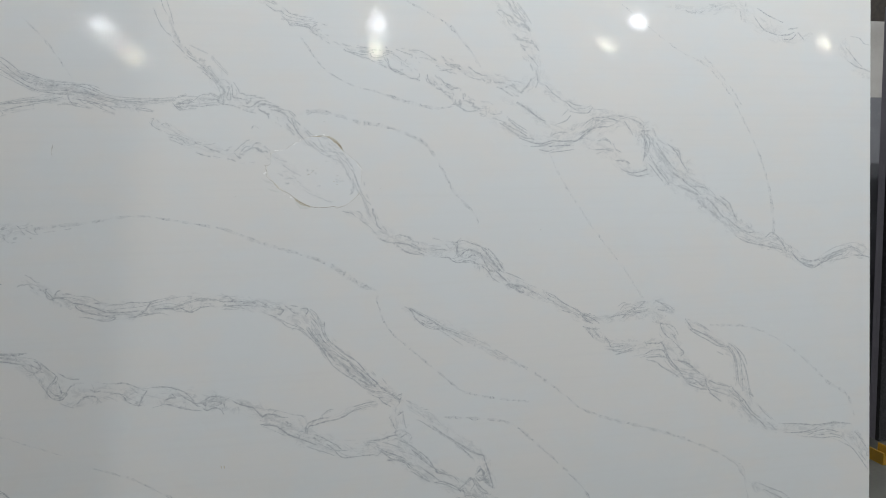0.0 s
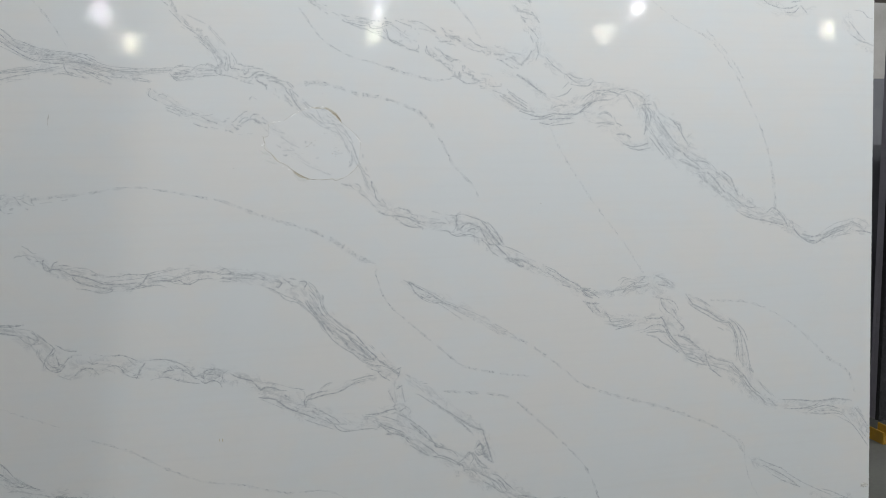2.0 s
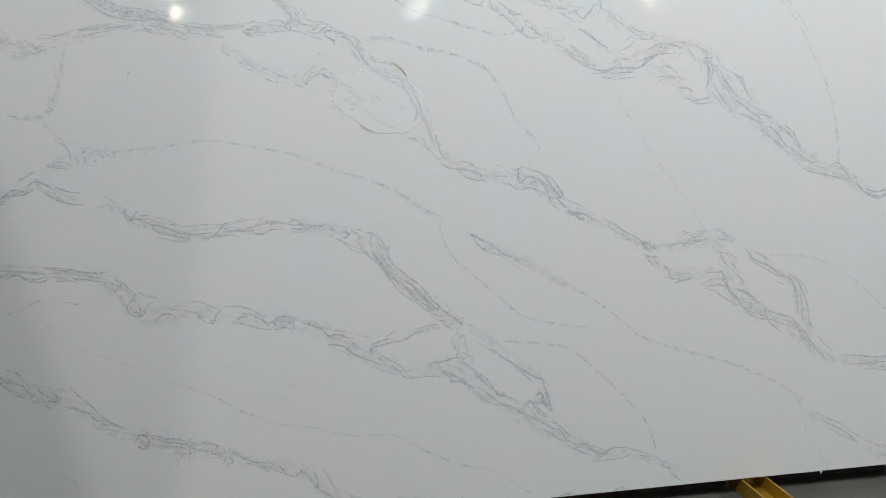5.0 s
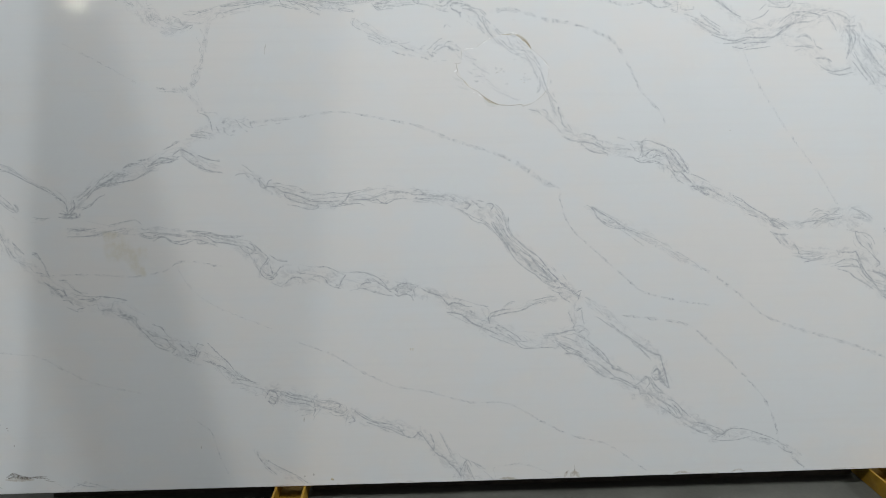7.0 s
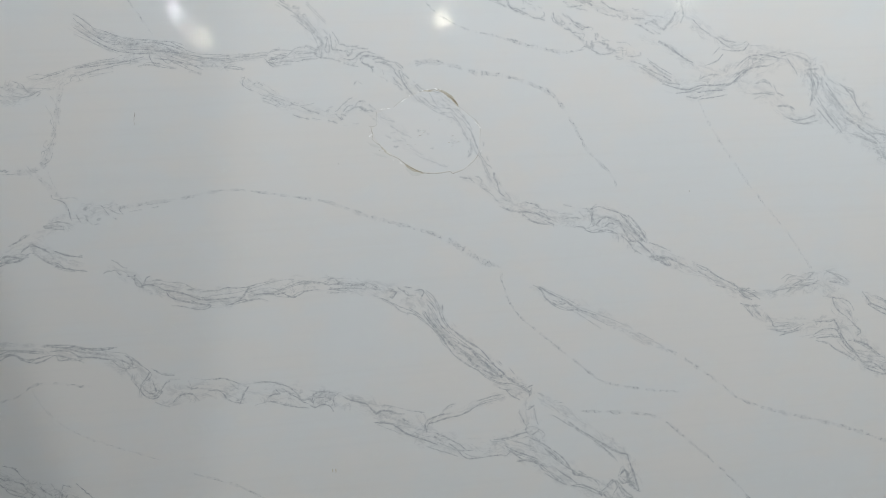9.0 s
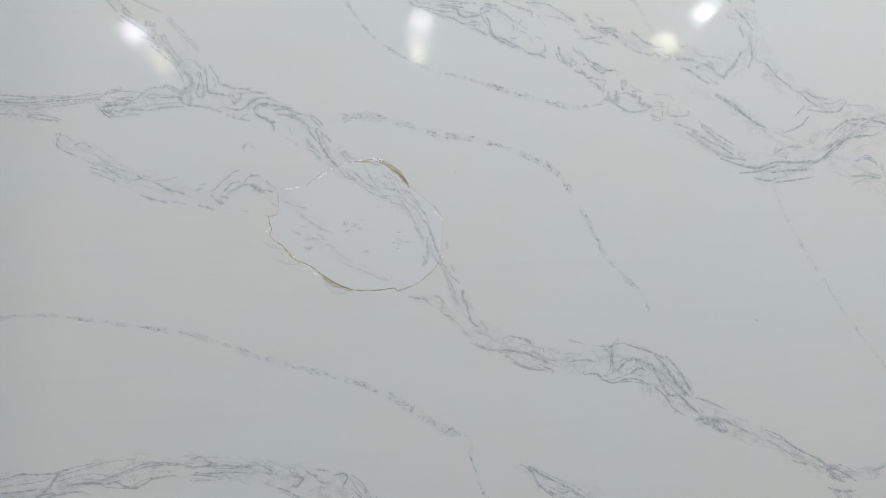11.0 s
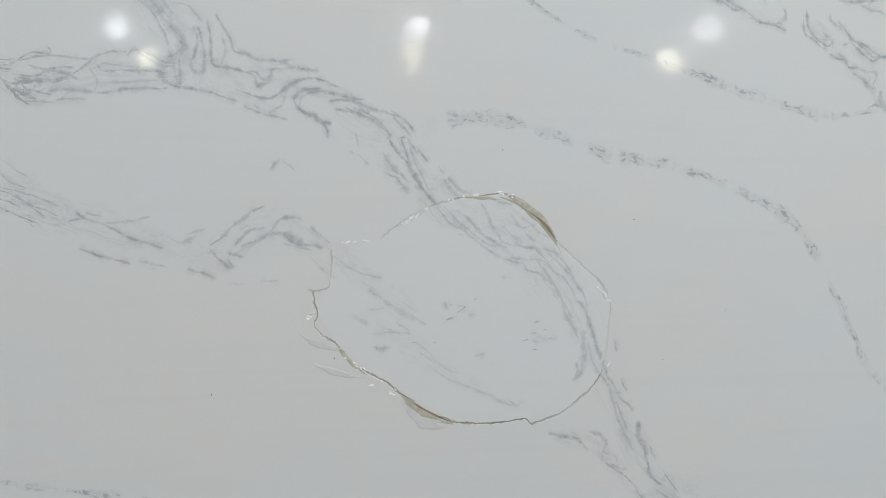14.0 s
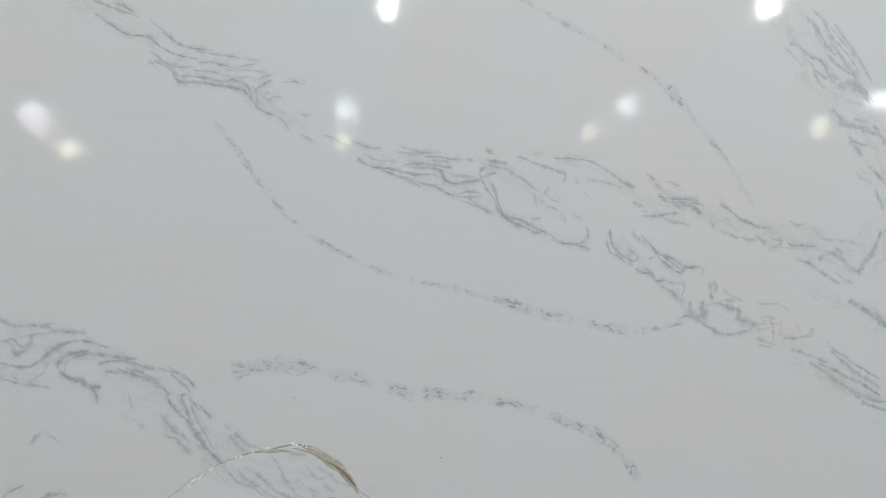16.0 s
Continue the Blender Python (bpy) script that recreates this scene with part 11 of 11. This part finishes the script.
# where strands were laid one by one, the others are fewer, shorter and fainter
near_strand = np.any([f["t"][::2, ::2] < 0.009 for f in threads.values()], axis=0)
for side in (0, 1):
    for shift in (-4, 4, -5, 5):
        near_strand |= np.roll(near_strand, shift, side)
wisp_rng = random.Random(21)
for band_strength, band_line in bands:
    wisps(band_strength, band_line, wisp_rng)

# dirt and scuffs in the slab's face
dirt = blank((FZ, FX), dark=0.0, tan=0.0)


def smudge(kind, strength, half, course):
    """A soft mark through places given in centimetres on the slab, that thins out at its ends."""
    line = glide(np.array(course) / 100, 0.002)
    share = np.linspace(0, 1, len(line))
    widths = half / 100 * (0.35 + 0.75 * np.sin(np.pi * share))
    window, total, index, _, _ = nearest(line, widths.max() * 1.6, fine_x, fine_z)
    mark = strength * np.clip(1.35 - total / widths[index], 0, 1)
    dirt[kind][window] = np.maximum(dirt[kind][window], mark)


# the chipped hollow: a brown body with a dark lip and streaks that trail off from it
smudge("dark", 0.95, 0.45, [(-164.6, 5.2), (-163.4, 6.0), (-162.4, 6.4), (-161.0, 5.7), (-159.0, 5.2), (-157.0, 5.0)])
smudge("dark", 0.7, 0.75, [(-164.0, 5.0), (-161.8, 5.5), (-159.5, 4.9), (-157.2, 4.7)])
smudge("dark", 0.8, 0.34, [(-159.6, 5.1), (-157.4, 5.0), (-155.0, 5.2), (-152.6, 5.2)])
smudge("dark", 0.65, 0.26, [(-156.0, 4.8), (-153.4, 4.7), (-151.6, 4.3)])
smudge("dark", 0.6, 0.22, [(-153.6, 4.4), (-151.6, 3.7), (-150.0, 3.5)])
smudge("dark", 0.45, 0.2, [(-151.0, 3.2), (-149.2, 2.6), (-147.4, 1.3)])
smudge("tan", 0.7, 0.9, [(-165.0, 4.6), (-161.5, 4.6), (-156.5, 4.4)])
# the crumbled lower corner and the dirt along the lower and western edges
smudge("dark", 0.6, 0.3, [(-171.4, 2.0), (-170.0, 2.4), (-168.6, 1.9)])
smudge("dark", 0.55, 0.25, [(-168.4, 2.9), (-167.2, 2.3), (-165.8, 1.8)])
smudge("tan", 0.8, 1.0, [(-172.0, 1.2), (-170.0, 1.0), (-167.5, 0.8)])
smudge("tan", 0.6, 0.7, [(-172.2, 4.4), (-172.0, 7.4), (-172.1, 9.8)])
smudge("tan", 0.9, 0.5, [(6.0, 0.2), (6.4, 1.3), (7.2, 2.5)])
smudge("dark", 0.6, 0.25, [(6.5, 1.6), (7.1, 2.5)])
smudge("tan", 0.95, 0.8, [(8.0, 0.4), (8.8, 1.6), (9.3, 2.6)])
smudge("dark", 0.5, 0.3, [(8.3, 1.2), (9.2, 2.6), (9.1, 4.6)])
smudge("tan", 0.8, 0.7, [(9.4, 2.2), (10.2, 1.0), (10.8, 0.2)])
smudge("tan", 0.7, 0.6, [(-14.2, 0.4), (-12.5, 0.6), (-9.0, 0.4)])
smudge("tan", 0.7, 0.5, [(40.5, 0.4), (43.0, 1.0), (45.5, 0.4)])
smudge("dark", 0.4, 0.3, [(41.5, 0.3), (43.0, 0.6), (44.0, 0.3)])
smudge("tan", 0.6, 0.5, [(58.8, 0.5), (61.0, 1.2), (63.0, 0.5)])
smudge("tan", 0.5, 0.4, [(90.0, 0.3), (96.0, 0.5), (100.0, 0.3)])
smudge("tan", 0.7, 0.9, [(168.4, 0.8), (170.4, 2.2), (172.2, 1.4)])
smudge("tan", 0.6, 0.7, [(169.0, 7.0), (170.6, 7.9), (172.2, 7.4)])
smudge("dark", 0.4, 0.3, [(169.6, 6.6), (171.0, 7.0), (172.2, 6.8)])
# a faint rubbed line across the face
smudge("tan", 0.4, 0.11, [(-84.0, 102.2), (-41.0, 101.7), (-1.8, 102.4), (34.0, 103.4), (70.0, 104.2), (108.0, 104.4), (150.0, 105.2)])
dirt_rng = random.Random(14)
for _ in range(34):
    spot_x, wide = dirt_rng.uniform(-165, 168), dirt_rng.uniform(0.5, 3.0)
    smudge("tan", dirt_rng.uniform(0.3, 0.65), dirt_rng.uniform(0.15, 0.4), [(spot_x - wide, 0.1), (spot_x, dirt_rng.uniform(0.2, 0.6)), (spot_x + wide, 0.1)])
for _ in range(60):
    spot_z, long = dirt_rng.uniform(12, 150), dirt_rng.uniform(0.4, 1.8)
    smudge("dark", dirt_rng.uniform(0.3, 0.75), dirt_rng.uniform(0.12, 0.26), [(-172.4, spot_z), (-172.4 + long / 2, spot_z + dirt_rng.uniform(-0.1, 0.1)), (-172.4 + long, spot_z + dirt_rng.uniform(-0.2, 0.2))])

# the broken-out piece that was glued back: inside the crack's ring
RING = [(-26.1, 126.0), (-24.3, 122.5), (-19.8, 118.9), (-13.7, 115.2), (-7.3, 115.1), (-3.5, 115.7), (0.1, 119.1), (0.8, 125.6), (-2.3, 129.4), (-6.7, 134.2), (-9.2, 135.4), (-13.8, 135.0), (-20.1, 131.8), (-24.6, 130.2), (-24.9, 127.5)]


def in_ring(x, z):
    """Whether places lie on the broken-out piece."""
    inside = np.zeros(x.shape, bool)
    for (xa, za), (xb, zb) in zip(RING, RING[1:] + RING[:1]):
        crosses = (z * 100 > za) != (z * 100 > zb)
        inside ^= crosses & (x * 100 < xa + (z * 100 - za) * (xb - xa) / (zb - za + 1e-9))
    return inside


def slab_surface():
    """The slab: a front face, fine where it carries veins, with slightly ragged edges, sides and a back."""
    def busy(field, cells):
        return field[:-1, :-1].reshape(NBZ, cells, NBX, cells).any((1, 3))

    level = np.zeros((NBZ, NBX), int)
    for f in fields.values():
        level[busy(f["s"] > 0.0, BLOCK // 2)] = 2
    level[[0, -1]], level[:, [0, -1]] = 2, 2
    level[busy(fields["c"]["s"] > 0.0, BLOCK // 2)] = 1
    for f in threads.values():
        level[busy(f["s"] > 0.0, BLOCK)] = 1
    for mark in dirt.values():
        level[busy(mark > 0.0, BLOCK)] = 1
    level[:, :2] = np.where(level[:, :2] == 0, 2, level[:, :2])
    corners = []
    for lev, step in ((0, BLOCK), (1, 1), (2, 2)):
        bj, bi = np.nonzero(level == lev)
        dj, di = np.meshgrid(np.arange(0, BLOCK, step), np.arange(0, BLOCK, step), indexing="ij")
        j = (bj[:, None] * BLOCK + dj.ravel()[None]).ravel()
        i = (bi[:, None] * BLOCK + di.ravel()[None]).ravel()
        corners.append(np.stack([j * FX + i, j * FX + i + step, (j + step) * FX + i + step, (j + step) * FX + i], -1))
    used, quads = np.unique(np.concatenate(corners), return_inverse=True)
    quads = quads.reshape(-1, 4)
    j, i = used // FX, used % FX
    xs, zs = fine_x[i], fine_z[j]
    west, east, foot, head = i == 0, i == FX - 1, j == 0, j == FZ - 1
    ragged = np.random.default_rng(4)
    rough_x, rough_z = ragged.normal(0, 0.0006, len(xs)), np.abs(ragged.normal(0, 0.0006, len(xs)))
    xs = xs + rough_x * (west | east)
    zs = zs + rough_z * foot
    # the lower edge is cut slightly out of square: it rises towards the east
    zs = zs + 0.0032 * np.clip(xs + 0.35, 0, None) * np.clip(1 - zs / 0.05, 0, 1)
    front = np.stack([xs, np.zeros_like(xs), zs], -1)
    around = np.concatenate([np.nonzero(foot & ~east)[0], np.nonzero(east & ~head)[0], np.nonzero(head & ~west)[0][::-1], np.nonzero(west & ~foot)[0][::-1]])
    back = front[around] + (0, SLAB_T, 0)
    r2 = len(front) + np.arange(len(around))
    sides = np.stack([around, r2, np.roll(r2, -1), np.roll(around, -1)], -1)
    quads = np.concatenate([quads, sides])
    places = np.concatenate([front, back])
    data = bpy.data.meshes.new("quartz_slab")
    data.vertices.add(len(places))
    data.vertices.foreach_set("co", places.astype(np.float32).ravel())
    loops = np.concatenate([quads.ravel(), r2[::-1]])
    data.loops.add(len(loops))
    data.loops.foreach_set("vertex_index", loops.astype(np.int32))
    starts = np.concatenate([np.arange(len(quads)) * 4, [len(quads) * 4]])
    data.polygons.add(len(starts))
    data.polygons.foreach_set("loop_start", starts.astype(np.int32))
    data.update(calc_edges=True)
    spare = len(around)

    def coarse(field):
        """The field of the coarse grid at the face's places."""
        j0, i0 = np.minimum(j // 2, NZ - 2), np.minimum(i // 2, NX - 2)
        fj, fi = (j - 2 * j0) / 2, (i - 2 * i0) / 2
        low = field[j0, i0] * (1 - fi) + field[j0, i0 + 1] * fi
        return low * (1 - fj) + (field[j0 + 1, i0] * (1 - fi) + field[j0 + 1, i0 + 1] * fi) * fj

    def store(name, columns, rest):
        values = np.stack(columns, -1)
        values = np.concatenate([values, np.tile(rest, (spare, 1))]).astype(np.float32)
        if len(rest) == 3:
            data.attributes.new(name, "FLOAT_VECTOR", "POINT").data.foreach_set("vector", values.ravel())
        else:
            data.attributes.new(name, "FLOAT", "POINT").data.foreach_set("value", values.ravel())

    for tag, f in fields.items():
        store("vein_" + tag, [coarse(f["u"]), coarse(f["d"]), coarse(f["d"])], (0.0, 1.0, 1.0))
        store("strength_" + tag, [coarse(f["s"]), coarse(f["w"]), coarse(f["t"])], (0.0, 0.01, 1.0))
    for tag, f in threads.items():
        store("strand_" + tag, [f["d"][j, i], f["w"][j, i], f["s"][j, i]], (1.0, 0.01, 0.0))
        store("reach_" + tag, [f["t"][j, i]], (1.0,))
    store("dirt", [dirt["dark"][j, i], dirt["tan"][j, i], np.exp(-(xs + SLAB_W / 2) / 0.018) * np.clip((zs - 0.1) / 0.15, 0, 1) * np.clip((1.3 - zs) / 0.3, 0, 1)], (0.0, 0.0, 0.0))
    store("piece", [in_ring(xs, zs)], (0.0,))
    store("traced", [is_traced(xs, zs)], (0.0,))
    data.materials.append(QUARTZ)
    return data


AT_RACK = pose(0, 0, REST, -LEAN, 0, 0)
slab = tagged(new("quartz_slab", slab_surface()), "large polished white quartz slab with grey veins leaning on a yellow rack", "stone slab")
slab.matrix_world = AT_RACK


# ---- chips, stains, glue and painted glints on the slab ----
def flake(x, z, length, height, turn, proud, seed, bow=0.0):
    """A low ragged flake on the slab's face, in the slab's own axes; bow bends it into a crescent."""
    rng = random.Random(seed)
    bm = bmesh.new()
    count = 44
    spin = Matrix.Rotation(radians(turn), 3, "Y")
    wild = [1 + rng.uniform(-0.4, 0.4) for _ in range(count)]
    wild = [(wild[k - 1] + 2 * wild[k] + wild[(k + 1) % count]) / 4 for k in range(count)]

    def spot(a, size, y):
        run, rise = math.cos(a) * length / 2 * size, math.sin(a) * abs(math.sin(a)) * height / 2 * size
        rise += bow * (1 - (2 * run / length) ** 2) - bow / 2
        return Vector((x, y, z)) + spin @ Vector((run, 0, rise))

    rim = [bm.verts.new(spot(2 * math.pi * k / count, wild[k], 0.0004 if proud > 0.0005 else -0.00002)) for k in range(count)]
    top = [bm.verts.new(spot(2 * math.pi * k / count, wild[k] * 0.72, -proud * (rng.uniform(0.5, 1.2) if proud > 0.0005 else 1.0))) for k in range(count)]
    low = [bm.verts.new(spot(2 * math.pi * k / count, wild[k] * 0.36, -proud * (rng.uniform(0.2, 0.9) if proud > 0.0005 else 1.0))) for k in range(count)]
    for k in range(count):
        m = (k + 1) % count
        bm.faces.new((rim[k], rim[m], top[m], top[k]))
        bm.faces.new((top[k], top[m], low[m], low[k]))
    bm.faces.new(low)
    return bm


def on_slab(name, material, label, x, z, length, height, turn=0.0, proud=0.0008, seed=1, bow=0.0):
    return part(name, flake(x / 100, z / 100, length / 100, height / 100, turn, proud, seed, bow / 100), material, slab, label)


on_slab("resin_film", TAN_RESIN, "thin tan resin film along the crack", -6.75, 133.5, 6.8, 0.85, 38, 0.0002, seed=2, bow=0.8)
on_slab("chip", CHIP_BROWN, "brown resin-filled chip at the crack", -5.7, 132.7, 4.4, 0.34, 44, 0.0003, seed=32, bow=0.4)
on_slab("resin_film", TAN_RESIN, "thin tan resin film along the crack", -16.3, 116.15, 5.6, 0.7, 29, 0.0002, seed=3, bow=-0.5)
on_slab("chip", CHIP_BROWN, "brown resin-filled chip at the crack", -16.0, 116.2, 5.2, 0.2, 29, 0.0002, seed=33, bow=-0.2)
on_slab("resin_film", TAN_RESIN, "thin tan resin film along the crack", -23.1, 121.1, 3.6, 0.4, 47, 0.0002, seed=34, bow=-0.1)
on_slab("resin_film", TAN_RESIN, "thin tan resin film along the crack", -11.6, 135.1, 3.4, 0.3, 2, 0.0002, seed=35, bow=0.1)
on_slab("glue_film", GLUE, "clear glue smear beside the crack", -16.4, 115.65, 4.6, 1.2, 24, 0.00025, seed=4, bow=-0.7)
on_slab("glue_film", GLUE, "clear glue smear beside the crack", -25.7, 122.6, 3.6, 0.6, 22, 0.0002, seed=5, bow=-0.2)
on_slab("glue_film", GLUE, "clear glue smear beside the crack", -24.3, 120.1, 4.2, 0.55, 18, 0.0002, seed=6, bow=-0.2)
on_slab("glue_film", GLUE, "clear glue smear beside the crack", -17.5, 133.4, 3.2, 0.4, -32, 0.0002, seed=7)
on_slab("glue_film", GLUE, "clear glue smear beside the crack", 0.5, 126.1, 1.2, 0.4, 45, 0.0002, seed=8)
rng = random.Random(8)
# small white flakes painted as glints along the glued crack
for start, end, turn, count in (((-18.6, 132.7), (-16.0, 134.3), -38, 14), ((-9.9, 135.6), (-8.4, 135.3), 8, 8), ((-0.4, 127.0), (0.9, 125.6), 40, 7), ((-27.0, 124.5), (-26.0, 125.2), -20, 5), ((-21.4, 118.7), (-19.2, 117.9), 15, 5), ((0.6, 119.4), (1.0, 120.0), -60, 3), ((-23.8, 131.1), (-21.0, 131.3), 0, 6), ((-14.5, 134.9), (-11.0, 135.4), 0, 6), ((-23.6, 121.4), (-17.6, 117.2), 40, 8)):
    for _ in range(count):
        f = rng.random()
        on_slab("glue_glint", GLINT, "", start[0] + f * (end[0] - start[0]) + rng.uniform(-0.12, 0.12), start[1] + f * (end[1] - start[1]) + rng.uniform(-0.12, 0.12), rng.uniform(0.15, 0.7), rng.uniform(0.1, 0.2), turn + rng.uniform(-25, 25), 0.0003, rng.randrange(999))
rng = random.Random(31)
# specks near the lower corner
for place_x, place_z, length, height, turn, seed in ((-163.2, 20.8, 0.7, 0.25, -30, 54), (-161.5, 15.2, 0.4, 0.4, 0, 55), (-165.8, 18.2, 0.5, 0.25, 20, 56), (-165.3, 21.8, 0.4, 0.6, 20, 57), (-163.0, 20.0, 0.35, 0.4, 0, 58)):
    on_slab("speck", SMEAR, "small brown speck on the slab", place_x, place_z, length, height, turn, 0.0002, seed)
# small chips along the slab's western edge
for place_x, place_z, length, height, seed in ((-171.2, 78.6, 1.8, 0.35, 12), (-171.3, 76.6, 1.5, 0.3, 13), (-171.0, 70.5, 2.0, 0.5, 14), (-171.3, 59.3, 1.4, 0.35, 15), (-171.1, 30.8, 1.2, 0.35, 16), (-171.7, 103.5, 0.8, 1.2, 17), (-171.9, 118.0, 0.6, 1.8, 18), (-171.6, 51.5, 0.8, 1.6, 21), (-171.7, 88.0, 0.7, 2.2, 22), (-171.6, 92.5, 1.0, 0.8, 23), (-171.8, 36.4, 0.6, 1.4, 24)):
    for _ in range(3):
        on_slab("edge_chip", SMEAR, "small dark chip at the slab's edge", place_x + rng.uniform(-0.2, 0.2), place_z + rng.uniform(-0.3, 0.3), length * rng.uniform(0.5, 1.1), height * rng.uniform(0.35, 0.8), rng.uniform(-8, 8), 0.00015, rng.randrange(999))
# single specks
for place_x, place_z, length, height, turn, seed in ((-81.2, 132.2, 0.25, 2.0, 12, 40), (-81.4, 130.6, 0.12, 1.3, -8, 41), (-40.4, 42.4, 0.3, 1.0, 0, 42), (-41.2, 42.4, 0.25, 0.9, 0, 43), (55.1, 106.7, 0.35, 0.35, 0, 44), (-74.4, 3.1, 0.7, 0.6, 0, 45), (-71.7, 3.5, 0.7, 0.8, 0, 46), (-66.0, 1.9, 1.1, 0.9, 0, 47), (-74.0, 21.2, 0.4, 1.6, 5, 48), (-105.5, 13.2, 0.4, 0.9, 0, 49)):
    on_slab("speck", STAIN if seed in (42, 43, 47) else SCRATCH, "small brown speck on the slab", place_x, place_z, length, height, turn, 0.0004, seed)
# brown flecks on the glued piece, and a few dark pinholes
for place_x, place_z, length, height, turn, seed in ((-14.3, 124.4, 0.7, 0.16, -20, 60), (-13.4, 125.0, 0.5, 0.12, -35, 61), (-12.9, 125.4, 0.4, 0.1, -50, 62), (-11.9, 126.1, 0.3, 0.1, -20, 63), (-14.1, 125.6, 0.25, 0.08, -40, 64), (-6.2, 123.9, 0.5, 0.1, -8, 65), (-7.2, 122.3, 0.6, 0.1, -5, 66), (-4.9, 122.4, 0.4, 0.1, -10, 67), (-6.4, 121.4, 0.7, 0.08, -8, 68), (-5.4, 123.2, 0.35, 0.08, -12, 69), (-19.6, 123.6, 0.5, 0.07, 5, 70), (-17.4, 122.4, 0.6, 0.08, -5, 71), (-15.6, 122.3, 0.4, 0.07, 5, 72)):
    on_slab("speck", FLECK, "small brown speck on the slab", place_x, place_z, length, height * 0.8, turn, 0.00015, seed)
for place_x, place_z, length, seed in ((-24.4, 121.2, 0.14, 80), (3.2, 133.2, 0.12, 81), (12.6, 124.6, 0.1, 82), (-9.4, 139.4, 0.1, 83), (22.0, 150.4, 0.1, 84), (-34.6, 118.5, 0.12, 85), (6.2, 120.1, 0.1, 86)):
    on_slab("speck", CHIP_DARK, "dark pinhole in the slab", place_x, place_z, length, length, 0, 0.0001, seed)
for place_x, place_z, length, height, turn, seed in ((170.6, 7.6, 3.0, 1.6, 10, 30), (171.2, 1.6, 3.6, 2.6, -20, 31), (160.5, -0.1, 8.0, 0.9, 3, 32), (132.0, 0.4, 0.8, 1.8, 20, 33)):
    on_slab("flake", CHIP_WHITE, "loose white flake at the slab's broken corner", place_x, place_z, length, height, turn, 0.0016, seed)


# ---- racks and other slabs ----
def stone_slab(x0, x1, y, height, thick, material, label, group="", tilt=0.0):
    bm = box((0, 0, 0), (x1 - x0, thick, height), 0.0008)
    ob = tagged(mesh_object("stone_slab", bm, material), label, "stone slab", group)
    ob.matrix_world = pose(x0, y, REST, -LEAN, tilt, 0)
    return ob


def rack_foot(x, y0, y1, width=0.105):
    """A foot of the rack: a low yellow channel, open at the top, that lies on the floor."""
    thing = tagged(new("steel_channel"), "yellow painted steel channel under the slab rack", "steel channel", "channels under the rack")
    thing.location = (x, 0, 0)
    half, wall = width / 2, 0.007
    part("web", box((-half + wall, y0, 0.0), (half - wall, y1, 0.009), 0.001), YELLOW_STEEL, thing)
    for side in (-1, 1):
        lo, hi = sorted((side * half, side * (half - wall)))
        part("flange", box((lo, y0, 0.0), (hi, y1, REST - 0.001), 0.0015), YELLOW_STEEL, thing)
    return thing


def rack_rail(x0, x1, y0, y1, label):
    """A black angle of the rack, added for the dark under the slabs: an upright leaf in front and a flat leaf behind
    it.
    """
    thing = tagged(new("rack_rail"), label, "rail")
    part("upright_leaf", box((x0, y0, 0.0), (x1, y0 + 0.008, REST - 0.002), 0.001), BLACK_STEEL, thing)
    part("flat_leaf", box((x0, y0 + 0.008, 0.0), (x1, y1, 0.008), 0.001), BLACK_STEEL, thing)
    return thing


for foot_x in (-0.79, 1.079):
    rack_foot(foot_x, -0.42, 0.9, 0.095)
# black angles whose colour stands for the shade under the white slab
for rail_x0, rail_x1 in ((-1.55, -0.846), (-0.734, 1.018), (1.13, 1.71)):
    rack_rail(rail_x0, rail_x1, 0.078, 0.16, "black steel angle along the foot of the rack, added for the shade there")
# unseen slabs, added behind the white one to deepen the shadow beneath
for k in range(3):
    stone_slab(-1.69, 1.69, 0.024 + 0.022 * k, 1.9, 0.02, GREY_STONE, "grey stone slab behind the white one, unseen, added for its shadow", "slabs on the rack")
for k in range(5):
    stone_slab(-5.0, -1.83, 0.004 + 0.0285 * k, 1.85, 0.0284, BROWN_STONE, "brownish grey stone slab on the neighbouring rack", "slabs on the western rack")
# behind the brown slabs: darker copies whose colour stands for shade
for k in range(4):
    stone_slab(-5.0, -1.832, 0.148 + 0.0285 * k, 1.85, 0.0284, SHADED_STONE, "brown stone slab on the neighbouring rack, coloured dark for shade", "slabs on the western rack")
# black base put in for the shade below the western slabs
rack_rail(-5.0, -1.86, 0.03, 0.5, "black steel base added for the shade under the neighbouring slabs")
rack_foot(2.344, 0.57, 0.69, 0.084)
rack_foot(3.6, 0.5, 1.3, 0.084)
stone_slab(2.392, 5.4, 0.70, 1.95, 0.02, BLACK_GRANITE, "black granite slab on the neighbouring rack", "slabs on the eastern rack", 2.4)
for k in range(2):
    stone_slab(2.394, 5.4, 0.722 + 0.021 * k, 1.95, 0.02, PURPLE_STONE, "dark grey stone slab on the neighbouring rack", "slabs on the eastern rack", 2.4)
stone_slab(2.75, 6.2, 1.75, 1.63, 0.03, GREY_STONE, "grey polished stone slab on a rack further back", "slabs on the far rack")
stone_slab(2.6, 6.4, 2.3, 2.19, 0.03, PALE_STONE, "pale marbled stone slab on a rack further back", "slabs on the far rack")
